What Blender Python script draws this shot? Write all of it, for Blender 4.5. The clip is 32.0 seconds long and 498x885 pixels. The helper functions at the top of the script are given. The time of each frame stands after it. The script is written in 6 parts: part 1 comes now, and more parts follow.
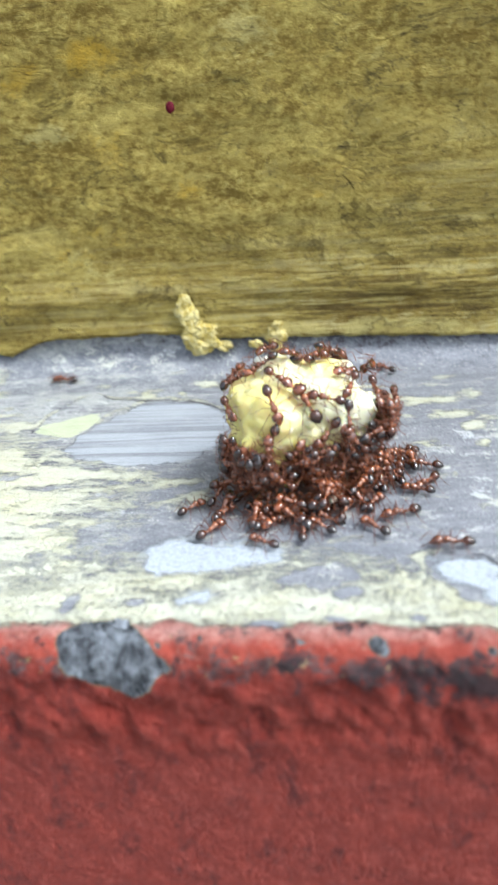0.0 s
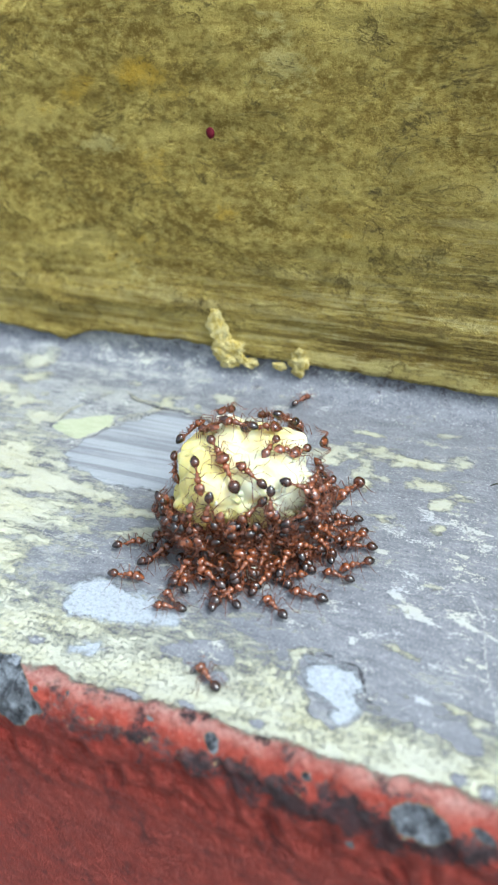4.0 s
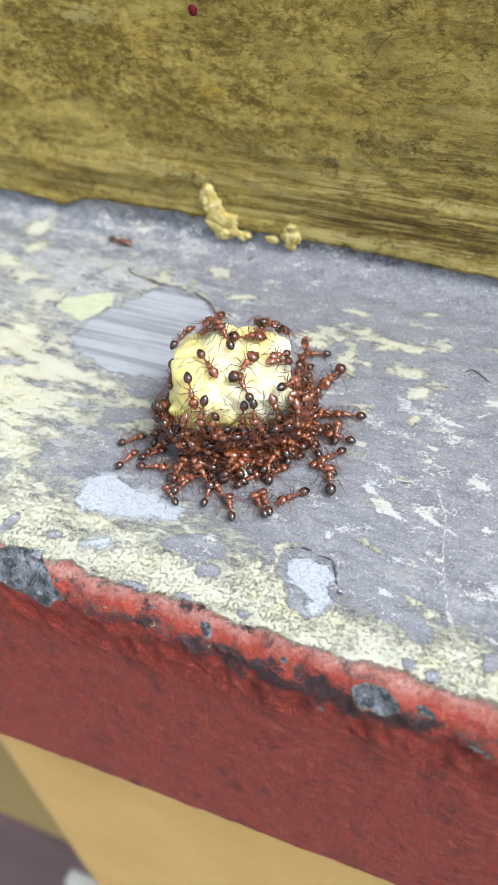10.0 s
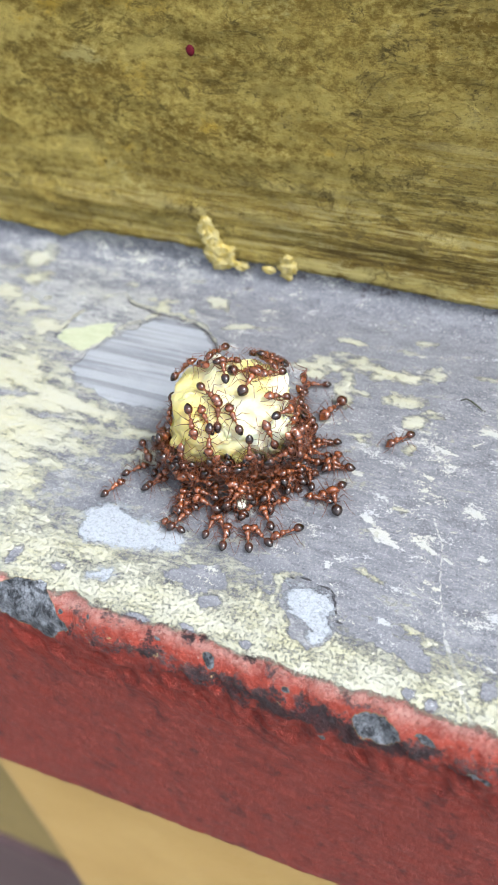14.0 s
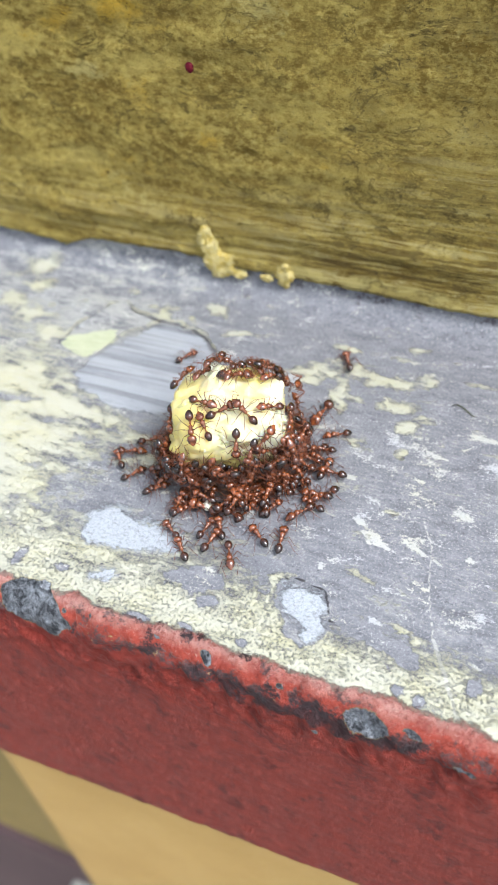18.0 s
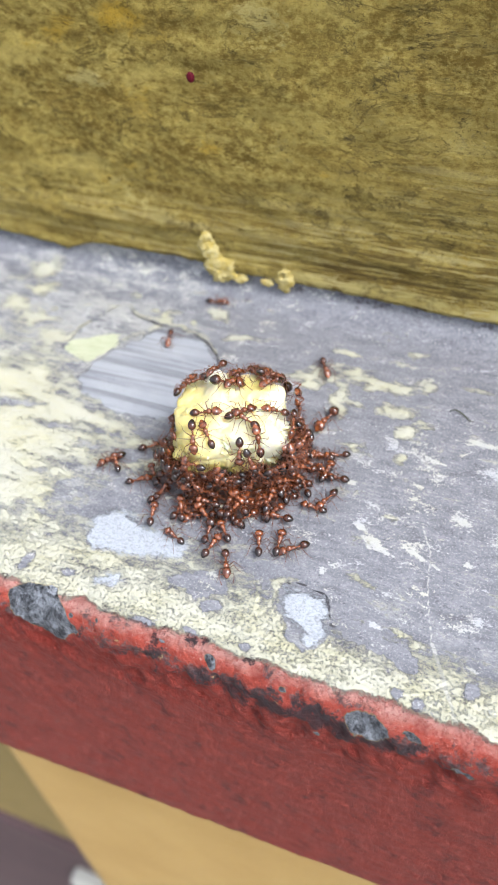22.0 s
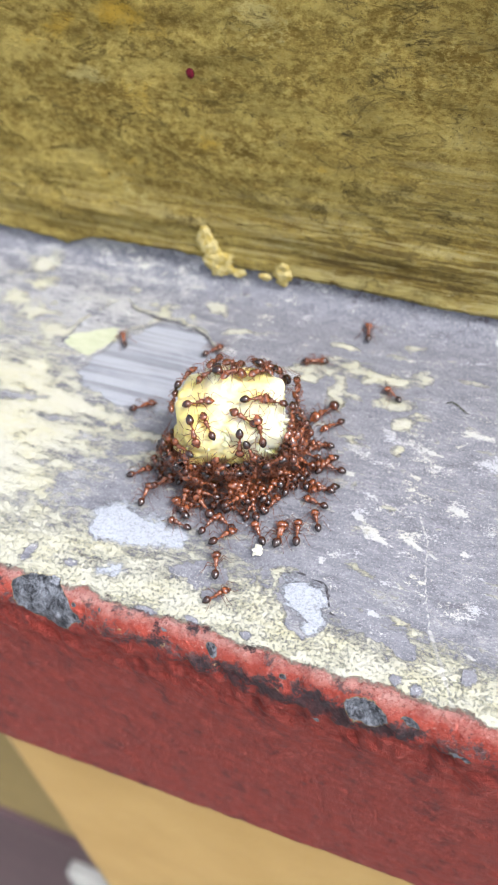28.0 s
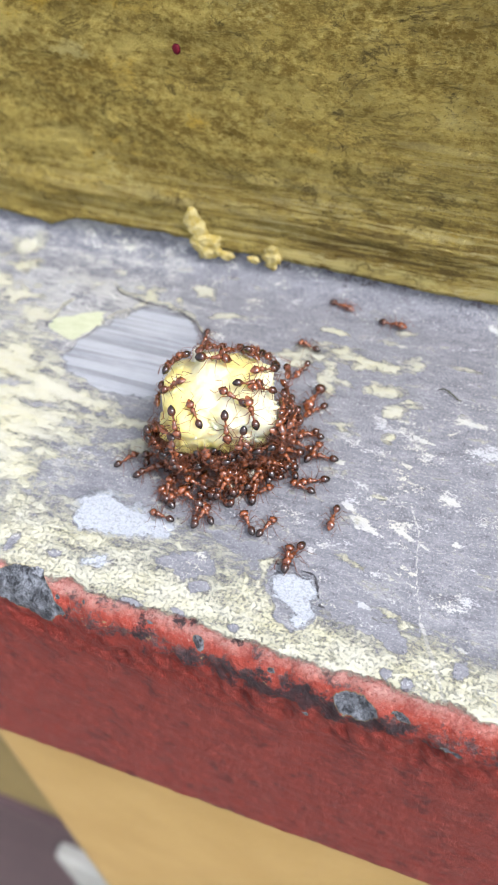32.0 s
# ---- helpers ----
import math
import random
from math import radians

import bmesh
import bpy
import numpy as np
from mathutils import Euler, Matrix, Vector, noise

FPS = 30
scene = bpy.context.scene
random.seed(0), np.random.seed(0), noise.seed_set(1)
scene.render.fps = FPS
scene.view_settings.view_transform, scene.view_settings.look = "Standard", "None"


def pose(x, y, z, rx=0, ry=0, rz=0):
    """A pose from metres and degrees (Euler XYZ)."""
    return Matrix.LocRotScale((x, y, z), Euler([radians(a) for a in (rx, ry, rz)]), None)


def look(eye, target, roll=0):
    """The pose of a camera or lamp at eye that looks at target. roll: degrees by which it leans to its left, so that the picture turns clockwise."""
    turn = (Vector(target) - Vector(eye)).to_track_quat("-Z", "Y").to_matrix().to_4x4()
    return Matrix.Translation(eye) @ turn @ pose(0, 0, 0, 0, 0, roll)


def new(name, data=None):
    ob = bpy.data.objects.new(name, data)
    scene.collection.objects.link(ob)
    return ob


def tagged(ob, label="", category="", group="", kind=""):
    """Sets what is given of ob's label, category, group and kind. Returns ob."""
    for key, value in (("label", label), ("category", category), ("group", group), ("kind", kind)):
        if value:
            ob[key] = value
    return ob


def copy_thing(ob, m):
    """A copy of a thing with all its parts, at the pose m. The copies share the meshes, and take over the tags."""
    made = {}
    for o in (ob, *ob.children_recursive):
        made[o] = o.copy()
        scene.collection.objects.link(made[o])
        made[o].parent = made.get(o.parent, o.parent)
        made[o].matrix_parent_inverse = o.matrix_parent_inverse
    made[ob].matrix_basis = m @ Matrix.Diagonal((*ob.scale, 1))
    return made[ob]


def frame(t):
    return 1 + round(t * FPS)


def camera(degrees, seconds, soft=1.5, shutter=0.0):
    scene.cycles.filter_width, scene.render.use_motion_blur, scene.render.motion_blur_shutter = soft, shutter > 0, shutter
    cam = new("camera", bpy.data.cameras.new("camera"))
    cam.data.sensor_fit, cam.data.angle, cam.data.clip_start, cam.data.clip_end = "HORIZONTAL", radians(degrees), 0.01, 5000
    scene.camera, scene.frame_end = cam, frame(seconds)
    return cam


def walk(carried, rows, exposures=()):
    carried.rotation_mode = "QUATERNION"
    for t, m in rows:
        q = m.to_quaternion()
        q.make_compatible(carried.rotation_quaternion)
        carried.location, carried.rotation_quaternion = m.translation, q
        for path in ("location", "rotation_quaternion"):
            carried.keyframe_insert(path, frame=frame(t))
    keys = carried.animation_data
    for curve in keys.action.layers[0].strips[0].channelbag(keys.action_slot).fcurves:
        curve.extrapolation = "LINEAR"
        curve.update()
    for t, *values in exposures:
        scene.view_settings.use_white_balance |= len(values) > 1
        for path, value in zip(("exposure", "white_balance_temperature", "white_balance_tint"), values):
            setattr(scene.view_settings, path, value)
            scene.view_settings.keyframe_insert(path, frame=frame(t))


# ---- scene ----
cam = camera(30.85, 32.0, soft=1.7, shutter=0.5)
cam.data.dof.use_dof, cam.data.dof.focus_distance, cam.data.dof.aperture_fstop = True, 0.075, 62.0  # a close-up lens: the wall and the depths fall out of focus

# seconds, eye in millimetres, yaw, pitch and roll in degrees
PATH = [
    (0, -2.11, -44.59, 33.89, 9.49, -25.82, -5.68),
    (0.5, 3.37, -42.35, 35.21, 14.16, -24.98, -4.50),
    (1, 12.36, -42.64, 36.72, 17.04, -25.24, -3.38),
    (1.5, 14.50, -40.71, 38.62, 21.45, -25.74, -3.71),
    (2, 14.13, -39.40, 36.45, 24.88, -25.66, -3.97),
    (2.5, 17.39, -36.06, 36.82, 25.47, -25.69, -3.78),
    (4.5, 16.47, -35.07, 48.32, 24.82, -35.63, -4.21),
    (5, 16.41, -33.10, 49.68, 25.48, -39.38, -4.82),
    (5.5, 16.78, -33.20, 51.85, 25.77, -42.23, -4.84),
    (6, 17.66, -32.62, 55.32, 26.01, -44.03, -5.18),
    (6.5, 17.43, -31.09, 55.93, 26.82, -45.67, -6.00),
    (7, 17.54, -30.80, 56.65, 27.48, -46.90, -6.72),
    (7.5, 18.29, -30.96, 58.05, 27.89, -47.56, -7.06),
    (8, 18.44, -31.28, 58.31, 28.15, -47.71, -7.24),
    (8.5, 18.32, -31.58, 57.83, 28.53, -47.67, -7.42),
    (9, 18.70, -31.64, 58.17, 28.95, -47.67, -7.73),
    (9.5, 19.07, -31.48, 58.50, 28.92, -47.37, -7.71),
    (10, 19.23, -31.38, 58.73, 28.77, -47.23, -7.63),
    (10.5, 19.53, -31.25, 58.75, 28.56, -47.05, -7.49),
    (11, 19.47, -31.88, 60.11, 28.85, -46.85, -7.76),
    (11.5, 18.93, -32.09, 59.99, 28.57, -46.50, -7.46),
    (12, 18.83, -31.16, 60.43, 28.65, -46.66, -7.69),
    (12.5, 18.82, -30.83, 59.95, 27.98, -46.56, -7.33),
    (13, 18.68, -30.91, 59.66, 27.63, -46.65, -7.15),
    (13.5, 18.91, -31.23, 60.21, 27.66, -46.48, -7.23),
    (14, 18.94, -31.22, 60.99, 28.15, -46.56, -7.61),
    (14.5, 18.75, -31.02, 61.14, 28.22, -46.41, -7.67),
    (16.5, 19.24, -31.18, 61.42, 28.02, -46.43, -7.53),
    (17, 18.92, -31.28, 61.77, 28.35, -46.52, -7.72),
    (17.5, 19.81, -32.12, 62.49, 28.71, -46.70, -8.03),
    (18, 20.33, -32.06, 63.53, 28.65, -46.78, -7.97),
    (18.5, 20.73, -32.38, 65.59, 28.90, -46.72, -8.25),
    (19, 20.88, -33.09, 66.66, 29.45, -46.65, -8.57),
    (19.5, 20.82, -34.01, 67.43, 30.19, -46.59, -9.02),
    (20, 20.63, -33.43, 66.66, 29.72, -46.81, -8.67),
    (20.5, 20.28, -32.55, 65.96, 28.83, -47.05, -8.17),
    (21, 20.49, -31.93, 66.10, 28.23, -47.32, -7.89),
    (21.5, 19.83, -31.41, 65.18, 27.90, -47.56, -7.57),
    (22, 19.99, -31.78, 65.93, 28.58, -47.70, -8.11),
    (22.5, 19.57, -31.69, 65.31, 28.54, -47.70, -8.06),
    (23, 18.95, -31.48, 64.23, 28.80, -48.00, -8.22),
    (23.5, 18.98, -31.06, 64.61, 28.44, -48.35, -8.08),
    (24, 19.37, -32.07, 64.86, 27.83, -48.07, -7.65),
    (24.5, 19.69, -32.19, 64.87, 27.47, -48.06, -7.43),
    (25, 19.74, -32.34, 65.15, 27.49, -47.99, -7.45),
    (25.5, 19.83, -31.90, 65.56, 27.61, -48.18, -7.67),
    (27.5, 19.75, -32.58, 66.08, 27.49, -48.09, -7.40),
    (28, 19.90, -32.94, 66.59, 28.02, -48.02, -7.78),
    (28.5, 20.23, -32.04, 66.68, 28.01, -48.11, -7.85),
    (29, 20.50, -31.81, 66.90, 28.03, -48.14, -7.95),
    (29.5, 20.69, -31.65, 66.58, 27.77, -48.30, -7.82),
    (30, 20.68, -31.81, 66.66, 27.39, -48.38, -7.47),
    (30.5, 20.16, -31.83, 66.38, 27.43, -48.47, -7.47),
    (31, 19.67, -31.55, 66.30, 27.39, -48.71, -7.40),
    (31.5, 19.29, -31.35, 65.30, 27.29, -49.05, -7.27),
    (32, 19.26, -31.35, 65.61, 27.21, -49.31, -7.14),
]


def eye_pose(x, y, z, yaw, pitch, roll):
    a, b = radians(yaw), radians(pitch)
    eye = Vector((x, y, z)) / 1000
    ahead = Vector((-math.sin(a) * math.cos(b), math.cos(a) * math.cos(b), math.sin(b)))
    return look(eye, eye + ahead, roll)


walk(cam, [(t, eye_pose(*row)) for t, *row in PATH], exposures=[(0, 1.62, 5800, 3), (1, 1.55, 5610, -2), (2.5, 1.43, 5640, -1), (6, 1.43, 5750, 0), (8, 1.40, 6030, 5), (14, 1.42, 6040, 7), (20, 1.42, 6050, 8), (25, 1.47, 6150, 13), (32, 1.46, 6120, 12)])

# ---- light: bright shade under an open sky ----
SUN_ELEVATION, SUN_TURN = 55, 108
world = bpy.data.worlds.new("sky")
scene.world = world
world.use_nodes = True
sky = world.node_tree.nodes.new("ShaderNodeTexSky")
sky.sky_type = "NISHITA"
sky.sun_disc = False
sky.sun_elevation = radians(SUN_ELEVATION)
sky.sun_rotation = radians(SUN_TURN)
sky.dust_density = 4.0
background = world.node_tree.nodes["Background"]
background.inputs["Strength"].default_value = 0.15
veil = world.node_tree.nodes.new("ShaderNodeHueSaturation")  # thin cloud takes the blue out of the sky
veil.inputs["Saturation"].default_value = 0.4
world.node_tree.links.new(sky.outputs[0], veil.inputs["Color"])
world.node_tree.links.new(veil.outputs[0], background.inputs["Color"])

sun = new("sun", bpy.data.lights.new("sun", "SUN"))
sun.data.energy, sun.data.angle, sun.data.color = 1.15, radians(18), (1.0, 0.98, 0.95)
a, b = radians(SUN_TURN), radians(SUN_ELEVATION)
sun.matrix_world = look((0, 0, 0), (-math.sin(a) * math.cos(b), -math.cos(a) * math.cos(b), -math.sin(b)))

# ---- materials ----
import functools

MM = 0.001


class Mat:
    """A node material; textures work in millimetres of the world or of the object."""

    def __init__(self, name, rough=0.6, own=False):
        self.m = bpy.data.materials.new(name)
        self.m.use_nodes = True
        self.n, self.l = self.m.node_tree.nodes, self.m.node_tree.links
        self.bsdf = self.n["Principled BSDF"]
        self.bsdf.inputs["Roughness"].default_value = rough
        co = self.n.new("ShaderNodeTexCoord") if own else self.n.new("ShaderNodeNewGeometry")
        self.co = self.math_v("SCALE", co.outputs["Object" if own else "Position"], 1000)

    def link(self, a, b):
        if hasattr(a, "is_linked"):
            self.l.new(a, b)
        elif b.type == "RGBA" and not isinstance(a, tuple):
            b.default_value = (a, a, a, 1)
        else:
            b.default_value = a if not isinstance(a, tuple) or len(a) == 4 or b.type == "VECTOR" else (*a, 1)

    def math_v(self, op, a, b):
        node = self.n.new("ShaderNodeVectorMath")
        node.operation = op
        self.link(a, node.inputs[0])
        self.link(b, node.inputs["Scale"] if op == "SCALE" else node.inputs[1])
        return node.outputs[0]

    def math(self, op, a, b=0.0, clamp=False):
        node = self.n.new("ShaderNodeMath")
        node.operation, node.use_clamp = op, clamp
        self.link(a, node.inputs[0])
        self.link(b, node.inputs[1])
        return node.outputs[0]

    def noise(self, scale, detail=4.0, stretch=(1, 1, 1), rough=0.55, shift=(0, 0, 0), distort=0.0):
        """Noise with features of about 1/scale millimetres."""
        v = self.math_v("MULTIPLY", self.math_v("ADD", self.co, tuple(shift)), tuple(stretch))
        node = self.n.new("ShaderNodeTexNoise")
        self.link(v, node.inputs["Vector"])
        node.inputs["Scale"].default_value, node.inputs["Detail"].default_value = scale, detail
        node.inputs["Roughness"].default_value, node.inputs["Distortion"].default_value = rough, distort
        return node.outputs[0]

    def cells(self, scale, stretch=(1, 1, 1), feature="F1"):
        node = self.n.new("ShaderNodeTexVoronoi")
        node.feature = feature
        self.link(self.math_v("MULTIPLY", self.co, tuple(stretch)), node.inputs["Vector"])
        node.inputs["Scale"].default_value = scale
        return node.outputs[0]

    def attr(self, name):
        node = self.n.new("ShaderNodeAttribute")
        node.attribute_name = name
        return node.outputs["Fac"]

    def step(self, value, low, high, to_low=0.0, to_high=1.0):
        node = self.n.new("ShaderNodeMapRange")
        self.link(value, node.inputs[0])
        for i, v in enumerate((low, high, to_low, to_high)):
            node.inputs[i + 1].default_value = v
        return node.outputs[0]

    def mix(self, fac, a, b):
        node = self.n.new("ShaderNodeMix")
        node.data_type = "RGBA"
        self.link(fac, node.inputs[0])
        self.link(a, node.inputs[6])
        self.link(b, node.inputs[7])
        return node.outputs[2]

    def random(self):
        return self.n.new("ShaderNodeObjectInfo").outputs["Random"]

    def out(self, color=None, rough=None, height=None, depth=0.1):
        """depth: millimetres of relief for a height of one."""
        if color is not None:
            self.link(color, self.bsdf.inputs["Base Color"])
        if rough is not None:
            self.link(rough, self.bsdf.inputs["Roughness"])
        if height is not None:
            bump = self.n.new("ShaderNodeBump")
            bump.inputs["Distance"].default_value = depth * MM
            bump.inputs["Strength"].default_value = 1.0
            self.link(height, bump.inputs["Height"])
            self.l.new(bump.outputs[0], self.bsdf.inputs["Normal"])
        return self.m


def ledge_material():
    """Worn grey primer under peeling cream paint, with a red lip and front."""
    s = Mat("peeling_ledge_paint")
    mid = lambda v, gain: s.math("MULTIPLY", s.math("SUBTRACT", v, 0.5), gain)
    add = lambda *v: functools.reduce(lambda a, b: s.math("ADD", a, b), v)
    fine = s.noise(2.6, 4, rough=0.75)
    grit = s.noise(4.2, 3, rough=0.75)
    streak = s.noise(0.30, 9, (0.50, 1.45, 1.0), 0.70, distort=0.2)
    patchy = s.noise(0.75, 7, (0.55, 1.25, 1.0), 0.72, shift=(13, 5, 0))
    speckle = s.noise(2.3, 5, (0.8, 1.1, 1.0), 0.80, shift=(3, 51, 0))
    blotch = s.noise(0.16, 4)
    zone = s.attr("speck")
    grey = s.mix(s.step(streak, 0.35, 0.65), (0.086, 0.087, 0.099), (0.140, 0.141, 0.157))
    grey = s.mix(s.math("MULTIPLY", s.step(patchy, 0.40, 0.62), 0.75), grey, (0.203, 0.203, 0.220))
    grey = s.mix(s.math("MULTIPLY", s.step(grit, 0.52, 0.66), 0.80), grey, (0.275, 0.275, 0.288))
    grey = s.mix(s.math("MULTIPLY", s.step(s.noise(2.4, 4, shift=(40, 0, 0), rough=0.75), 0.56, 0.68), 0.8), grey, (0.046, 0.046, 0.057))
    # thin pale wash left by the rubbed top coat, with the left side's glare painted in
    thin = s.step(add(s.attr("wash_glare"), mid(streak, 1.3), mid(patchy, 1.2), mid(speckle, 0.9)), 0.40, 0.66)
    color = s.mix(s.math("MULTIPLY", thin, 0.66), grey, s.mix(blotch, (0.33, 0.335, 0.345), (0.36, 0.35, 0.285)))
    # pale scuffs where the grey is rubbed, and the bright haze painted over the left
    dash = s.noise(0.40, 8, (0.70, 1.25, 1.0), 0.70, shift=(57, 21, 0), distort=0.3)
    scuff_haze = s.step(add(s.attr("scuff_haze"), mid(dash, 1.7), mid(grit, 0.6), mid(speckle, 0.9)), 0.58, 0.70)
    color = s.mix(s.math("MULTIPLY", scuff_haze, 0.85), color, s.mix(s.step(blotch, 0.4, 0.6), (0.38, 0.385, 0.395), (0.42, 0.41, 0.34)))
    # pale blue undercoat
    edge = add(mid(fine, 0.4), mid(patchy, 1.1), mid(speckle, 0.9))
    blue = s.step(add(s.attr("blue"), edge), 0.44, 0.56)
    brushed = s.noise(0.62, 4, (0.06, 1.9, 1.0), 0.6, shift=(7, 3, 0), distort=0.25)
    blue_col = s.mix(s.step(brushed, 0.42, 0.58), (0.150, 0.155, 0.174), (0.275, 0.288, 0.312))
    blue_col = s.mix(s.math("MULTIPLY", s.step(speckle, 0.55, 0.72), 0.6), blue_col, (0.17, 0.175, 0.205))
    blue_col = s.mix(s.attr("clean"), blue_col, s.mix(s.step(add(s.math("MULTIPLY", grit, 0.5), s.math("MULTIPLY", speckle, 0.5)), 0.48, 0.60), (0.345, 0.368, 0.396), (0.18, 0.19, 0.21)))
    color = s.mix(s.math("MULTIPLY", blue, 0.85), color, blue_col)
    # cream top coat: broad islands, or a dense speckle towards the lip
    wander = s.mix(zone, add(mid(streak, 1.1), mid(patchy, 1.1), mid(speckle, 0.65)), add(mid(streak, 0.55), mid(patchy, 0.60), mid(speckle, 0.95), mid(fine, 0.4)))
    cream = s.step(add(s.attr("cream"), wander), 0.44, 0.64)
    pin = s.step(add(s.noise(3.8, 4, shift=(0, 9, 0), rough=0.78), mid(streak, -0.35)), 0.53, 0.63)
    cream = s.math("MULTIPLY", cream, s.math("SUBTRACT", 1.0, s.math("MULTIPLY", pin, s.step(zone, 0.0, 1.0, 0.28, 0.72))))
    cream_col = s.mix(s.step(blotch, 0.38, 0.60), (0.395, 0.376, 0.240), (0.385, 0.375, 0.285))
    cream_col = s.mix(s.math("MULTIPLY", s.step(patchy, 0.40, 0.70), 0.8), cream_col, (0.40, 0.395, 0.335))
    color = s.mix(s.math("MULTIPLY", cream, 0.92), color, cream_col)
    chip = s.step(add(s.attr("chip"), edge), 0.45, 0.55)
    color = s.mix(s.math("MULTIPLY", chip, 0.9), color, s.mix(s.step(patchy, 0.35, 0.65), (0.32, 0.345, 0.215), (0.41, 0.42, 0.29)))
    # red lip and front board
    drips = s.noise(0.55, 5, (1.0, 1.0, 0.8), 0.6, shift=(3, 0, 11))
    red = s.step(add(s.attr("red"), mid(drips, 0.8), mid(speckle, 0.7), mid(fine, 0.5)), 0.40, 0.66)
    tone = s.noise(0.35, 6, (1, 1, 0.7), 0.68)
    wear = s.noise(0.9, 6, (0.8, 1, 1.0), 0.75, shift=(9, 0, 0))
    red_col = s.mix(s.step(tone, 0.3, 0.7), (0.205, 0.025, 0.017), (0.290, 0.043, 0.028))
    red_col = s.mix(s.step(add(wear, mid(fine, 0.5)), 0.50, 0.64), red_col, (0.34, 0.062, 0.044))
    red_col = s.mix(s.step(s.noise(0.5, 6, (1, 1, 0.6), 0.72, shift=(0, 0, 31)), 0.53, 0.68), red_col, (0.105, 0.015, 0.014))
    lip = s.attr("lip")
    # paler towards the crest: the lip's pink highlight put into the colour
    lip_col = s.mix(s.step(add(mid(drips, 1.0), mid(wear, 1.0), s.attr("crest")), 0.12, 0.80), (0.43, 0.080, 0.052), (0.56, 0.295, 0.25))
    lip_col = s.mix(s.math("MULTIPLY", s.step(s.noise(1.7, 6, shift=(8, 4, 2), rough=0.8), 0.50, 0.60), 0.55), lip_col, (0.29, 0.040, 0.028))
    lip_col = s.mix(s.math("MULTIPLY", s.step(s.noise(2.4, 5, shift=(1, 14, 9), rough=0.8), 0.57, 0.66), 0.7), lip_col, (0.60, 0.36, 0.30))
    lip_col = s.mix(s.math("MULTIPLY", s.step(s.noise(2.0, 5, shift=(31, 4, 19), rough=0.8), 0.62, 0.68), 0.8), lip_col, (0.10, 0.055, 0.055))
    red_col = s.mix(lip, red_col, lip_col)
    color = s.mix(red, color, red_col)
    dirt = s.noise(0.75, 7, (0.8, 1, 0.9), 0.75, shift=(23, 0, 5))
    smut = s.step(add(s.math("MULTIPLY", s.attr("smut"), 0.32), s.math("MULTIPLY", dirt, 0.75), s.math("MULTIPLY", fine, 0.25)), 0.765, 0.84)
    color = s.mix(s.math("MULTIPLY", smut, 0.85), color, s.mix(s.step(fine, 0.4, 0.6), (0.035, 0.026, 0.028), (0.13, 0.10, 0.10)))
    flecks = s.step(add(s.math("MULTIPLY", s.attr("smut"), 0.30), s.noise(1.3, 4, shift=(0, 3, 77), rough=0.7)), 0.93, 0.97)
    color = s.mix(flecks, color, (0.46, 0.36, 0.18))
    # soot under the lip; in the cove the same dark colour paints shade
    soot_shade = s.step(add(s.attr("soot_shade"), mid(drips, 1.0), mid(dirt, 1.6), mid(fine, 1.0)), 0.52, 0.72)
    color = s.mix(s.math("MULTIPLY", soot_shade, 0.88), color, (0.036, 0.026, 0.030))
    # knocked-off places: pale rim, dark glassy core
    bare = add(s.attr("bare"), mid(drips, 0.7), mid(dirt, 0.55), mid(fine, 0.3))
    color = s.mix(s.math("MULTIPLY", s.step(bare, 0.38, 0.44), 0.8), color, (0.24, 0.20, 0.10))
    core = s.step(bare, 0.45, 0.50)
    color = s.mix(core, color, s.mix(s.step(s.noise(1.1, 7, (1.1, 1, 0.7), 0.8), 0.42, 0.64), (0.042, 0.044, 0.050), (0.34, 0.36, 0.395)))
    # cracks, the scar's painted edge shadow, and scratches
    line = s.step(add(s.attr("crack_shade"), mid(fine, 0.5)), 0.55, 0.75)
    color = s.mix(s.math("MULTIPLY", line, 0.9), color, (0.05, 0.045, 0.05))
    scratch = s.step(add(s.attr("scratch"), mid(fine, 0.9)), 0.5, 0.75)
    color = s.mix(s.math("MULTIPLY", scratch, 0.6), color, (0.44, 0.435, 0.39))
    rough = s.mix(red, s.step(fine, 0.3, 0.7, 0.42, 0.62), s.step(tone, 0.3, 0.7, 0.42, 0.60))
    rough = s.mix(core, rough, 0.3)
    s.link(s.step(red, 0.0, 1.0, 0.4, 0.24), s.bsdf.inputs["Specular IOR Level"])
    height = add(s.math("MULTIPLY", cream, 0.5), s.math("MULTIPLY", fine, 0.45), s.math("MULTIPLY", grit, 0.25), s.math("MULTIPLY", blue, -0.35))
    height = s.math("SUBTRACT", height, line)
    height = add(height, s.math("MULTIPLY", red, add(s.math("MULTIPLY", s.noise(2.6, 5, rough=0.75, shift=(3, 3, 3)), 1.6), s.math("MULTIPLY", tone, 2.2), s.math("MULTIPLY", s.noise(1.1, 6, (0.9, 1, 0.8), 0.78), 4.2))))
    return s.out(color, rough, height, 0.24)


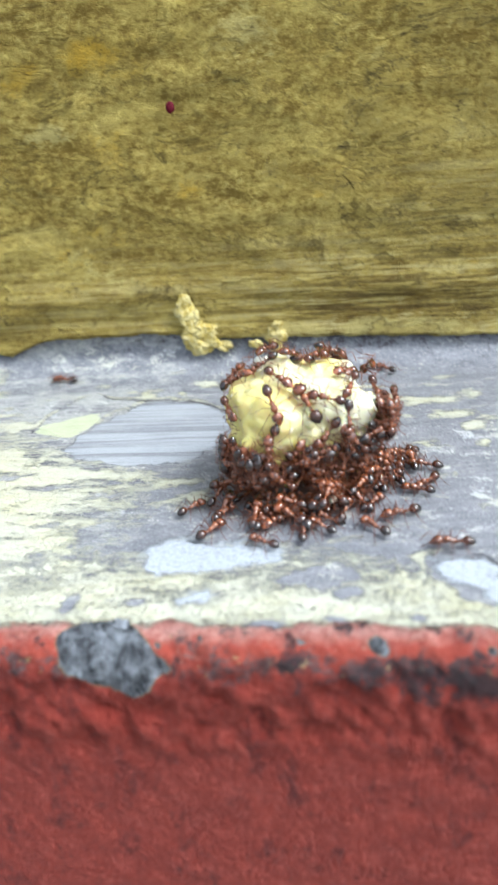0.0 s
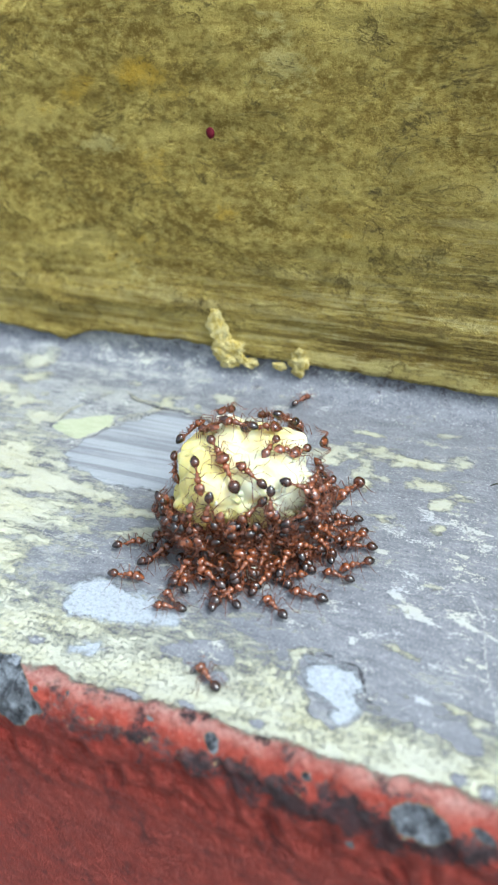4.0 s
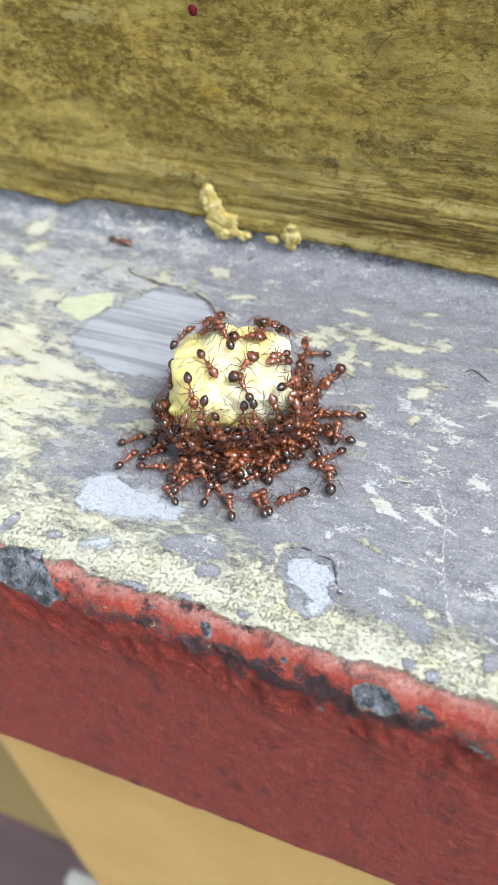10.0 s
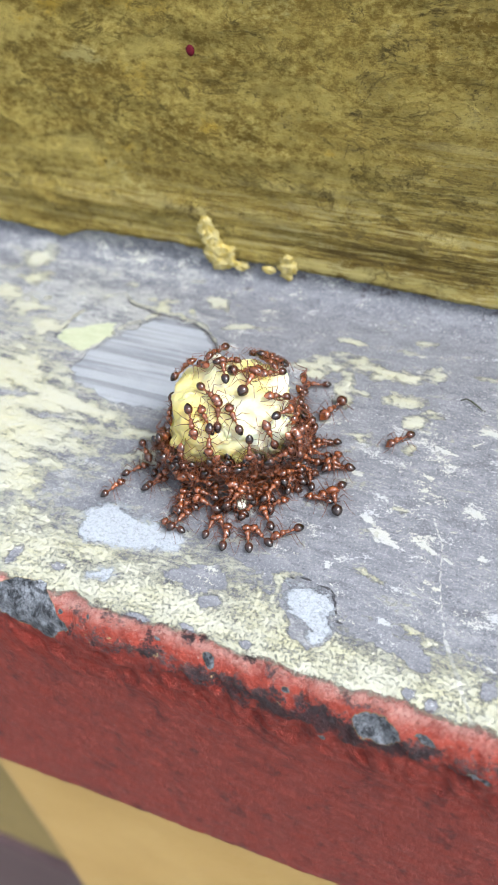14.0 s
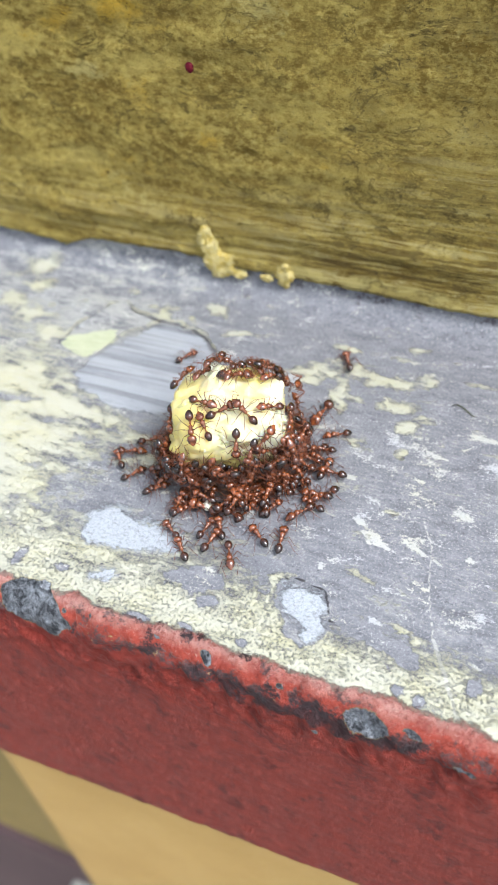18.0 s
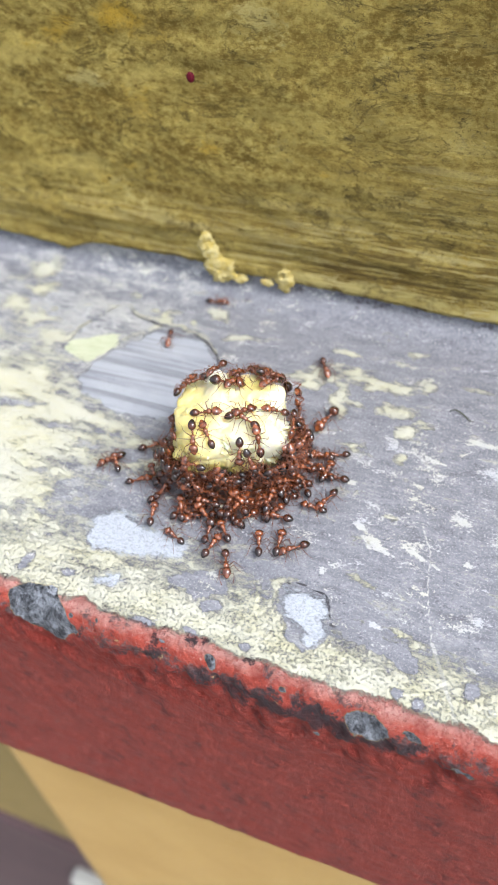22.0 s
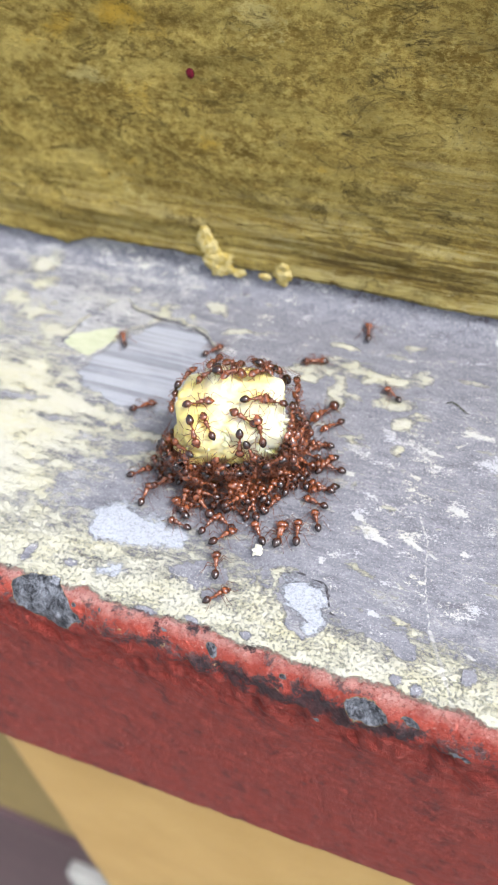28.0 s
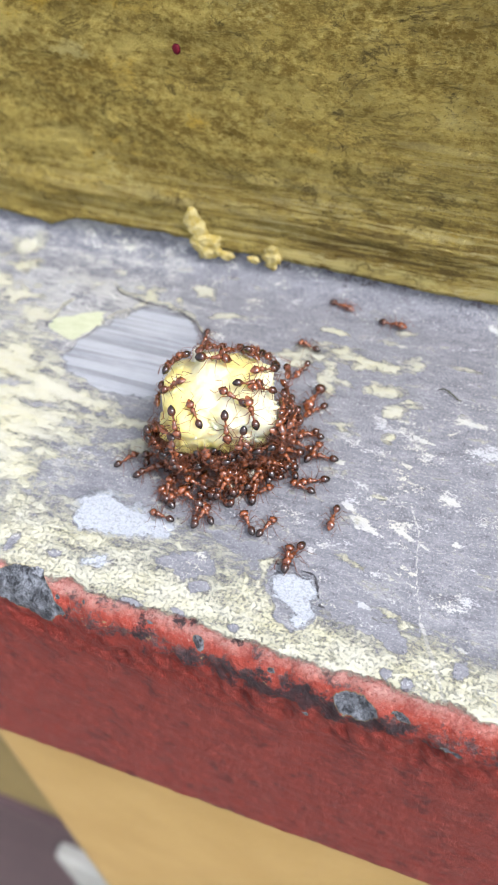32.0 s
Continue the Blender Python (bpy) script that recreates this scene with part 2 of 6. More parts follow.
def wall_material():
    """Rough ochre-olive limewash with grime."""
    s = Mat("olive_limewash", 0.9)
    s.bsdf.inputs["Specular IOR Level"].default_value = 0.08
    mid = lambda v, gain: s.math("MULTIPLY", s.math("SUBTRACT", v, 0.5), gain)
    add = lambda *v: functools.reduce(lambda a, b: s.math("ADD", a, b), v)
    wide = s.noise(0.07, 5, (0.7, 1, 1.1), 0.6)
    streak = s.noise(0.24, 9, (0.45, 1, 1.45), 0.72, shift=(5, 0, 2), distort=0.25)
    mottle = s.noise(0.30, 9, (0.9, 1, 1.0), 0.72, shift=(31, 0, 7))
    fine = s.noise(1.3, 7, (0.75, 1, 1.1), 0.80)
    speck = s.noise(2.6, 5, (0.9, 1, 1.0), 0.78, shift=(0, 0, 91))
    tone = add(s.math("MULTIPLY", wide, 0.15), s.math("MULTIPLY", streak, 0.20), s.math("MULTIPLY", mottle, 0.25), s.math("MULTIPLY", fine, 0.40))
    color = s.mix(s.step(tone, 0.442, 0.538), (0.205, 0.138, 0.029), (0.560, 0.430, 0.115))
    bruise = s.noise(0.16, 8, (0.5, 1, 1.25), 0.7, shift=(71, 0, 19), distort=0.5)
    color = s.mix(s.math("MULTIPLY", s.step(bruise, 0.50, 0.64), 0.55), color, (0.225, 0.150, 0.031))
    color = s.mix(s.math("MULTIPLY", s.step(bruise, 0.44, 0.34), 0.55), color, (0.57, 0.45, 0.135))
    color = s.mix(s.math("MULTIPLY", s.step(fine, 0.54, 0.66), 0.6), color, (0.50, 0.405, 0.140))
    # warm yellow where the wash is thick
    warm = add(mid(mottle, 1.5), mid(wide, 1.0), mid(fine, 0.8))
    ochre = s.step(add(s.attr("ochre"), warm), 0.44, 0.72)
    color = s.mix(s.math("MULTIPLY", ochre, 0.8), color, (0.50, 0.31, 0.030))
    # dragged brush lines along the foot
    lines = s.noise(0.85, 7, (0.09, 1, 1.8), 0.72, shift=(2, 0, 50), distort=0.3)
    foot = s.math("MULTIPLY", s.attr("foot"), s.step(add(lines, mid(fine, 0.45)), 0.51, 0.57))
    color = s.mix(s.math("MULTIPLY", foot, 0.80), color, (0.100, 0.066, 0.024))
    color = s.mix(s.math("MULTIPLY", s.attr("foot"), s.math("MULTIPLY", s.step(add(lines, mid(fine, 0.35)), 0.49, 0.43), 0.85)), color, (0.60, 0.505, 0.225))
    pale = s.step(add(s.attr("pale"), mid(streak, 1.6), mid(fine, 1.1)), 0.54, 0.74)
    color = s.mix(s.math("MULTIPLY", pale, 0.8), color, (0.56, 0.465, 0.175))
    # an older coat showing where the wash has flaked, with dark edges
    layer = add(s.noise(0.20, 8, (0.6, 1, 1.15), 0.66, shift=(17, 0, 63), distort=0.6), mid(fine, 0.12))
    flaked = s.step(layer, 0.535, 0.555)
    color = s.mix(s.math("MULTIPLY", flaked, 0.45), color, s.mix(s.step(fine, 0.4, 0.6), (0.235, 0.162, 0.036), (0.46, 0.345, 0.085)))
    rim = s.math("MULTIPLY", s.step(layer, 0.52, 0.54), s.step(layer, 0.575, 0.55))
    color = s.mix(s.math("MULTIPLY", rim, s.step(mottle, 0.42, 0.62, 0.0, 0.75)), color, (0.090, 0.064, 0.020))
    # wandering hairline cracks
    vein = s.noise(0.13, 7, (0.45, 1, 1.3), 0.62, shift=(41, 0, 88), distort=0.8)
    hair = s.math("MULTIPLY", s.step(s.math("ABSOLUTE", s.math("SUBTRACT", vein, 0.5)), 0.010, 0.003), s.step(streak, 0.44, 0.56))
    color = s.mix(s.math("MULTIPLY", hair, 0.45), color, (0.075, 0.052, 0.018))
    # grime, and shade painted at the left hem: thin veils, then dark speckles gathered in them
    grime_in = add(mid(streak, 1.2), mid(mottle, 1.1), mid(fine, 1.0))
    grime = s.step(add(s.attr("grime"), grime_in), 0.46, 0.80)
    color = s.mix(s.math("MULTIPLY", grime, 0.66), color, s.mix(wide, (0.070, 0.045, 0.018), (0.140, 0.100, 0.038)))
    pits = s.step(add(speck, s.math("MULTIPLY", s.attr("grime"), 0.16), mid(mottle, 0.45)), 0.645, 0.725)
    color = s.mix(s.math("MULTIPLY", pits, 0.6), color, (0.065, 0.050, 0.022))
    height = add(s.math("MULTIPLY", streak, 1.3), s.math("MULTIPLY", fine, 1.0), s.math("MULTIPLY", mottle, 0.8), s.math("MULTIPLY", speck, 0.35), s.math("MULTIPLY", flaked, -0.22), s.math("MULTIPLY", hair, -0.3))
    return s.out(color, None, height, 1.15)


def plain_paint(name, low, high, rough=0.6, gloss=0.5):
    s = Mat(name, rough)
    s.bsdf.inputs["Specular IOR Level"].default_value = gloss
    n = s.noise(0.08, 5)
    return s.out(s.mix(s.step(n, 0.3, 0.7), low, high), None, s.noise(0.8, 4), 0.15)


def clod_material():
    """Dry crumbly paint, yellow with paler grains."""
    s = Mat("yellow_clod", 0.95)
    n, f = s.noise(0.9, 5, rough=0.7), s.noise(3.0, 4, rough=0.75)
    color = s.mix(s.step(n, 0.38, 0.62), (0.50, 0.370, 0.085), (0.56, 0.475, 0.21))
    color = s.mix(s.math("MULTIPLY", s.step(f, 0.52, 0.66), 0.6), color, (0.68, 0.62, 0.38))
    s.bsdf.inputs["Specular IOR Level"].default_value = 0.15
    return s.out(color, None, s.math("ADD", n, s.math("MULTIPLY", f, 0.8)), 0.6)


def food_material():
    """Waxy boiled kernel: white crumb breaking through a yellow skin, whitened further where light falls."""
    s = Mat("pale_yellow_food", 0.42, own=True)
    n = s.noise(0.22, 4, shift=(3, 1, 0))
    f = s.noise(1.2, 3)
    up = s.attr("crumb")
    fac = s.step(s.math("ADD", up, s.math("ADD", s.math("MULTIPLY", s.math("SUBTRACT", n, 0.5), 1.9), s.math("MULTIPLY", s.math("SUBTRACT", f, 0.5), 0.3))), 0.3, 0.8)
    color = s.mix(fac, (0.60, 0.505, 0.180), (0.565, 0.545, 0.39))
    b = s.bsdf
    b.inputs["Subsurface Weight"].default_value = 0.6
    b.inputs["Subsurface Radius"].default_value = (1.0, 0.7, 0.25)
    b.inputs["Subsurface Scale"].default_value = 1.6 * MM
    return s.out(color, s.step(f, 0.3, 0.7, 0.34, 0.55), s.math("ADD", s.math("MULTIPLY", f, 0.8), s.math("MULTIPLY", n, 2.0)), 0.22)


def ant_material(name, low, high, rough, coat=0.0, tip=None):
    """Glossy chitin, a little different from one insect to the next."""
    s = Mat(name, rough, own=True)
    n = s.noise(2.6, 3)
    c = s.mix(s.step(n, 0.38, 0.62), low, high)
    r = s.random()
    if tip:  # pale towards the waist, dark towards the tip
        parts = s.n.new("ShaderNodeSeparateXYZ")
        s.link(s.co, parts.inputs[0])
        along = s.math("ADD", parts.outputs[0], s.math("MULTIPLY", r, 0.45))
        c = s.mix(s.step(along, -1.15, -0.55), c, tip)
    c = s.mix(s.math("MULTIPLY", r, 0.6), c, tuple(v * 0.7 for v in low))
    s.bsdf.inputs["Coat Weight"].default_value = coat
    s.bsdf.inputs["Specular IOR Level"].default_value = 0.32
    s.bsdf.inputs["Coat Roughness"].default_value = 0.06
    s.bsdf.inputs["Coat IOR"].default_value = 1.65
    return s.out(c, None, s.noise(9.0, 2), 0.006)


M_LEDGE = ledge_material()
M_WALL = wall_material()
M_YELLOW = plain_paint("ochre_wall_paint", (0.385, 0.235, 0.062), (0.44, 0.28, 0.085))
# darker copy of the yellow, for the wall's face in shadow
M_YELLOW_SHADE = plain_paint("yellow_in_shade", (0.20, 0.14, 0.035), (0.26, 0.18, 0.05))
M_PURPLE = plain_paint("dark_plum_floor", (0.056, 0.028, 0.030), (0.080, 0.043, 0.044))
M_GROUND = plain_paint("grey_bounce", (0.13, 0.125, 0.115), (0.19, 0.18, 0.165), 0.8)
M_WHITE = plain_paint("off_white_tile", (0.34, 0.34, 0.30), (0.42, 0.41, 0.36), 0.5)
M_FOOD = food_material()
M_CRUMB = plain_paint("white_crumb", (0.56, 0.54, 0.42), (0.66, 0.64, 0.53), 0.6)
M_CLOD = clod_material()
M_DOT = plain_paint("dark_red_paint", (0.060, 0.003, 0.008), (0.085, 0.005, 0.011), 0.7, 0.12)
M_TWIG = plain_paint("dry_green_fibre", (0.020, 0.022, 0.012), (0.08, 0.085, 0.045), 0.7, 0.2)
M_HEAD = ant_material("ant_red_brown", (0.074, 0.019, 0.007), (0.235, 0.066, 0.021), 0.20, 0.65)
M_THORAX = ant_material("ant_orange_brown", (0.076, 0.020, 0.008), (0.240, 0.071, 0.023), 0.24, 0.5)
M_GASTER = ant_material("ant_dark_gaster", (0.006, 0.003, 0.002), (0.024, 0.008, 0.004), 0.15, 0.45, (0.110, 0.030, 0.011))
M_LEG = ant_material("ant_leg", (0.075, 0.021, 0.009), (0.165, 0.048, 0.018), 0.34)
M_EYE = ant_material("ant_eye", (0.008, 0.006, 0.006), (0.012, 0.01, 0.01), 0.15, 0.5)


# ---- building blocks ----
def value_noise(x, y, seed=0):
    """Smooth noise in 0..1 over arrays of coordinates."""
    table = np.random.RandomState(seed).rand(256, 256)
    xi, yi = np.floor(x).astype(int), np.floor(y).astype(int)
    u, v = x - xi, y - yi
    u, v = u * u * (3 - 2 * u), v * v * (3 - 2 * v)
    g = lambda i, j: table[(xi + i) % 256, (yi + j) % 256]
    return (g(0, 0) * (1 - u) + g(1, 0) * u) * (1 - v) + (g(0, 1) * (1 - u) + g(1, 1) * u) * v


def fbm(x, y, seed=0, octaves=4):
    total, amp, norm = 0.0, 1.0, 0.0
    for k in range(octaves):
        total = total + amp * value_noise(x * 2**k + 17 * k, y * 2**k + 5 * k, seed + k)
        norm += amp
        amp *= 0.55
    return total / norm


def spots(x, y, rows, soft=1.0):
    """A field that is 1 in the spots, 0.5 on their rims and 0 away from them. Rows: centre, radii, turn in degrees."""
    field = np.zeros_like(x)
    wx, wy = fbm(x * 0.8, y * 0.8, 91, 5) - 0.5, fbm(x * 0.8, y * 0.8, 95, 5) - 0.5
    for cx, cy, rx, ry, turn in rows:
        c, s = math.cos(radians(turn)), math.sin(radians(turn))
        k = min(2.6 * min(rx, ry), 4.0)
        dx, dy = x - cx + wx * k, y - cy + wy * k
        d = np.sqrt(((c * dx + s * dy) / rx) ** 2 + ((c * dy - s * dx) / ry) ** 2)
        field = np.maximum(field, np.clip(0.5 + soft * (1 - d), 0, 1))
    return field


def trail(x, y, rows, width, sway=1.0):
    """A field that is 1 along a broken line and falls off to the sides."""
    wob = (fbm(x * 0.7, y * 0.7, 61, 3) - 0.5) * 1.6 * sway
    field = np.zeros_like(x)
    for (ax, ay), (bx, by) in zip(rows, rows[1:]):
        k = np.clip(((x - ax) * (bx - ax) + (y - ay) * (by - ay)) / ((bx - ax) ** 2 + (by - ay) ** 2), 0, 1)
        d = np.hypot(x - ax - k * (bx - ax) + wob * 0.4, y - ay - k * (by - ay) + wob)
        field = np.maximum(field, np.clip(1 - 0.5 * d / width, 0, 1))
    return field


def patch(x, y, outline, soft=0.5, ragged=0.5):
    """A field that is 1 inside a ragged outline, 0.5 on it and 0 away from it."""
    px, py = x + ragged * 2 * (fbm(x * 0.9, y * 0.9, 81, 4) - 0.5), y + ragged * 2 * (fbm(x * 0.9, y * 0.9, 85, 4) - 0.5)
    near, inside = np.full_like(x, 1e9), np.zeros(x.shape, bool)
    for (ax, ay), (bx, by) in zip(outline, outline[1:] + outline[:1]):
        k = np.clip(((px - ax) * (bx - ax) + (py - ay) * (by - ay)) / ((bx - ax) ** 2 + (by - ay) ** 2), 0, 1)
        near = np.minimum(near, np.hypot(px - ax - k * (bx - ax), py - ay - k * (by - ay)))
        inside ^= ((ay > py) != (by > py)) & (px < (bx - ax) * (py - ay) / ((by - ay) or 1e-9) + ax)
    return np.clip(0.5 + 0.5 * np.where(inside, near, -near) / soft, 0, 1)


def sheet(name, xs, n, place, material, fields=()):
    """A grid of len(xs) by n vertices; place(x, j) gives the corners' world millimetres."""
    co = place(*np.meshgrid(xs, np.arange(n), indexing="ij")).reshape(-1, 3)
    idx = np.arange(len(xs) * n).reshape(len(xs), n)
    faces = np.stack([idx[:-1, :-1], idx[1:, :-1], idx[1:, 1:], idx[:-1, 1:]], -1).reshape(-1, 4)
    mesh = bpy.data.meshes.new(name)
    mesh.from_pydata((co * MM).tolist(), [], faces.tolist())
    for key, values in fields:
        mesh.attributes.new(key, "FLOAT", "POINT").data.foreach_set("value", np.ascontiguousarray(values, dtype=np.float32).ravel())
    mesh.materials.append(material)
    mesh.polygons.foreach_set("use_smooth", [True] * len(mesh.polygons))
    mesh.update()
    return new(name, mesh)


def part(name, bm, material, parent=None, label=""):
    """Links a bmesh as one mesh object under a thing or a part."""
    mesh = bpy.data.meshes.new(name)
    bm.to_mesh(mesh)
    bm.free()
    mesh.materials.append(material)
    mesh.polygons.foreach_set("use_smooth", [True] * len(mesh.polygons))
    ob = new(name, mesh)
    ob.parent = parent
    return tagged(ob, label)


def block(name, x0, x1, y0, y1, z0, z1, material, bevel=1.0):
    """A bevelled block; millimetres."""
    bm = bmesh.new()
    bmesh.ops.create_cube(bm, size=1)
    for v in bm.verts:
        v.co = (((x0 + x1) / 2 + v.co.x * (x1 - x0)) * MM, ((y0 + y1) / 2 + v.co.y * (y1 - y0)) * MM, ((z0 + z1) / 2 + v.co.z * (z1 - z0)) * MM)
    bmesh.ops.bevel(bm, geom=bm.edges[:], offset=bevel * MM, segments=3, affect="EDGES", profile=0.5)
    ob = part(name, bm, material)
    ob.data.polygons.foreach_set("use_smooth", [False] * len(ob.data.polygons))
    return ob


# ---- the ledge: cove, top, rounded lip and red front in one skin ----
def span(edge, low, high, step, far):
    """Even steps over the part in view, long ones out to the far ends."""
    return np.r_[np.linspace(-far, low, 14)[:-1], np.arange(low, high, step), np.linspace(high, far, 14)]


LIP = -0.3
# profile from the wall's foot forwards: lists of y, z and of the way s measured along the skin
prof = [(44.5, 7.0), (43.3, 5.0)] + [(38.6 + 4.4 * math.sin(a), 4.4 - 4.4 * math.cos(a)) for a in np.linspace(1.40, 0.0, 12)]
prof += [(y, 0.0) for y in np.arange(38.2, LIP, -0.27)]
prof += [(LIP - 2.7 * math.sin(a), -2.7 * (1 - math.cos(a))) for a in np.linspace(0.0, math.pi / 2, 15)]
prof += [(-3.0 - 0.2 * k / 80, -2.7 - 38.0 * k / 80) for k in range(1, 81)]
prof += [(-2.9, -41.2), (-1.8, -41.4), (8.0, -41.4), (60.0, -41.4)]
prof = np.array(prof)
S_WAY = np.r_[0, np.cumsum(np.hypot(*np.diff(prof, axis=0).T))]
S_WAY = prof[30, 0] - (S_WAY - S_WAY[30])
xs = span(0, -62.0, 34.0, 0.27, 400.0)
X, J = np.meshgrid(xs, np.arange(len(prof)), indexing="ij")
S = S_WAY[J]

# patches of cream top coat: centre, radii, turn
CREAM_BACK = [(-44.2, 39.1, 2.6, 0.8, 35), (-42.2, 36.5, 1.5, 1.3, 20), (-44.3, 32.5, 1.2, 1.3, 0), (-40.5, 31.3, 2.6, 1.2, 20), (-36.2, 28.9, 1.5, 1.2, 30), (-25.2, 36.0, 1.4, 0.8, 20), (-19.3, 37.7, 1.2, 0.5, -20),
              (-21.8, 35.9, 0.4, 0.3, 0), (-27.0, 36.6, 0.4, 0.3, 0), (-4.2, 35.9, 1.2, 0.35, 10), (3.7, 37.8, 0.9, 0.35, 0), (-30.5, 38.6, 0.7, 0.5, 0), (-16.0, 34.6, 1.6, 0.3, 20)]
CREAM_LEFT = [(-35.4, 22.6, 2.6, 1.2, 0), (-31.2, 21.9, 3.6, 1.0, -6), (-25.5, 19.0, 2.6, 1.3, -12), (-22.8, 18.1, 1.7, 1.0, 20), (-32.0, 16.4, 2.2, 1.0, 20), (-19.0, 17.7, 2.4, 0.55, 6), (-29.0, 13.6, 2.6, 1.1, 20), (-17.2, 14.8, 1.7, 0.7, 30),
              (-27.3, 8.6, 3.0, 1.6, 10), (-24.0, 5.4, 3.2, 1.8, 0), (-20.2, 3.0, 2.4, 1.6, 0), (-33.5, 9.0, 4.0, 3.0, 0), (-41.0, 22.0, 5.0, 2.0, 10), (-45.0, 27.0, 4.0, 1.2, 10), (-39.0, 16.0, 5.0, 1.2, 12)]
CREAM_RIGHT = [(-5.6, 31.9, 1.3, 1.1, 30), (-2.5, 33.2, 1.7, 0.7, 10), (0.7, 32.5, 2.0, 0.75, 4), (3.2, 32.8, 1.2, 0.6, 0), (6.0, 33.7, 0.7, 0.7, 40), (-2.2, 29.6, 0.6, 1.6, 10), (-1.6, 27.4, 0.45, 0.6, 0), (4.0, 29.0, 1.3, 0.7, 0),
               (5.4, 27.0, 0.5, 1.1, -30), (7.0, 28.0, 0.8, 0.4, 0), (-0.6, 29.0, 0.9, 0.3, -10), (10.7, 34.4, 1.6, 0.22, 0), (5.9, 23.2, 0.4, 0.5, 0), (1.3, 23.5, 0.7, 0.35, 0)]
CREAM_FRONT = [(-8.6, 2.2, 1.6, 0.9, -10), (-11.2, 1.9, 1.4, 0.8, 0), (0.0, 6.6, 0.8, 0.5, 30), (-0.9, 3.8, 0.7, 1.6, 20), (-2.3, 1.7, 2.4, 0.9, -6), (2.0, 0.6, 1.8, 0.7, 0), (5.6, 0.4, 2.6, 0.8, -4), (8.8, 1.8, 1.6, 0.9, -8),
               (10.9, 0.8, 1.2, 0.7, 0), (14.2, 1.8, 2.0, 0.7, 10), (16.6, 2.4, 1.5, 0.9, 0), (6.4, 2.6, 0.8, 0.7, 0), (5.9, 9.2, 0.9, 0.3, -14), (7.2, 8.9, 0.9, 0.3, -14), (12.4, 16.3, 0.9, 0.35, -10), (7.1, 16.4, 0.6, 0.22, 0), (11.4, 5.2, 1.0, 0.35, -14), (12.8, 4.7, 0.6, 0.4, 20)]
# where the grey primer lies bare
GREY_BACK = [(-38.2, 33.2, 1.6, 1.0, 20), (-36.0, 24.6, 1.8, 0.5, 8), (-27.5, 20.9, 2.4, 0.5, -8), (-22.7, 10.8, 3.2, 1.8, 10), (-17.8, 12.6, 2.4, 2.2, 0), (-18.1, 23.0, 2.0, 1.4, 0), (-8.5, 20, 6.5, 7.5, 0), (-28.5, 17.0, 2.6, 0.5, 8),
             (-34, 18.8, 3.0, 0.6, 10), (-24.5, 15.6, 2.2, 0.7, 10), (13, 16, 5, 2.2, 0), (3, 14, 4.5, 3.5, 0), (-27.0, 11.2, 2.2, 0.5, 10)]
GREY_FRONT = [(-4.6, 2.6, 0.9, 0.5, -10), (-0.4, -0.2, 0.4, 0.35, 0), (12.3, 0.0, 0.5, 0.4, 20), (14.1, -0.5, 0.7, 0.55, 20), (-9.6, -0.7, 1.1, 0.35, 0), (-5.2, -0.3, 0.8, 0.3, -20), (17.8, 2.5, 0.45, 0.8, 0), (-18.2, 1.4, 0.7, 0.4, 0),
              (-22.5, 1.4, 0.5, 0.9, 0), (11.0, 3.4, 2.2, 1.0, -10), (8.4, 4.6, 1.6, 0.9, -10), (-6.6, 4.4, 2.2, 1.1, 0)]
BLUE = [(20.3, 0.8, 1.0, 0.6, 0)]
BRUSHED = [(-27.5, 30.8), (-24.8, 33.8), (-20.8, 33.8), (-17.1, 31.5), (-15.1, 28.5), (-17.9, 21.2), (-21.3, 20.4), (-25.3, 20.8), (-28.9, 22.4), (-30.1, 23.9), (-29.8, 26.3)]
SMEAR = [(-19.6, 6.6), (-18.0, 9.7), (-14.3, 9.0), (-10.1, 8.7), (-8.8, 7.4), (-8.6, 5.6), (-10.5, 5.3), (-15.1, 4.6), (-18.0, 4.0)]
SMEAR_LOW = [(-16.2, 1.8), (-15.0, 3.1), (-13.4, 3.6), (-12.8, 2.3), (-13.8, 0.8), (-15.2, 0.9)]
SCAR = [(0.2, 6.5), (1.9, 7.2), (4.3, 6.9), (5.0, 5.8), (5.6, 4.1), (5.5, 2.2), (4.1, 1.1), (2.7, 1.7), (2.1, 2.8), (0.9, 4.0)]
SCAR_WHITE = [(0.3, 6.4), (2.2, 7.0), (4.4, 6.5), (5.3, 4.6), (5.5, 2.4), (4.6, 1.7), (3.3, 2.5), (2.0, 3.2), (0.9, 4.4)]
CHIP = [(-34.5, 27.7), (-33.9, 29.1), (-31.9, 30.5), (-29.2, 31.7), (-28.5, 29.5), (-30.1, 26.8), (-30.9, 26.4)]
# rubbed places; the widest, on the left, paints the bright haze there
SCUFF_HAZE = [(6.0, 25.0, 8.0, 7.0, 0), (9.0, 17.0, 9.0, 6.0, 0), (16.0, 24.0, 8.0, 9.0, 0), (11.0, 9.0, 8.0, 4.0, 0), (-19.0, 34.5, 4.0, 1.8, 0), (-38, 24, 15, 11, 0), (-24, 14, 8, 6, 0), (-9.0, 8.0, 2.5, 1.5, 0)]
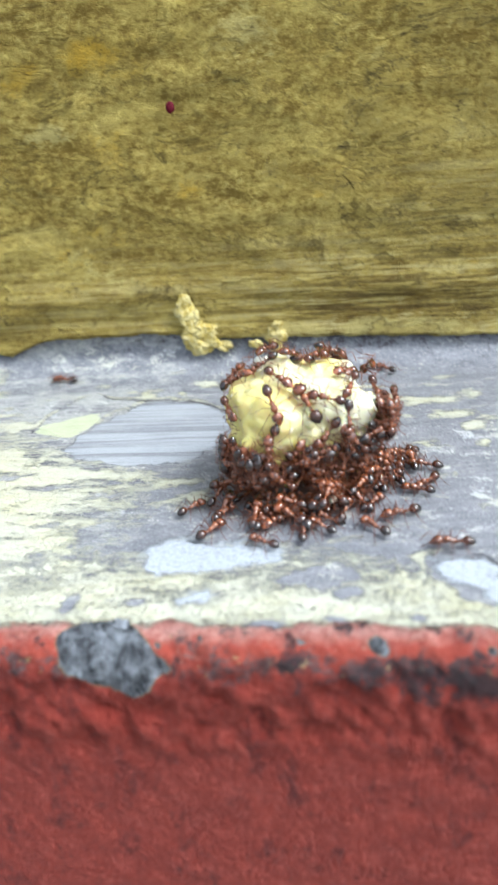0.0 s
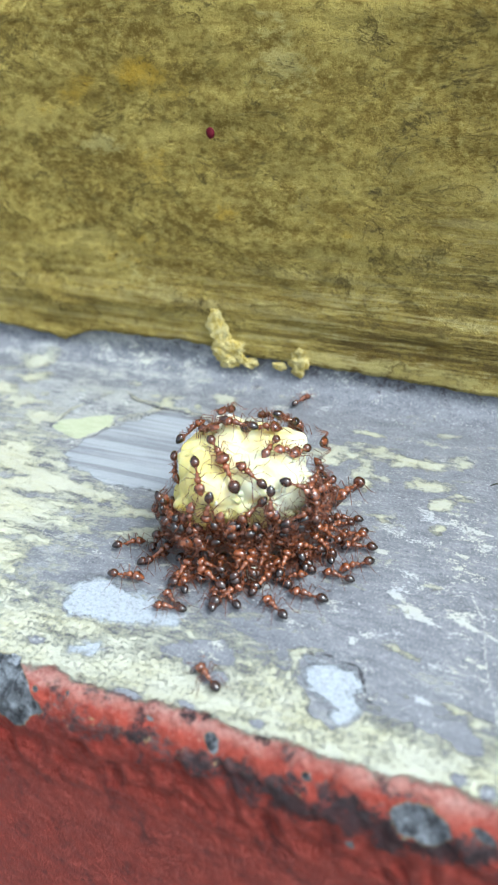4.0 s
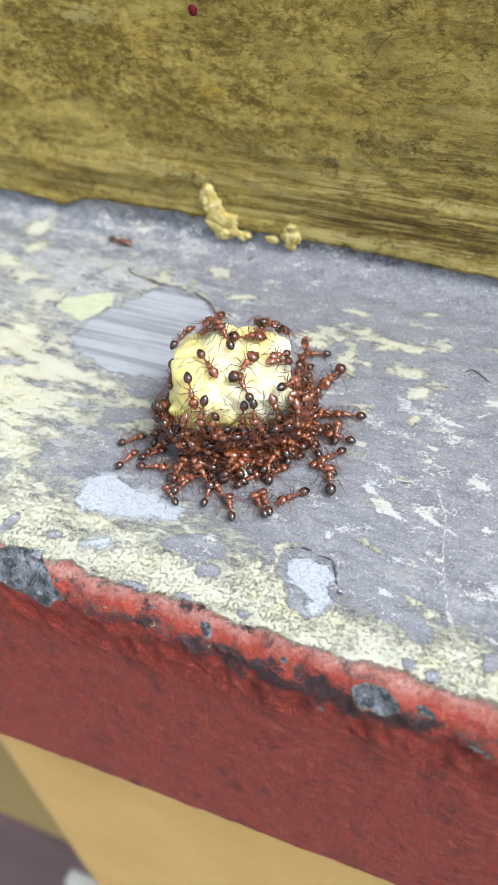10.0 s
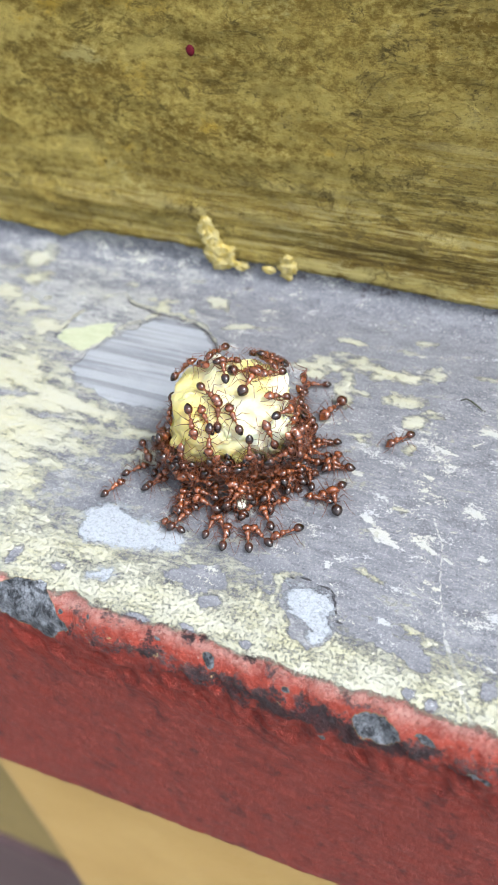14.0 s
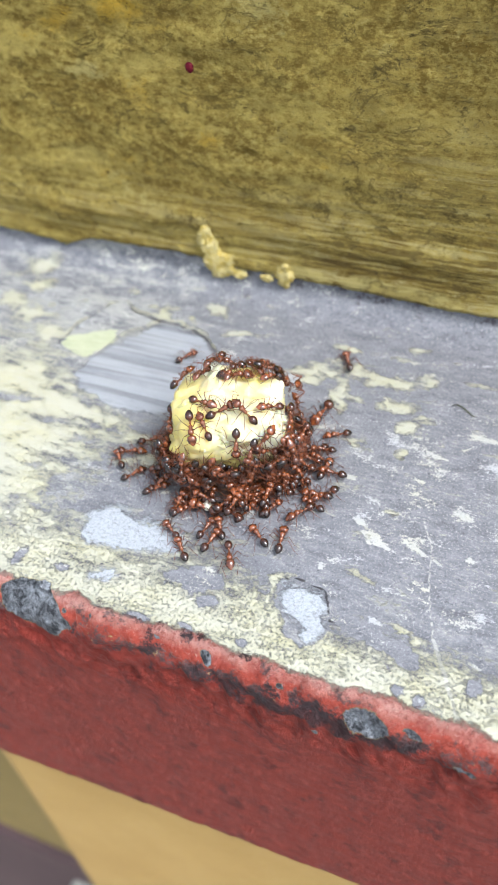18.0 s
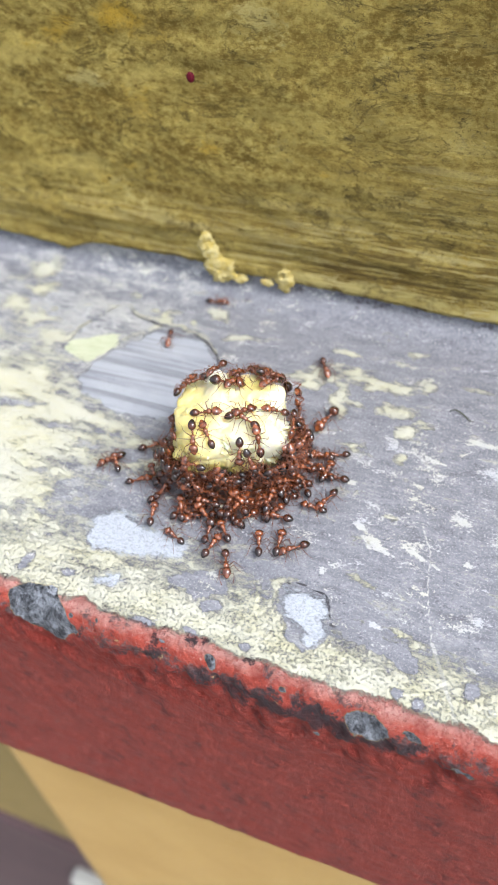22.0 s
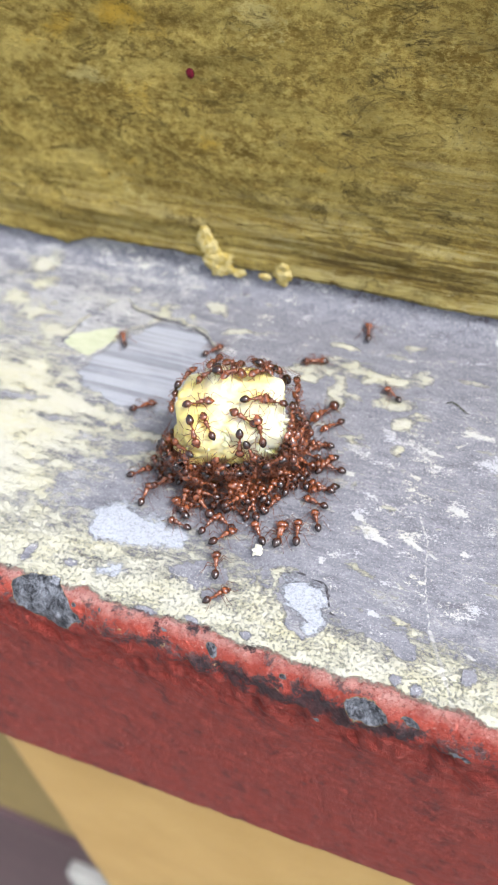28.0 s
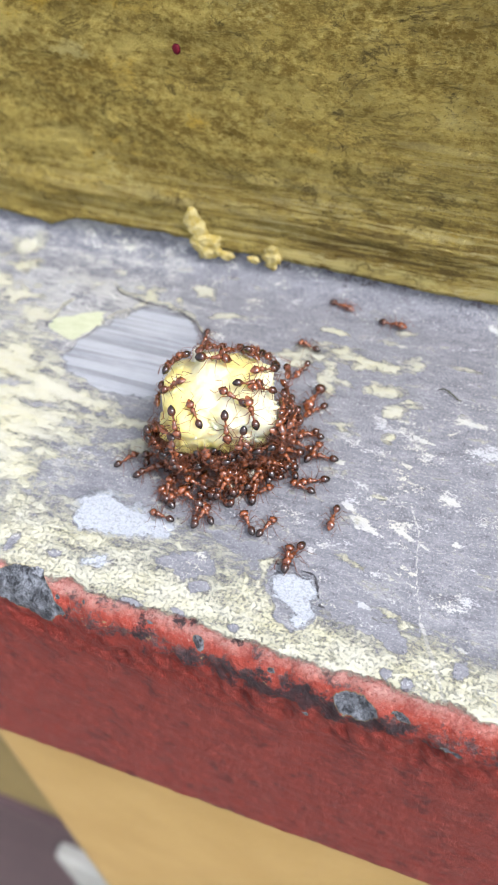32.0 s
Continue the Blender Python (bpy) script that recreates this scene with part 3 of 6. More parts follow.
FLAKE = [(4.7, 14.6, 1.0, 0.35, -8), (6.1, 13.3, 0.9, 0.5, -20), (7.6, 12.8, 1.3, 0.45, -10), (10.7, 13.0, 1.2, 0.25, -18), (12.2, 12.6, 0.7, 0.25, -10), (3.1, 9.1, 0.6, 0.3, -8), (11.1, 9.9, 0.8, 0.3, -20), (12.0, 9.4, 0.5, 0.4, 30), (9.0, 5.3, 0.9, 0.25, -12),
         (13.4, 17.9, 0.9, 0.3, -10), (14.9, 13.5, 0.7, 0.4, 0), (8.6, 20.6, 0.9, 0.25, -8), (2.4, 19.2, 0.8, 0.25, -8), (9.4, 24.0, 1.1, 0.3, -8), (12.4, 27.5, 1.2, 0.3, -8)]
BARE_CORNER = [(-22.4, -1.8), (-21.0, -0.6), (-18.3, -0.3), (-17.0, -1.8), (-15.2, -3.5), (-17.8, -5.8), (-20.2, -4.8), (-22.2, -3.6)]
BARE_LIP = [(8.9, -2.8), (9.9, -1.9), (11.2, -1.9), (12.3, -2.5), (12.7, -3.2), (12.0, -3.9), (9.9, -3.9)]
BARE = [(-2.8, -2.3, 0.60, 0.42, -20), (14.5, -2.6, 0.75, 0.22, -16), (3.7, -2.3, 0.35, 0.25, 0), (-7.3, -1.9, 0.26, 0.2, 0), (-13.5, -1.8, 0.22, 0.2, 0), (-16.0, -2.2, 0.25, 0.3, 0), (6.8, -6.3, 0.3, 0.25, 0), (18.6, -4.2, 0.9, 0.4, -10)]

front_band = np.clip(0.74 - (0.030 + 0.035 * np.clip((X + 4) / 10, 0, 1)) * np.clip(S - 0.8, 0, 60) ** 1.2, 0.26, 1)
speck = np.clip(1.25 - np.abs(S - 0.5) / 8.0, 0, 1)
left_zone = 0.80 * np.exp(-(((X + 38) / 21) ** 2 + ((S - 15) / 14) ** 2) ** 1.5)
dens = np.maximum(np.maximum(front_band, left_zone), 0.30)
# stronger on the left to paint its glare, weaker towards the shaded cove
wash_glare = np.maximum(0.60 * np.clip((-10 - X) / 14, 0, 1), 0.30) + 0.16 * np.clip(1.2 - np.abs(S - 1) / 6, 0, 1) - 0.16 * np.clip((S - 36) / 4, 0, 1)
dens = np.where(S > 33, np.minimum(dens, 0.36 - 0.012 * (S - 33)), dens)
for rows, grow in ((CREAM_BACK, 1.2), (CREAM_LEFT, 1.15), (CREAM_RIGHT, 1.35), (CREAM_FRONT, 1.05)):
    dens = np.maximum(dens, 0.98 * spots(X, S, [(x, y, rx * grow, ry * grow, turn) for x, y, rx, ry, turn in rows], 0.34))
dens = np.minimum(dens, 1.0 - 0.8 * spots(X, S, GREY_BACK, 0.35))
bared = spots(X, S, GREY_FRONT, 0.8)
wash_glare = wash_glare - 0.5 * bared
dens = np.where(bared > 0.3, np.minimum(dens, 0.98 - 1.1 * bared), dens)
brush_zone, scar = patch(X, S, BRUSHED, 0.8, 0.8), patch(X, S, SCAR, 0.25, 0.35)
dens = np.minimum(dens, 1 - np.maximum(brush_zone, scar))
dens = np.maximum(dens, 0.72 * np.clip(1 - np.abs(patch(X, S, SCAR, 1.2, 0.4) - 0.30) / 0.18, 0, 1) * np.clip((3.4 - X) / 2, 0.35, 1))
bare = np.maximum(np.maximum(spots(X, S, BARE, 1.0), patch(X, S, BARE_CORNER, 0.45, 0.3)), patch(X, S, BARE_LIP, 0.4, 0.25))
blue = np.maximum(spots(X, S, BLUE, 0.8), 0.96 * brush_zone)
for outline in (SMEAR, SMEAR_LOW, SCAR_WHITE):
    blue = np.maximum(blue, 0.82 * patch(X, S, outline, 1.0, 0.8))
    dens = np.minimum(dens, 1.10 - 0.9 * patch(X, S, outline, 1.0, 0.8))
clean = np.where(S < 12, 1.0, 0.0)
chip = patch(X, S, CHIP, 0.4, 0.35)
RIDGE = [(-29.7, 35.6), (-27.5, 34.8), (-25.2, 34.4), (-22.7, 34.2), (-20.6, 34.0), (-18.7, 33.1), (-17.0, 31.5), (-15.6, 29.6)]
RIDGE_FORK = [(-25.0, 34.2), (-26.0, 32.5), (-27.5, 31.5), (-28.3, 29.8)]
RIDGE_LEFT = [(-31.9, 35.1), (-32.7, 33.3), (-34.0, 31.0), (-34.1, 30.1), (-34.5, 27.7), (-35.4, 26.8), (-37.7, 26.4)]
crack_shade = np.maximum(np.maximum(trail(X, S, RIDGE, 0.17, 0.35), trail(X, S, RIDGE_FORK, 0.12, 0.35)), trail(X, S, RIDGE_LEFT, 0.12, 0.35))
# dark line round the scar: the shadow of its paint edge, drawn in colour
crack_shade = np.maximum(crack_shade, trail(X, S, [(0.2, 6.6), (1.9, 7.2), (4.3, 6.9), (4.9, 5.7), (5.5, 4.1), (5.9, 4.0)], 0.13, 0.25))
crack_shade = np.maximum(crack_shade, 0.9 * trail(X, S, [(-9.4, 8.4), (-8.5, 7.2), (-8.5, 5.4)], 0.1))
# cream paint still holding along the cracked ridges
for line in (RIDGE, RIDGE_FORK, RIDGE_LEFT):
    dens = np.maximum(dens, 0.66 * trail(X, S, [(x - 0.2, y + 0.45) for x, y in line], 0.45, 0.5))
scratch = np.maximum(trail(X, S, [(10.0, 16.4), (11.4, 13.8), (12.3, 9.5), (13.2, 7.1), (13.8, 5.2)], 0.11, 0.2), trail(X, S, [(13.8, 5.2), (15.0, 3.2), (16.4, 0.8), (17.3, -0.6)], 0.2, 0.2))
waver = 0.55 * (fbm(X * 0.45, S * 0.2, 7) - 0.5)
red = np.clip(0.5 + 0.75 * (-0.75 + 2.2 * waver - S), 0, 1)
lip = np.clip(1.35 - np.abs(S + 1.7 + 1.6 * waver) / 1.65, 0, 1) * (0.55 + 0.9 * (fbm(X * 0.6, S * 0.6, 13) - 0.35))
lip = np.clip(lip * 1.25, 0, 1)
soot_shade = np.clip(0.82 - np.abs(S + 4.2) / 3.8, 0, 1) * (0.50 + 0.68 * np.exp(-((X - 6) / 12) ** 2))
soot_shade = np.maximum(soot_shade, 0.24 * np.clip(1.3 - np.abs(S + 3.4) / 2.0, 0, 1))
# dark band at the wall's foot: the cove's shade, painted in
soot_shade = np.maximum(soot_shade, 0.70 * np.clip(1 - np.abs(S - 44.2) / 5.0, 0, 1) * (0.75 + 0.25 * np.clip((X + 20) / 15, -1, 1)))
soot_shade = np.maximum(soot_shade, 0.64 * spots(X, S, [(-7.6, -2.2, 1.4, 2.4, 20), (-6.0, -0.8, 2.5, 0.7, 0), (1.0, -1.0, 1.2, 0.6, 0), (-24, -1.5, 2, 1, 0), (-15.0, -3.5, 1.5, 1.0, 0), (5.0, -3.8, 2.0, 1.0, 0), (8.0, -5.0, 3.0, 1.2, -5), (17.0, -4.5, 4.0, 1.0, -10), (2.0, -4.8, 1.5, 0.8, 0)], 0.8))

rise = 0.10 * (fbm(X * 0.30, S * 0.5, 31) - 0.5) + 0.06 * np.clip((dens - 0.45) * 4, 0, 1) - 0.22 * np.clip(bare * 2 - 0.7, 0, 1)
rise = rise + np.where(S < LIP, 1.5 * (fbm(X * 0.8, S * 0.75, 43, 5) - 0.5) * np.clip(-(S + 0.3) / 1.5, 0, 1) * np.clip(1.5 + (S + 6) / 4, 0.16, 1), 0)
rise = rise + 0.18 * np.clip(lip - 0.3, 0, 1) - 0.10 * np.clip(crack_shade * 2 - 1, 0, 1)
tangent = np.gradient(prof, axis=0)
normal = np.stack([tangent[:, 1], -tangent[:, 0]], -1)
normal /= np.linalg.norm(normal, axis=1)[:, None]


def ledge_place(x, j):
    p = prof[j] + normal[j] * rise[..., None]
    p[..., 1] *= np.where(p[..., 1] < -8, 1 - 0.0017 * (np.clip(x, -60, 30) + 34) * np.clip((-8 - p[..., 1]) / 30, 0, 1), 1)  # the board narrows along its length
    return np.stack([x, p[..., 0], p[..., 1]], -1)


ledge = tagged(sheet("ledge", xs, len(prof), ledge_place, M_LEDGE, [("cream", dens), ("clean", clean), ("speck", speck), ("wash_glare", wash_glare), ("crest", np.clip(1.05 - np.abs(S + 0.7) / 1.7, 0, 1)), ("blue", blue), ("chip", chip), ("scuff_haze", np.maximum(np.maximum(0.42, 0.705 * spots(X, S, SCUFF_HAZE, 0.3)), 1.0 * spots(X, S, FLAKE, 0.6))), ("red", red),
               ("lip", lip), ("smut", np.clip(1.1 - np.abs(S + 3.3) / 2.6, 0, 1) + 0.7 * spots(X, S, [(-12.5, -0.7, 3.0, 0.9, 0), (-6.0, -1.0, 2.6, 0.8, 0), (2.2, -0.9, 1.6, 0.6, 0), (9.0, -1.4, 2.0, 0.7, -6)], 0.6)), ("soot_shade", soot_shade), ("bare", bare), ("crack_shade", crack_shade), ("scratch", scratch)]),
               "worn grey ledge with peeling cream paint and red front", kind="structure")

# ---- the wall above the ledge ----
wx = span(0, -62.0, 34.0, 0.42, 400.0)
wz = np.arange(0, 36.2, 0.42)
WX, WJ = np.meshgrid(wx, np.arange(len(wz) + 4), indexing="ij")
WZ = np.r_[[0.0, 0.0, 0.0, 0.0], wz][WJ]
hem = np.interp(WX, [-60, -50, -43, -41, -37, -25, -18, -10, -2, 9], [3.6, 3.5, 3.2, 2.7, 4.2, 4.5, 3.8, 3.5, 3.2, 2.9]) - 0.2 + 0.35 * (fbm(WX * 0.2, WX * 0, 3, 4) - 0.5) + 0.35 * (fbm(WX * 0.9, WX * 0, 5, 3) - 0.5)


def wall_place(x, j):
    back = np.array([6.0, 2.0, 0.5, 0.12] + [0.0] * len(wz))[j]
    rough = 0.7 * (fbm(x * 0.10, WZ * 0.14, 51, 5) - 0.5) + 0.35 * (fbm(x * 0.5, WZ * 0.8, 55, 3) - 0.5)
    fold = 0.9 * np.exp(-((WZ - 4.5 - 2.5 * (fbm(x * 0.06, x * 0, 8, 2) - 0.5)) / 1.6) ** 2) * fbm(x * 0.11, WZ * 0.1, 58, 2)
    y = 42.2 - 0.6 * np.exp(-WZ / 2.5) - rough * np.clip(0.4 + WZ / 6, 0, 1) - fold + back
    top = np.clip((WZ - 33.0) / 3.2, 0, 1)
    return np.stack([x, y + 3.4 * (1 - np.sqrt(1 - 0.96 * top**2)), hem + WZ - 0.2 * top], -1)


OCHRE = [(-1.8, 31.8, 1.6, 0.9, 30), (-9.2, 15.9, 1.0, 0.5, 0), (-27, 31, 9, 3.5, 5), (-30, 22, 10, 3, 5), (6.6, 9.8, 1.5, 1.1, 0), (6.6, 9.8, 1.2, 0.9, 0), (-21.5, 18, 5, 2, 10), (-8.0, 17.5, 1.6, 0.8, 0), (-2.5, 33, 2.5, 2.5, 0), (-30, 14, 8, 2.0, 0), (-34, 30, 6, 3, 10)]
PALE = [(-4, 4.4, 7.0, 0.6, -2), (9, 4.2, 7.0, 0.7, 0), (-9.6, 30.5, 0.5, 0.5, 0), (1.2, 27.6, 2.4, 0.5, -8), (-0.6, 29.4, 0.6, 1.6, 30), (3.4, 28.0, 1.4, 0.35, -4), (-4.3, 30.2, 0.7, 0.5, 30), (5.4, 22.0, 2.4, 1.6, 0), (-0.2, 31.8, 0.8, 1.2, 0), (0.8, 27.6, 1.6, 1.3, 20), (-1.5, 29.0, 0.9, 0.9, 0), (-24, 21.5, 1.5, 0.5, 0), (-30, 10.0, 9, 3.5, -5), (-16, 9.0, 6, 1.4, 0), (4.0, 4.6, 4.0, 0.7, 0), (-33, 24, 6, 3, 0), (-14, 32, 5, 5, 0), (-5, 38.6, 60, 1.3, 0)]
GRIME_SHADE = [(-8.2, 13.0, 0.6, 0.9, 0), (3.8, 24.1, 0.7, 0.4, 0), (7.8, 25.2, 1.3, 1.0, 0), (-9.5, 26.4, 1.0, 0.9, 0), (-3, 16.4, 0.5, 0.4, 0), (-4, 24, 3, 6, 30), (4, 30, 6, 5, 0), (7.0, 24.5, 4.0, 3.5, 20), (10, 16, 6, 3.0, 0), (2.0, 8.2, 6.0, 0.9, -3), (-8.7, 12.6, 0.7, 0.9, 30), (3.8, 23.6, 0.8, 0.5, 0), (-10.0, 26.0, 0.7, 0.8, 0), (-4.5, 22.0, 2.5, 4.0, 20), (-4.2, 16.5, 0.5, 0.4, 0),
         # the next two spots paint the shadows of the lumpy left hem
         (-45.6, 8.7, 1.6, 0.8, -20), (-43.2, 6.5, 1.4, 0.7, 0), (-31.2, 23.9, 2.0, 0.5, -15), (-37.9, 20.9, 1.6, 0.6, 0), (-16.5, 24.2, 1.6, 1.0, -20), (4.4, 25.6, 2.4, 1.0, 0), (3.6, 24.1, 0.8, 0.6, 0),
         (-34, 5.2, 3.0, 0.7, 10), (-41, 6.0, 3.0, 1.2, 0), (-12, 20.0, 4.0, 2.5, -20), (-26, 20.0, 3.0, 0.5, -10)]
grime_shade_field = np.maximum(0.55 * spots(WX, hem + WZ, GRIME_SHADE, 0.6), 0.29 + 0.12 * np.clip((WX + 16) / 13, -0.9, 1))
grime_shade_field = np.maximum(grime_shade_field, 0.46 * np.exp(-((WZ - 4.5) / 2.0) ** 2))
hem_rim = np.exp(-((WZ - 0.8) / 1.5) ** 2) * np.clip((WX + 17) / 5, 0.45, 1) * (0.55 + 0.8 * fbm(WX * 0.25, WZ * 0.5, 77, 3))
grime_shade_field = grime_shade_field - 0.35 * hem_rim
wall_back = tagged(sheet("wall_back", wx, len(wz) + 4, wall_place, M_WALL, [("ochre", 0.55 * spots(WX, hem + WZ, OCHRE, 0.6)), ("pale", np.maximum(0.64 * spots(WX, hem + WZ, PALE, 0.6), 0.86 * hem_rim)), ("grime", grime_shade_field), ("foot", np.maximum(np.clip(1.5 - WZ / 8.5, 0, 1) * np.clip(0.65 + (WX + 20) / 40, 0.45, 1), 0.75 * np.clip((WX + 5) / 7, 0, 1) * np.clip(1.6 - WZ / 14, 0, 1)))]),
                   "rough olive-yellow limewashed wall with grime", kind="structure")
tagged(block("wall_core", -400, 400, 48.5, 258, -41.3, 37.0, M_YELLOW, 1.0), "masonry behind the olive-yellow wall", kind="structure")

# ---- the next ledge up, seen edge on ----
uy = np.r_[np.arange(44.0, 60, 0.8), np.linspace(60, 260, 12)]
UX, UJ = np.meshgrid(wx, np.arange(len(uy)), indexing="ij")


def upper_place(x, j):
    z = 38.7 + 0.5 * (fbm(x * 0.25, uy[j] * 0.3, 71) - 0.5) - 0.9 * np.clip((45.5 - uy[j]) / 1.5, 0, 1)
    return np.stack([x, uy[j], z], -1)


blank = np.zeros_like(UX, dtype=float)
tagged(sheet("ledge_upper", wx, len(uy), upper_place, M_LEDGE, [("cream", blank + 0.44), ("blue", 0.7 * (fbm(UX * 0.08, uy[UJ] * 0.3, 73)))] + [(k, blank) for k in ("clean", "speck", "wash_glare", "crest", "chip", "scuff_haze", "red", "lip", "smut", "soot_shade", "bare", "crack_shade", "scratch")]),
       "grey upper ledge with peeling pale paint", kind="structure")

# ---- what shows below the red board ----
tagged(block("wall_lower", -47.3, 400, 1.0, 60, -600, -37.2, M_YELLOW, 3.5), "smooth ochre painted wall under the ledge", kind="structure")
# the recess gets its shadow from the darker colour
tagged(block("wall_recess", -600, -47.2, 32, 62, -255, -41.3, M_YELLOW_SHADE, 2.0), "yellow wall recess below the ledge, with its shade painted in", kind="structure")
# upright block added in place of the plum floor further off
tagged(block("wall_dado", -600, -47.2, 30, 61, -600, -255, M_PURPLE, 3.0), "upright dark plum block standing in for the floor beyond", kind="structure")
tagged(block("wall_plinth", -112, -84, 24, 61, -600, -280, M_WHITE, 3.0), "off-white plinth in front of the plum block", kind="structure")
# added ground out of view, grey so that it lights the red front
tagged(block("ground", -30000, 30000, -30000, 30000, -640, -600, M_GROUND, 2.0), "unseen grey ground below the ledge that throws light up", kind="structure")


# ---- the food ----
def food_piece():
    bm = bmesh.new()
    bmesh.ops.create_icosphere(bm, subdivisions=6, radius=1)
    crumb = []
    for v in bm.verts:
        d = v.co.normalized()
        p = 3.5
        r = (abs(d.x) ** p + abs(d.y) ** p + abs(d.z) ** p) ** (-1 / p)
        lump = noise.fractal(d * 1.4 + Vector((3, 7, 1)), 1.0, 2.0, 3) * 0.10 + noise.noise(d * 4.0) * 0.075 + noise.noise(d * 9) * 0.022 + (0.32 - noise.voronoi(d * 2.6 + Vector((5, 2, 9)))[0][0]) * 0.16 + noise.noise(d * 19) * 0.008
        r *= 0.93 + lump
        q = Vector((d.x * 5.85, d.y * 5.25, d.z * 4.75)) * r
        # undercut all round, above the ledge
        k = 1 - 0.46 * min(max((0.4 - q.z) / 4.0, 0), 1) ** 1.2
        q.x, q.y = q.x * k, q.y * k
        # a white peak at the back of the top
        g = math.exp(-((q.x + 0.7) ** 2 + (q.y - 1.7) ** 2) / 1.7) if d.z > 0 else 0
        q.z += 1.4 * g
        # whiter upwards and to the right: the glare of the light, painted in
        crumb.append(0.12 + 0.055 * (q.z + 2) + 0.05 * (q.x + 1.0) + 0.35 * g)
        v.co = q * MM
    ob = part("food_lump", bm, M_FOOD)
    ob.data.attributes.new("crumb", "FLOAT", "POINT").data.foreach_set("value", np.array(crumb, dtype=np.float32))
    ob.matrix_world = pose(-8.8 * MM, 18.1 * MM, 4.55 * MM, 0, 0, 20)
    # crumbs breaking away from its skin
    dice = random.Random(29)
    skin = [(v.co.copy(), v.normal.copy()) for v in ob.data.vertices if v.co.z > -2.5 * MM]
    for name, count, low, high, material, label in (("crumb", 30, 0.25, 0.75, M_FOOD, "yellow crumb on the skin"), ("white_crumb", 30, 0.12, 0.34, M_CRUMB, "white crumb on the top")):
        for _ in range(count):
            at, out = dice.choice(skin)
            if name == "white_crumb" and dice.random() > 0.15 + 0.16 * at.z / MM + 0.06 * at.x / MM:
                continue
            size = dice.uniform(low, high) * dice.uniform(0.7, 1.0)
            k = dice.uniform(0, 99)
            bm = bmesh.new()
            turn = Matrix.Rotation(dice.uniform(0, 6), 3, out)
            for v in bmesh.ops.create_icosphere(bm, subdivisions=3, radius=1)["verts"]:
                r = size * (1 + 0.9 * noise.noise(v.co * 1.3 + Vector((k, 0, 0))) + 0.25 * noise.noise(v.co * 4 + Vector((0, k, 0))))
                v.co = at - out * 0.62 * size * MM + turn @ Vector((v.co.x * r * 1.25, v.co.y * r, v.co.z * r * 0.7)) * MM
            piece = part(name, bm, material, ob, label)
            piece.data.attributes.new("crumb", "FLOAT", "POINT").data.foreach_set("value", np.array([0.12 + 55 * (v.co.z + 0.002) + 50 * (v.co.x + 0.001) for v in piece.data.vertices], dtype=np.float32))
    return tagged(ob, "pale yellow lump of soft food covered with ants", "food")


food = food_piece()
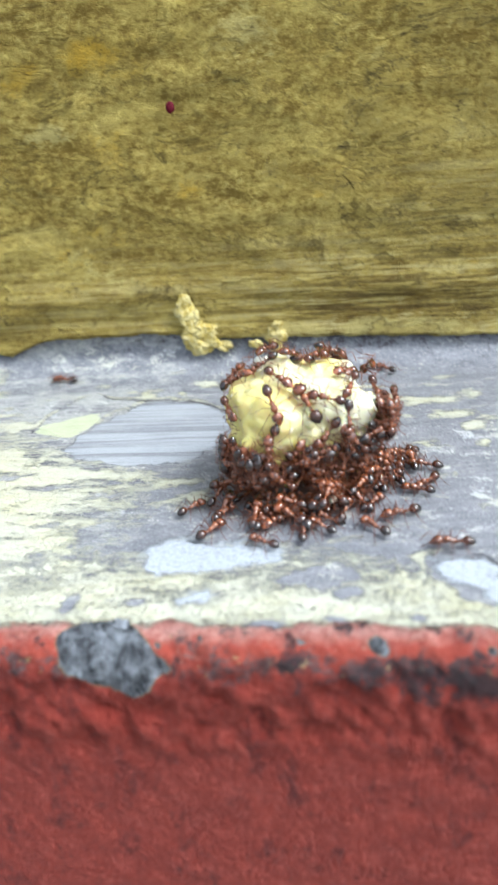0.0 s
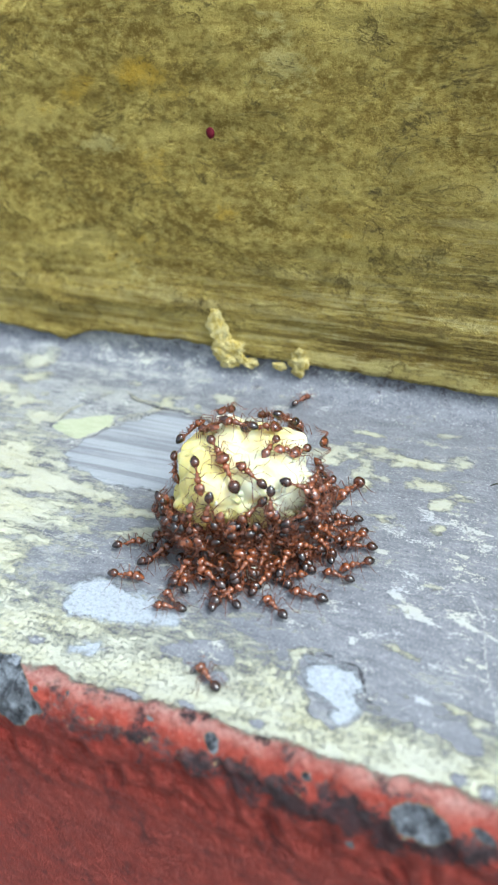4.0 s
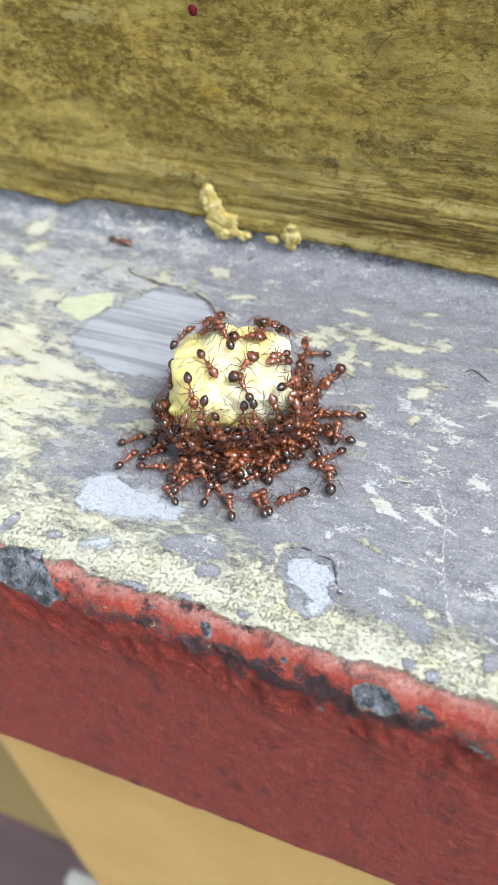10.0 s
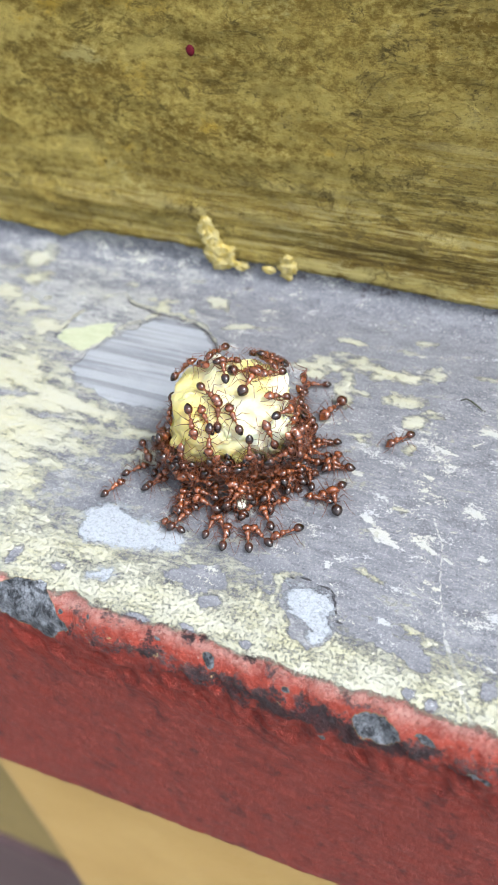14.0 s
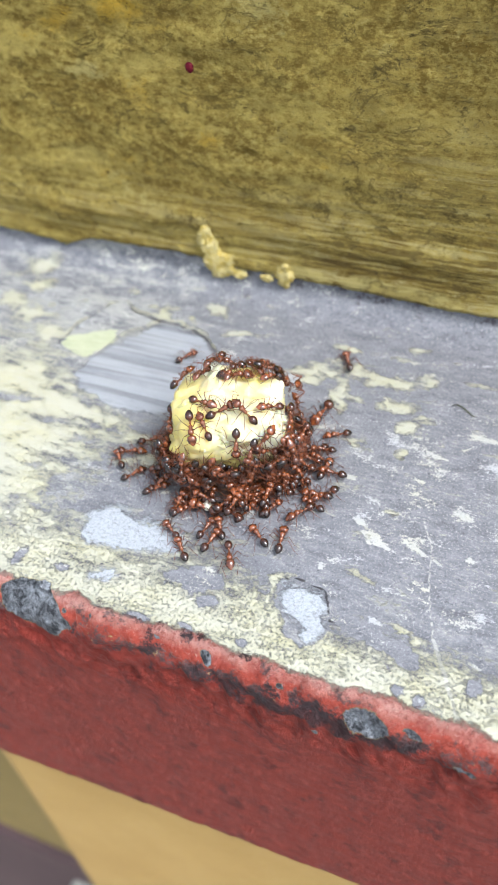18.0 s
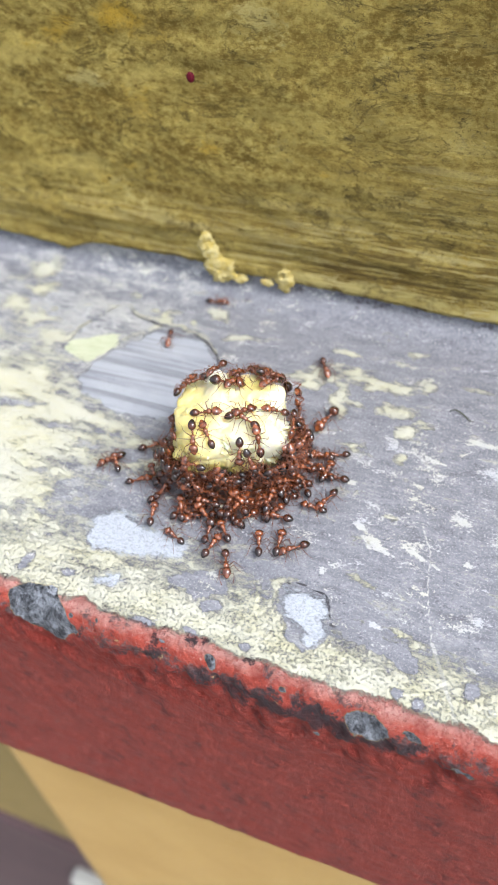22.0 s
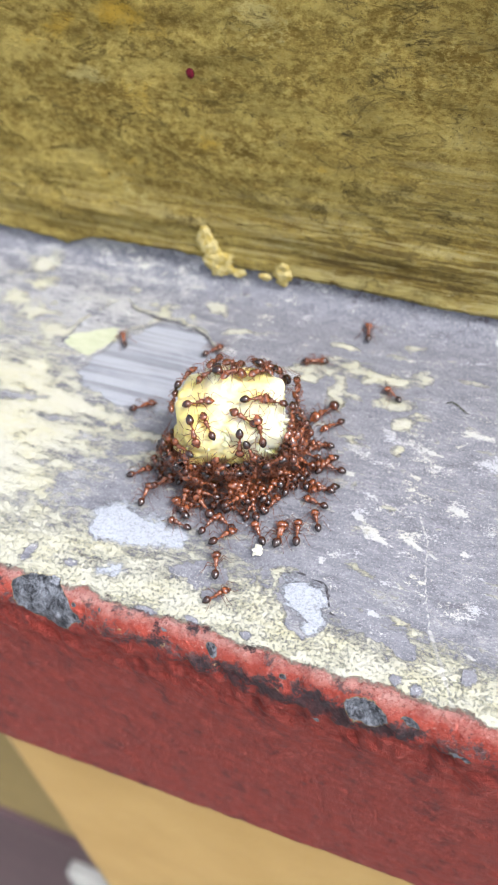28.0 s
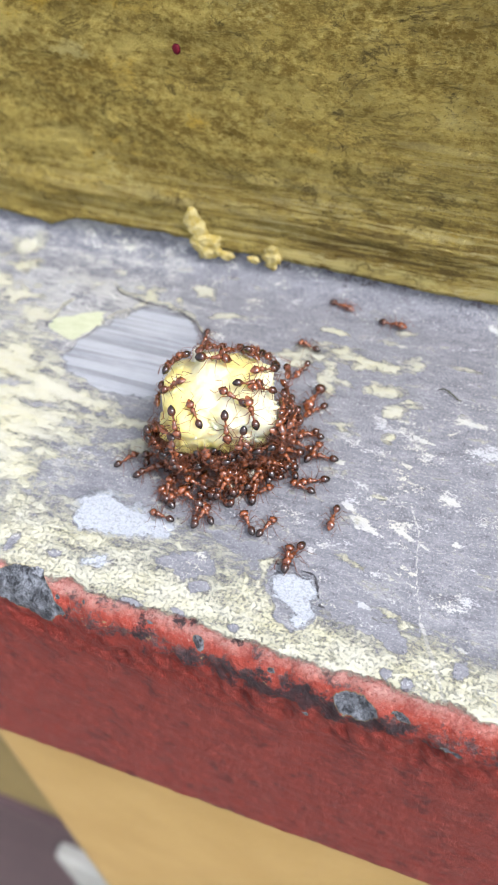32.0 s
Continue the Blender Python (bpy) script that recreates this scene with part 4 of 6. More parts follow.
# ants on the lump: size, rows of seconds, place in millimetres and the way that the head points
ON_FOOD = [
    (1.45, [(0, -7.56, 13.59, 8.60, -0.46, 0.16, 0.87), (0.5, -7.37, 13.66, 8.52, -0.47, 0.19, 0.86), (1, -7.73, 13.43, 8.52, -0.56, 0.33, 0.76), (2.5, -7.39, 13.59, 8.42, -0.45, 0.20, 0.87), (5, -8.10, 14.16, 9.14, -0.56, 0.42, 0.72), (6, -8.02, 14.20, 9.09, -0.51, 0.51, 0.69), (6.5, -8.35, 14.15, 9.36, -0.62, 0.44, 0.65), (7, -8.33, 14.37, 9.53, -0.69, 0.38, 0.61), (7.5, -8.78, 14.42, 9.66, -0.87, 0.35, 0.36), (8, -8.82, 14.15, 9.60, -0.89, 0.25, 0.38), (8.5, -8.54, 14.65, 9.67, -0.77, 0.62, 0.17), (9, -7.55, 14.88, 9.45, -0.18, 0.60, 0.78), (9.5, -7.30, 15.82, 9.64, 0.07, 0.99, 0.10), (10, -6.70, 16.32, 9.80, 0.37, 0.91, 0.19), (10.5, -6.58, 17.29, 9.87, 0.24, 0.87, -0.43), (11, -6.40, 17.26, 9.81, 0.18, 0.98, -0.02), (11.5, -6.88, 17.77, 9.84, 0.13, 0.99, 0.01), (12, -6.95, 18.05, 9.87, 0.06, 1.00, -0.01), (13, -6.93, 17.77, 9.85, -0.03, 0.99, 0.13), (14, -6.83, 18.23, 9.82, 0.02, 0.99, -0.13), (14.5, -6.56, 18.98, 9.70, 0.08, 0.99, -0.14), (17, -4.99, 20.98, 9.09, 0.28, 0.73, -0.63), (19, -5.49, 22.68, 6.16, -0.29, 0.49, -0.82), (32, -5.49, 22.68, 6.16, -0.29, 0.49, -0.82)]),
    (1.00, [(0, -6.29, 14.37, 8.67, -0.98, 0.01, 0.21), (0.5, -6.39, 14.34, 8.67, -0.92, -0.13, 0.37), (1, -6.59, 14.31, 8.74, -0.97, -0.04, 0.25), (2.5, -6.48, 14.39, 8.74, -0.93, -0.02, 0.37), (5.5, -6.46, 14.83, 9.19, -0.72, 0.34, 0.60), (8.5, -6.19, 14.81, 9.07, -0.64, 0.43, 0.64), (10.5, -6.15, 15.00, 9.17, -0.66, 0.55, 0.52), (12, -6.35, 14.84, 9.16, -0.59, 0.49, 0.64), (12.5, -6.30, 14.83, 9.13, -0.59, 0.49, 0.64), (13, -6.57, 14.94, 9.32, -0.63, 0.68, 0.37), (13.5, -6.65, 14.78, 9.19, -0.60, 0.47, 0.64), (14.5, -6.81, 14.75, 9.15, -0.64, 0.68, 0.35), (16.5, -6.20, 15.25, 9.43, -0.73, 0.37, 0.57), (18.5, -6.03, 15.80, 9.66, -0.89, 0.38, 0.26), (19.5, -6.29, 15.77, 9.72, -0.90, 0.35, 0.25), (21.5, -6.27, 15.83, 9.73, -0.94, 0.25, 0.24), (24, -6.35, 15.49, 9.58, -0.96, 0.25, 0.07), (25.5, -6.40, 15.55, 9.60, -0.96, 0.25, 0.07), (28, -6.35, 15.12, 9.35, -0.89, 0.03, 0.46), (30, -6.49, 15.27, 9.48, -0.96, 0.25, 0.12), (32, -6.40, 15.90, 9.77, -0.96, 0.18, 0.22)]),
    (1.00, [(0, -6.45, 13.98, 5.68, -0.75, -0.23, -0.62), (5, -6.38, 14.01, 5.70, -0.73, -0.26, -0.63), (5.5, -6.52, 14.02, 5.46, -0.72, -0.28, -0.64), (6, -6.53, 14.04, 5.06, -0.50, -0.66, -0.56), (6.5, -5.97, 14.18, 5.46, -0.75, 0.20, -0.63), (8, -5.87, 14.10, 5.77, -0.50, 0.14, -0.86), (8.5, -6.26, 13.97, 6.14, -0.40, 0.02, -0.92), (9, -6.03, 13.98, 6.11, -0.26, 0.24, -0.94), (9.5, -5.99, 14.10, 5.72, -0.37, 0.22, -0.90), (10.5, -6.31, 14.04, 5.76, -0.52, 0.02, -0.85), (11, -7.27, 13.47, 6.97, -0.85, -0.31, -0.42), (11.25, -7.25, 13.52, 7.46, -0.86, -0.42, 0.28), (11.5, -7.24, 13.57, 7.95, -0.44, -0.32, 0.84), (12, -8.01, 14.39, 9.22, -0.46, 0.47, 0.75), (12.5, -7.94, 14.48, 9.33, -0.28, 0.18, 0.94), (13, -7.63, 14.34, 9.02, -0.50, 0.73, 0.47), (13.5, -7.76, 14.56, 9.24, -0.25, 0.45, 0.86), (14, -7.79, 14.64, 9.43, -0.06, 0.36, 0.93), (14.5, -7.63, 14.78, 9.45, -0.16, 0.68, 0.72), (16.5, -7.52, 15.67, 9.64, 0.22, 0.96, -0.17), (17, -7.81, 15.59, 9.70, 0.26, 0.93, -0.28), (18, -7.50, 15.66, 9.65, 0.49, 0.86, -0.16), (18.5, -7.33, 16.69, 9.83, 0.55, 0.83, 0.11), (19.5, -7.19, 16.99, 9.84, 0.62, 0.78, -0.07), (21.5, -7.03, 16.89, 9.83, 0.73, 0.66, 0.15), (22.5, -6.94, 16.84, 9.83, 0.77, 0.61, 0.18), (23.5, -6.39, 17.73, 9.73, 0.79, 0.61, -0.05), (24, -6.02, 17.99, 9.66, 0.80, 0.59, -0.06), (25, -5.79, 18.56, 9.61, 0.80, 0.60, 0.05), (25.5, -5.84, 18.84, 9.65, 0.80, 0.56, 0.20), (28, -5.78, 17.81, 9.58, 0.80, 0.59, -0.10), (30, -5.93, 17.67, 9.59, 0.81, 0.59, -0.07), (32, -5.55, 18.41, 9.59, 0.81, 0.58, 0.02)]),
    (1.00, [(0, -9.64, 12.80, 8.56, 0.29, -0.25, -0.92), (2, -9.50, 12.78, 8.51, 0.26, -0.05, -0.96), (2.5, -9.57, 12.78, 8.44, 0.26, -0.28, -0.93), (4.5, -9.75, 12.85, 8.69, 0.35, -0.20, -0.91), (5.5, -9.50, 12.80, 8.69, 0.28, -0.28, -0.92), (7.5, -9.81, 12.88, 8.73, 0.39, -0.30, -0.87), (8.5, -9.55, 12.79, 8.59, 0.37, -0.05, -0.93), (9.5, -9.49, 12.83, 8.75, 0.33, -0.27, -0.91), (13, -9.31, 12.91, 8.80, 0.35, -0.33, -0.88), (13.5, -9.84, 12.90, 8.76, 0.46, -0.33, -0.82), (14, -9.50, 12.95, 9.00, 0.38, -0.41, -0.83), (14.5, -9.72, 12.85, 8.74, 0.47, -0.23, -0.85), (16.5, -9.44, 12.98, 9.02, 0.34, -0.43, -0.84), (17, -9.65, 13.05, 9.19, 0.34, -0.54, -0.77), (18.5, -9.26, 12.97, 8.87, 0.25, -0.33, -0.91), (21.5, -9.59, 12.87, 8.87, 0.26, -0.40, -0.88), (23, -9.35, 12.92, 8.86, 0.19, -0.37, -0.91), (23.5, -9.69, 12.98, 9.06, 0.24, -0.52, -0.82), (24, -9.32, 12.98, 8.95, 0.19, -0.37, -0.91), (25, -9.36, 13.02, 9.05, 0.21, -0.36, -0.91), (25.5, -9.19, 13.23, 9.26, 0.30, -0.58, -0.76), (28, -9.60, 12.78, 8.52, 0.27, -0.05, -0.96), (30, -10.18, 12.78, 7.89, 0.35, -0.02, -0.93), (32, -10.09, 12.76, 8.08, 0.37, 0.00, -0.93)]),
    (1.00, [(0, -9.45, 15.39, 10.03, 0.71, -0.67, -0.21), (4.5, -9.45, 15.39, 10.03, 0.71, -0.67, -0.21), (5.5, -9.76, 15.60, 10.08, 0.70, -0.65, -0.30), (6, -9.41, 15.29, 10.01, 0.71, -0.67, -0.21), (6.5, -9.09, 15.14, 9.88, 0.68, -0.62, -0.38), (7, -9.25, 15.37, 9.99, 0.69, -0.60, -0.40), (7.5, -8.97, 15.30, 9.89, 0.72, -0.60, -0.36), (8, -9.65, 15.57, 10.07, 0.75, -0.60, -0.27), (8.5, -9.52, 15.57, 10.09, 0.76, -0.64, -0.13), (9, -9.26, 15.42, 10.01, 0.74, -0.54, -0.40), (10.5, -9.09, 15.37, 9.96, 0.77, -0.46, -0.44), (11, -9.47, 15.53, 10.08, 0.81, -0.57, -0.11), (11.5, -9.78, 15.64, 10.11, 0.83, -0.48, -0.29), (13.5, -9.14, 15.56, 10.05, 0.86, -0.37, -0.35), (14, -9.25, 15.72, 10.13, 0.89, -0.38, -0.26), (14.5, -9.18, 15.73, 10.11, 0.84, -0.34, -0.43), (16.5, -10.07, 15.81, 10.23, 0.97, -0.20, -0.14), (17.5, -9.62, 15.70, 10.15, 0.99, -0.12, -0.09), (19.5, -9.65, 15.33, 10.00, 0.99, 0.02, 0.17), (22, -9.58, 15.47, 10.05, 0.95, 0.20, 0.24), (23.5, -10.36, 15.61, 10.15, 0.94, 0.33, 0.08), (25, -9.90, 15.78, 10.21, 0.94, 0.31, 0.11), (28, -10.13, 15.68, 10.17, 0.94, 0.32, 0.10), (30, -9.65, 15.73, 10.17, 0.95, 0.29, 0.15), (32, -11.73, 15.82, 9.60, 0.67, 0.17, 0.72)]),
    (1.00, [(0, -10.04, 12.79, 5.54, -0.25, 0.19, -0.95), (1.5, -9.58, 12.84, 5.56, -0.23, -0.06, -0.97), (2, -9.37, 12.91, 6.02, -0.26, -0.01, -0.97), (2.5, -9.29, 12.86, 6.23, -0.22, 0.36, -0.91), (6, -8.86, 12.85, 6.29, -0.24, 0.13, -0.96), (6.5, -8.77, 12.96, 6.06, -0.28, 0.42, -0.86), (7, -8.68, 12.88, 6.35, -0.22, 0.12, -0.97), (8.5, -8.65, 12.83, 6.65, -0.22, 0.18, -0.96), (10, -8.70, 12.78, 6.84, -0.14, -0.02, -0.99), (11, -8.75, 12.82, 6.57, -0.17, 0.15, -0.97), (12, -8.99, 12.81, 6.41, -0.15, 0.14, -0.98), (12.5, -8.41, 12.91, 6.68, -0.13, 0.07, -0.99), (13, -8.64, 12.85, 6.57, -0.16, 0.20, -0.97), (13.5, -8.32, 12.89, 7.16, -0.10, 0.01, -1.00), (14, -8.24, 12.91, 7.17, -0.09, 0.02, -1.00), (14.5, -8.58, 12.84, 7.96, -0.07, -0.22, -0.97), (16.5, -6.26, 13.96, 7.25, 0.03, -0.29, -0.96), (21, -6.02, 13.87, 7.03, 0.02, -0.44, -0.90), (22.5, -6.03, 13.90, 7.08, 0.08, -0.47, -0.88), (23, -5.97, 13.84, 6.93, 0.09, -0.02, -1.00), (23.5, -5.84, 13.91, 7.07, 0.22, -0.37, -0.90), (24, -5.96, 13.84, 6.87, 0.09, -0.02, -1.00), (25.5, -5.92, 13.85, 6.87, 0.09, -0.02, -1.00), (28, -6.02, 13.88, 7.05, 0.07, -0.44, -0.89), (28.5, -5.97, 13.87, 7.02, 0.09, -0.47, -0.88), (29, -5.95, 13.85, 6.93, 0.09, -0.02, -1.00), (29.5, -5.92, 13.85, 6.93, 0.10, -0.06, -0.99), (30, -5.97, 13.85, 6.78, 0.07, 0.24, -0.97), (30.5, -6.00, 13.87, 7.03, 0.09, -0.47, -0.88), (31, -6.10, 13.98, 7.25, 0.09, -0.14, -0.99), (31.5, -6.12, 14.01, 7.70, 0.11, -0.11, -0.99), (32, -6.12, 14.00, 7.50, 0.08, 0.01, -1.00)]),
    (1.10, [(0, -7.16, 13.51, 2.61, -0.05, 0.12, -0.99), (8.5, -7.16, 13.51, 2.61, -0.05, 0.12, -0.99), (9, -7.02, 13.52, 2.83, -0.15, 0.45, -0.88), (9.5, -6.87, 13.47, 3.05, -0.05, 0.15, -0.99), (11, -6.87, 13.46, 3.08, -0.01, 0.12, -0.99), (12, -7.09, 13.37, 3.69, 0.16, -0.15, -0.98), (12.5, -6.99, 13.41, 3.81, 0.12, 0.00, -0.99), (13, -6.77, 13.53, 4.18, 0.12, -0.11, -0.99), (14, -7.21, 13.34, 3.68, 0.06, -0.20, -0.98), (14.5, -6.91, 13.40, 3.44, -0.12, 0.04, -0.99), (16.5, -9.88, 12.58, 4.61, -0.35, -0.25, -0.90), (17, -9.59, 12.58, 4.06, -0.38, 0.17, -0.91), (17.5, -9.66, 12.61, 4.30, -0.58, 0.23, -0.78), (18, -9.99, 12.57, 4.55, -0.64, -0.01, -0.77), (18.5, -9.90, 12.71, 5.01, -0.75, -0.27, -0.60), (19, -10.12, 12.74, 5.09, -0.80, -0.31, -0.51), (19.5, -10.46, 12.66, 4.81, -0.87, -0.02, -0.49), (20.5, -10.47, 12.65, 4.40, -0.94, 0.17, -0.31), (21, -10.08, 12.64, 4.81, -0.97, -0.08, -0.22), (22.5, -10.01, 12.73, 6.13, -0.97, -0.23, -0.08), (23, -10.22, 12.78, 5.70, -0.98, -0.19, 0.01), (23.5, -10.40, 12.74, 5.78, -0.99, -0.16, 0.01), (24.5, -10.83, 12.72, 6.91, -0.88, 0.46, -0.10), (25, -10.83, 12.73, 6.95, -0.96, 0.28, -0.09), (25.5, -10.96, 12.75, 6.74, -0.74, 0.65, -0.15), (28.5, -10.93, 12.75, 6.37, -0.91, 0.41, 0.08), (29, -10.90, 12.78, 6.19, -0.95, 0.30, 0.07), (29.5, -10.91, 12.72, 6.48, -0.88, 0.46, 0.12), (31, -10.93, 12.75, 6.43, -0.88, 0.46, 0.12), (31.5, -11.01, 12.77, 6.61, -0.74, 0.65, -0.15), (32, -10.97, 12.80, 6.81, -0.74, 0.60, -0.29)]),
    (1.00, [(0, -4.80, 17.96, 9.08, -0.48, -0.79, 0.38), (5, -4.79, 18.09, 9.04, -0.51, -0.80, 0.31), (5.5, -4.75, 17.75, 9.08, -0.65, -0.76, -0.01), (6, -4.61, 17.26, 9.11, -0.48, -0.82, 0.32), (6.5, -4.65, 17.78, 9.04, -0.56, -0.78, 0.28), (7, -4.64, 18.21, 8.96, -0.43, -0.74, 0.52), (7.5, -4.73, 18.19, 9.01, -0.51, -0.80, 0.31), (8.5, -4.56, 18.35, 8.84, -0.29, -0.64, 0.71), (11, -4.43, 18.62, 8.56, -0.30, -0.64, 0.71), (13, -4.43, 18.34, 8.75, -0.36, -0.67, 0.65), (14.5, -4.45, 18.29, 8.80, -0.33, -0.61, 0.72), (16.5, -3.95, 17.96, 8.69, -0.41, -0.62, 0.67), (17.5, -4.28, 17.80, 8.91, -0.69, -0.70, 0.19), (19.5, -4.43, 17.76, 8.95, -0.71, -0.63, 0.31), (20, -4.41, 18.07, 8.91, -0.55, -0.57, 0.61), (23.5, -4.41, 18.42, 8.68, -0.56, -0.45, 0.70), (24, -4.58, 18.05, 8.98, -0.74, -0.59, 0.31), (24.5, -4.51, 17.82, 8.98, -0.78, -0.53, 0.33), (25, -4.55, 17.96, 8.99, -0.74, -0.59, 0.31), (25.5, -4.53, 18.25, 8.88, -0.63, -0.51, 0.58), (32, -4.52, 18.45, 8.75, -0.49, -0.42, 0.76)]),
    (1.00, [(0, -3.23, 15.98, 5.48, 0.16, 0.83, -0.54), (1, -3.05, 16.36, 5.34, 0.37, 0.72, -0.58), (1.5, -3.06, 16.10, 5.99, 0.38, 0.63, -0.68), (2.5, -3.06, 16.14, 5.89, 0.39, 0.63, -0.67), (4.5, -3.25, 15.91, 7.64, 0.77, 0.49, -0.41), (5, -3.00, 17.05, 7.54, -0.14, 0.81, -0.57), (7.5, -3.26, 17.33, 7.73, -0.16, 0.74, -0.66), (9, -3.26, 17.06, 8.03, -0.04, 0.82, -0.58), (9.5, -3.11, 17.12, 7.70, -0.05, 0.79, -0.62), (11.5, -3.12, 17.15, 7.68, -0.03, 0.77, -0.64), (13, -3.28, 17.14, 8.00, -0.01, 0.79, -0.62), (13.5, -3.15, 16.99, 7.90, -0.07, 0.75, -0.65), (14.5, -3.53, 17.38, 8.29, -0.23, 0.78, -0.58), (16.5, -4.02, 15.10, 6.04, 0.66, 0.69, -0.30), (17, -3.71, 15.17, 6.91, 0.68, 0.67, 0.30), (17.5, -3.60, 15.33, 7.10, 0.50, 0.74, 0.45), (18, -4.02, 15.02, 7.20, 0.61, 0.36, 0.71), (18.5, -4.05, 15.02, 7.34, 0.53, 0.29, 0.80), (19, -4.09, 15.07, 7.70, 0.14, 0.48, 0.86), (19.5, -3.94, 15.26, 7.84, 0.04, 0.60, 0.80), (22.5, -4.43, 14.87, 8.04, -0.05, 0.16, 0.99), (30, -4.38, 15.01, 8.27, -0.15, 0.20, 0.97), (32, -4.29, 15.36, 8.59, -0.17, 0.21, 0.96)]),
    (1.00, [(0, -5.11, 14.63, 4.91, -0.04, -0.25, 0.97), (5.5, -5.10, 14.62, 4.95, -0.06, -0.20, 0.98), (6, -4.77, 14.71, 5.06, -0.11, -0.06, 0.99), (6.5, -4.20, 14.89, 6.11, 0.06, -0.28, 0.96), (7.5, -3.81, 15.13, 6.29, 0.18, -0.34, 0.92), (8.5, -3.73, 15.28, 6.16, 0.13, -0.31, 0.94), (12, -3.66, 15.22, 6.72, -0.04, -0.11, 0.99), (13, -3.62, 15.27, 6.62, 0.00, -0.15, 0.99), (14, -3.96, 15.03, 7.08, -0.36, 0.12, 0.92), (14.5, -4.02, 15.01, 7.13, -0.42, 0.16, 0.89), (16.5, -3.97, 15.06, 6.19, -0.28, -0.65, 0.71), (18, -4.11, 15.05, 5.93, -0.40, -0.78, 0.48), (19.5, -4.60, 14.80, 5.14, -0.83, -0.40, 0.38), (20, -5.17, 14.53, 5.07, -0.68, -0.71, 0.17), (20.5, -5.70, 14.27, 4.28, -0.88, -0.42, 0.22), (21, -5.56, 14.33, 4.13, -0.92, -0.37, 0.13), (21.5, -5.21, 14.56, 4.31, -0.69, -0.72, 0.04), (22, -5.44, 14.33, 3.91, -0.91, -0.41, -0.00), (22.5, -5.51, 14.33, 4.43, -0.94, -0.34, -0.02), (23, -5.34, 14.42, 4.50, -0.76, -0.64, -0.13), (25, -5.33, 14.46, 4.85, -0.76, -0.64, -0.14), (28, -5.55, 14.27, 3.82, -0.94, -0.33, -0.05), (32, -5.55, 14.27, 3.82, -0.93, -0.36, -0.11)]),
    (1.00, [(0, -8.25, 18.64, 10.10, -0.82, -0.31, 0.49), (1, -8.25, 18.64, 10.10, -0.82, -0.31, 0.49), (1.5, -8.24, 19.24, 10.16, -0.84, -0.22, 0.49), (2, -8.32, 19.17, 10.20, -0.88, -0.26, 0.39), (2.5, -7.99, 19.38, 10.05, -0.95, -0.23, 0.21), (4.5, -9.05, 18.01, 10.52, -0.88, 0.00, 0.47), (5, -9.32, 17.84, 10.60, -0.97, 0.09, 0.24), (5.5, -9.36, 17.52, 10.48, -0.93, 0.18, 0.32), (7.5, -9.03, 17.91, 10.50, -0.81, 0.38, 0.45), (9, -8.81, 18.00, 10.37, -0.72, 0.58, 0.39), (9.5, -8.77, 18.20, 10.35, -0.73, 0.63, 0.25), (10.5, -8.97, 18.25, 10.45, -0.54, 0.72, 0.44), (13, -9.00, 18.43, 10.48, -0.32, 0.85, 0.41), (14.5, -8.85, 18.19, 10.38, -0.61, 0.78, 0.13), (16.5, -9.42, 21.80, 9.16, -0.98, 0.09, -0.16), (17.5, -9.38, 21.75, 9.20, -0.97, -0.23, 0.06), (18, -9.23, 21.08, 9.82, -0.92, -0.19, 0.35), (18.5, -9.26, 21.60, 9.32, -0.84, -0.49, 0.24), (19.5, -9.14, 21.46, 9.45, -0.70, -0.40, 0.59), (21, -8.76, 21.43, 9.49, -0.55, -0.66, 0.50), (21.5, -8.57, 21.51, 9.43, -0.53, -0.61, 0.59), (22, -8.78, 21.40, 9.51, -0.48, -0.69, 0.54), (22.5, -8.17, 20.44, 9.98, -0.48, -0.87, 0.10), (24, -8.18, 20.07, 9.96, -0.45, -0.89, 0.03), (24.5, -8.47, 20.59, 10.02, -0.43, -0.89, 0.15), (25, -8.86, 21.28, 9.61, -0.41, -0.70, 0.58), (29, -9.16, 21.32, 9.59, -0.32, -0.63, 0.71), (29.5, -8.52, 21.48, 9.47, -0.44, -0.64, 0.63), (30.5, -8.41, 21.55, 9.41, -0.46, -0.66, 0.60), (31.5, -8.81, 21.26, 9.63, -0.43, -0.71, 0.55), (32, -8.62, 21.40, 9.53, -0.43, -0.71, 0.55)]),
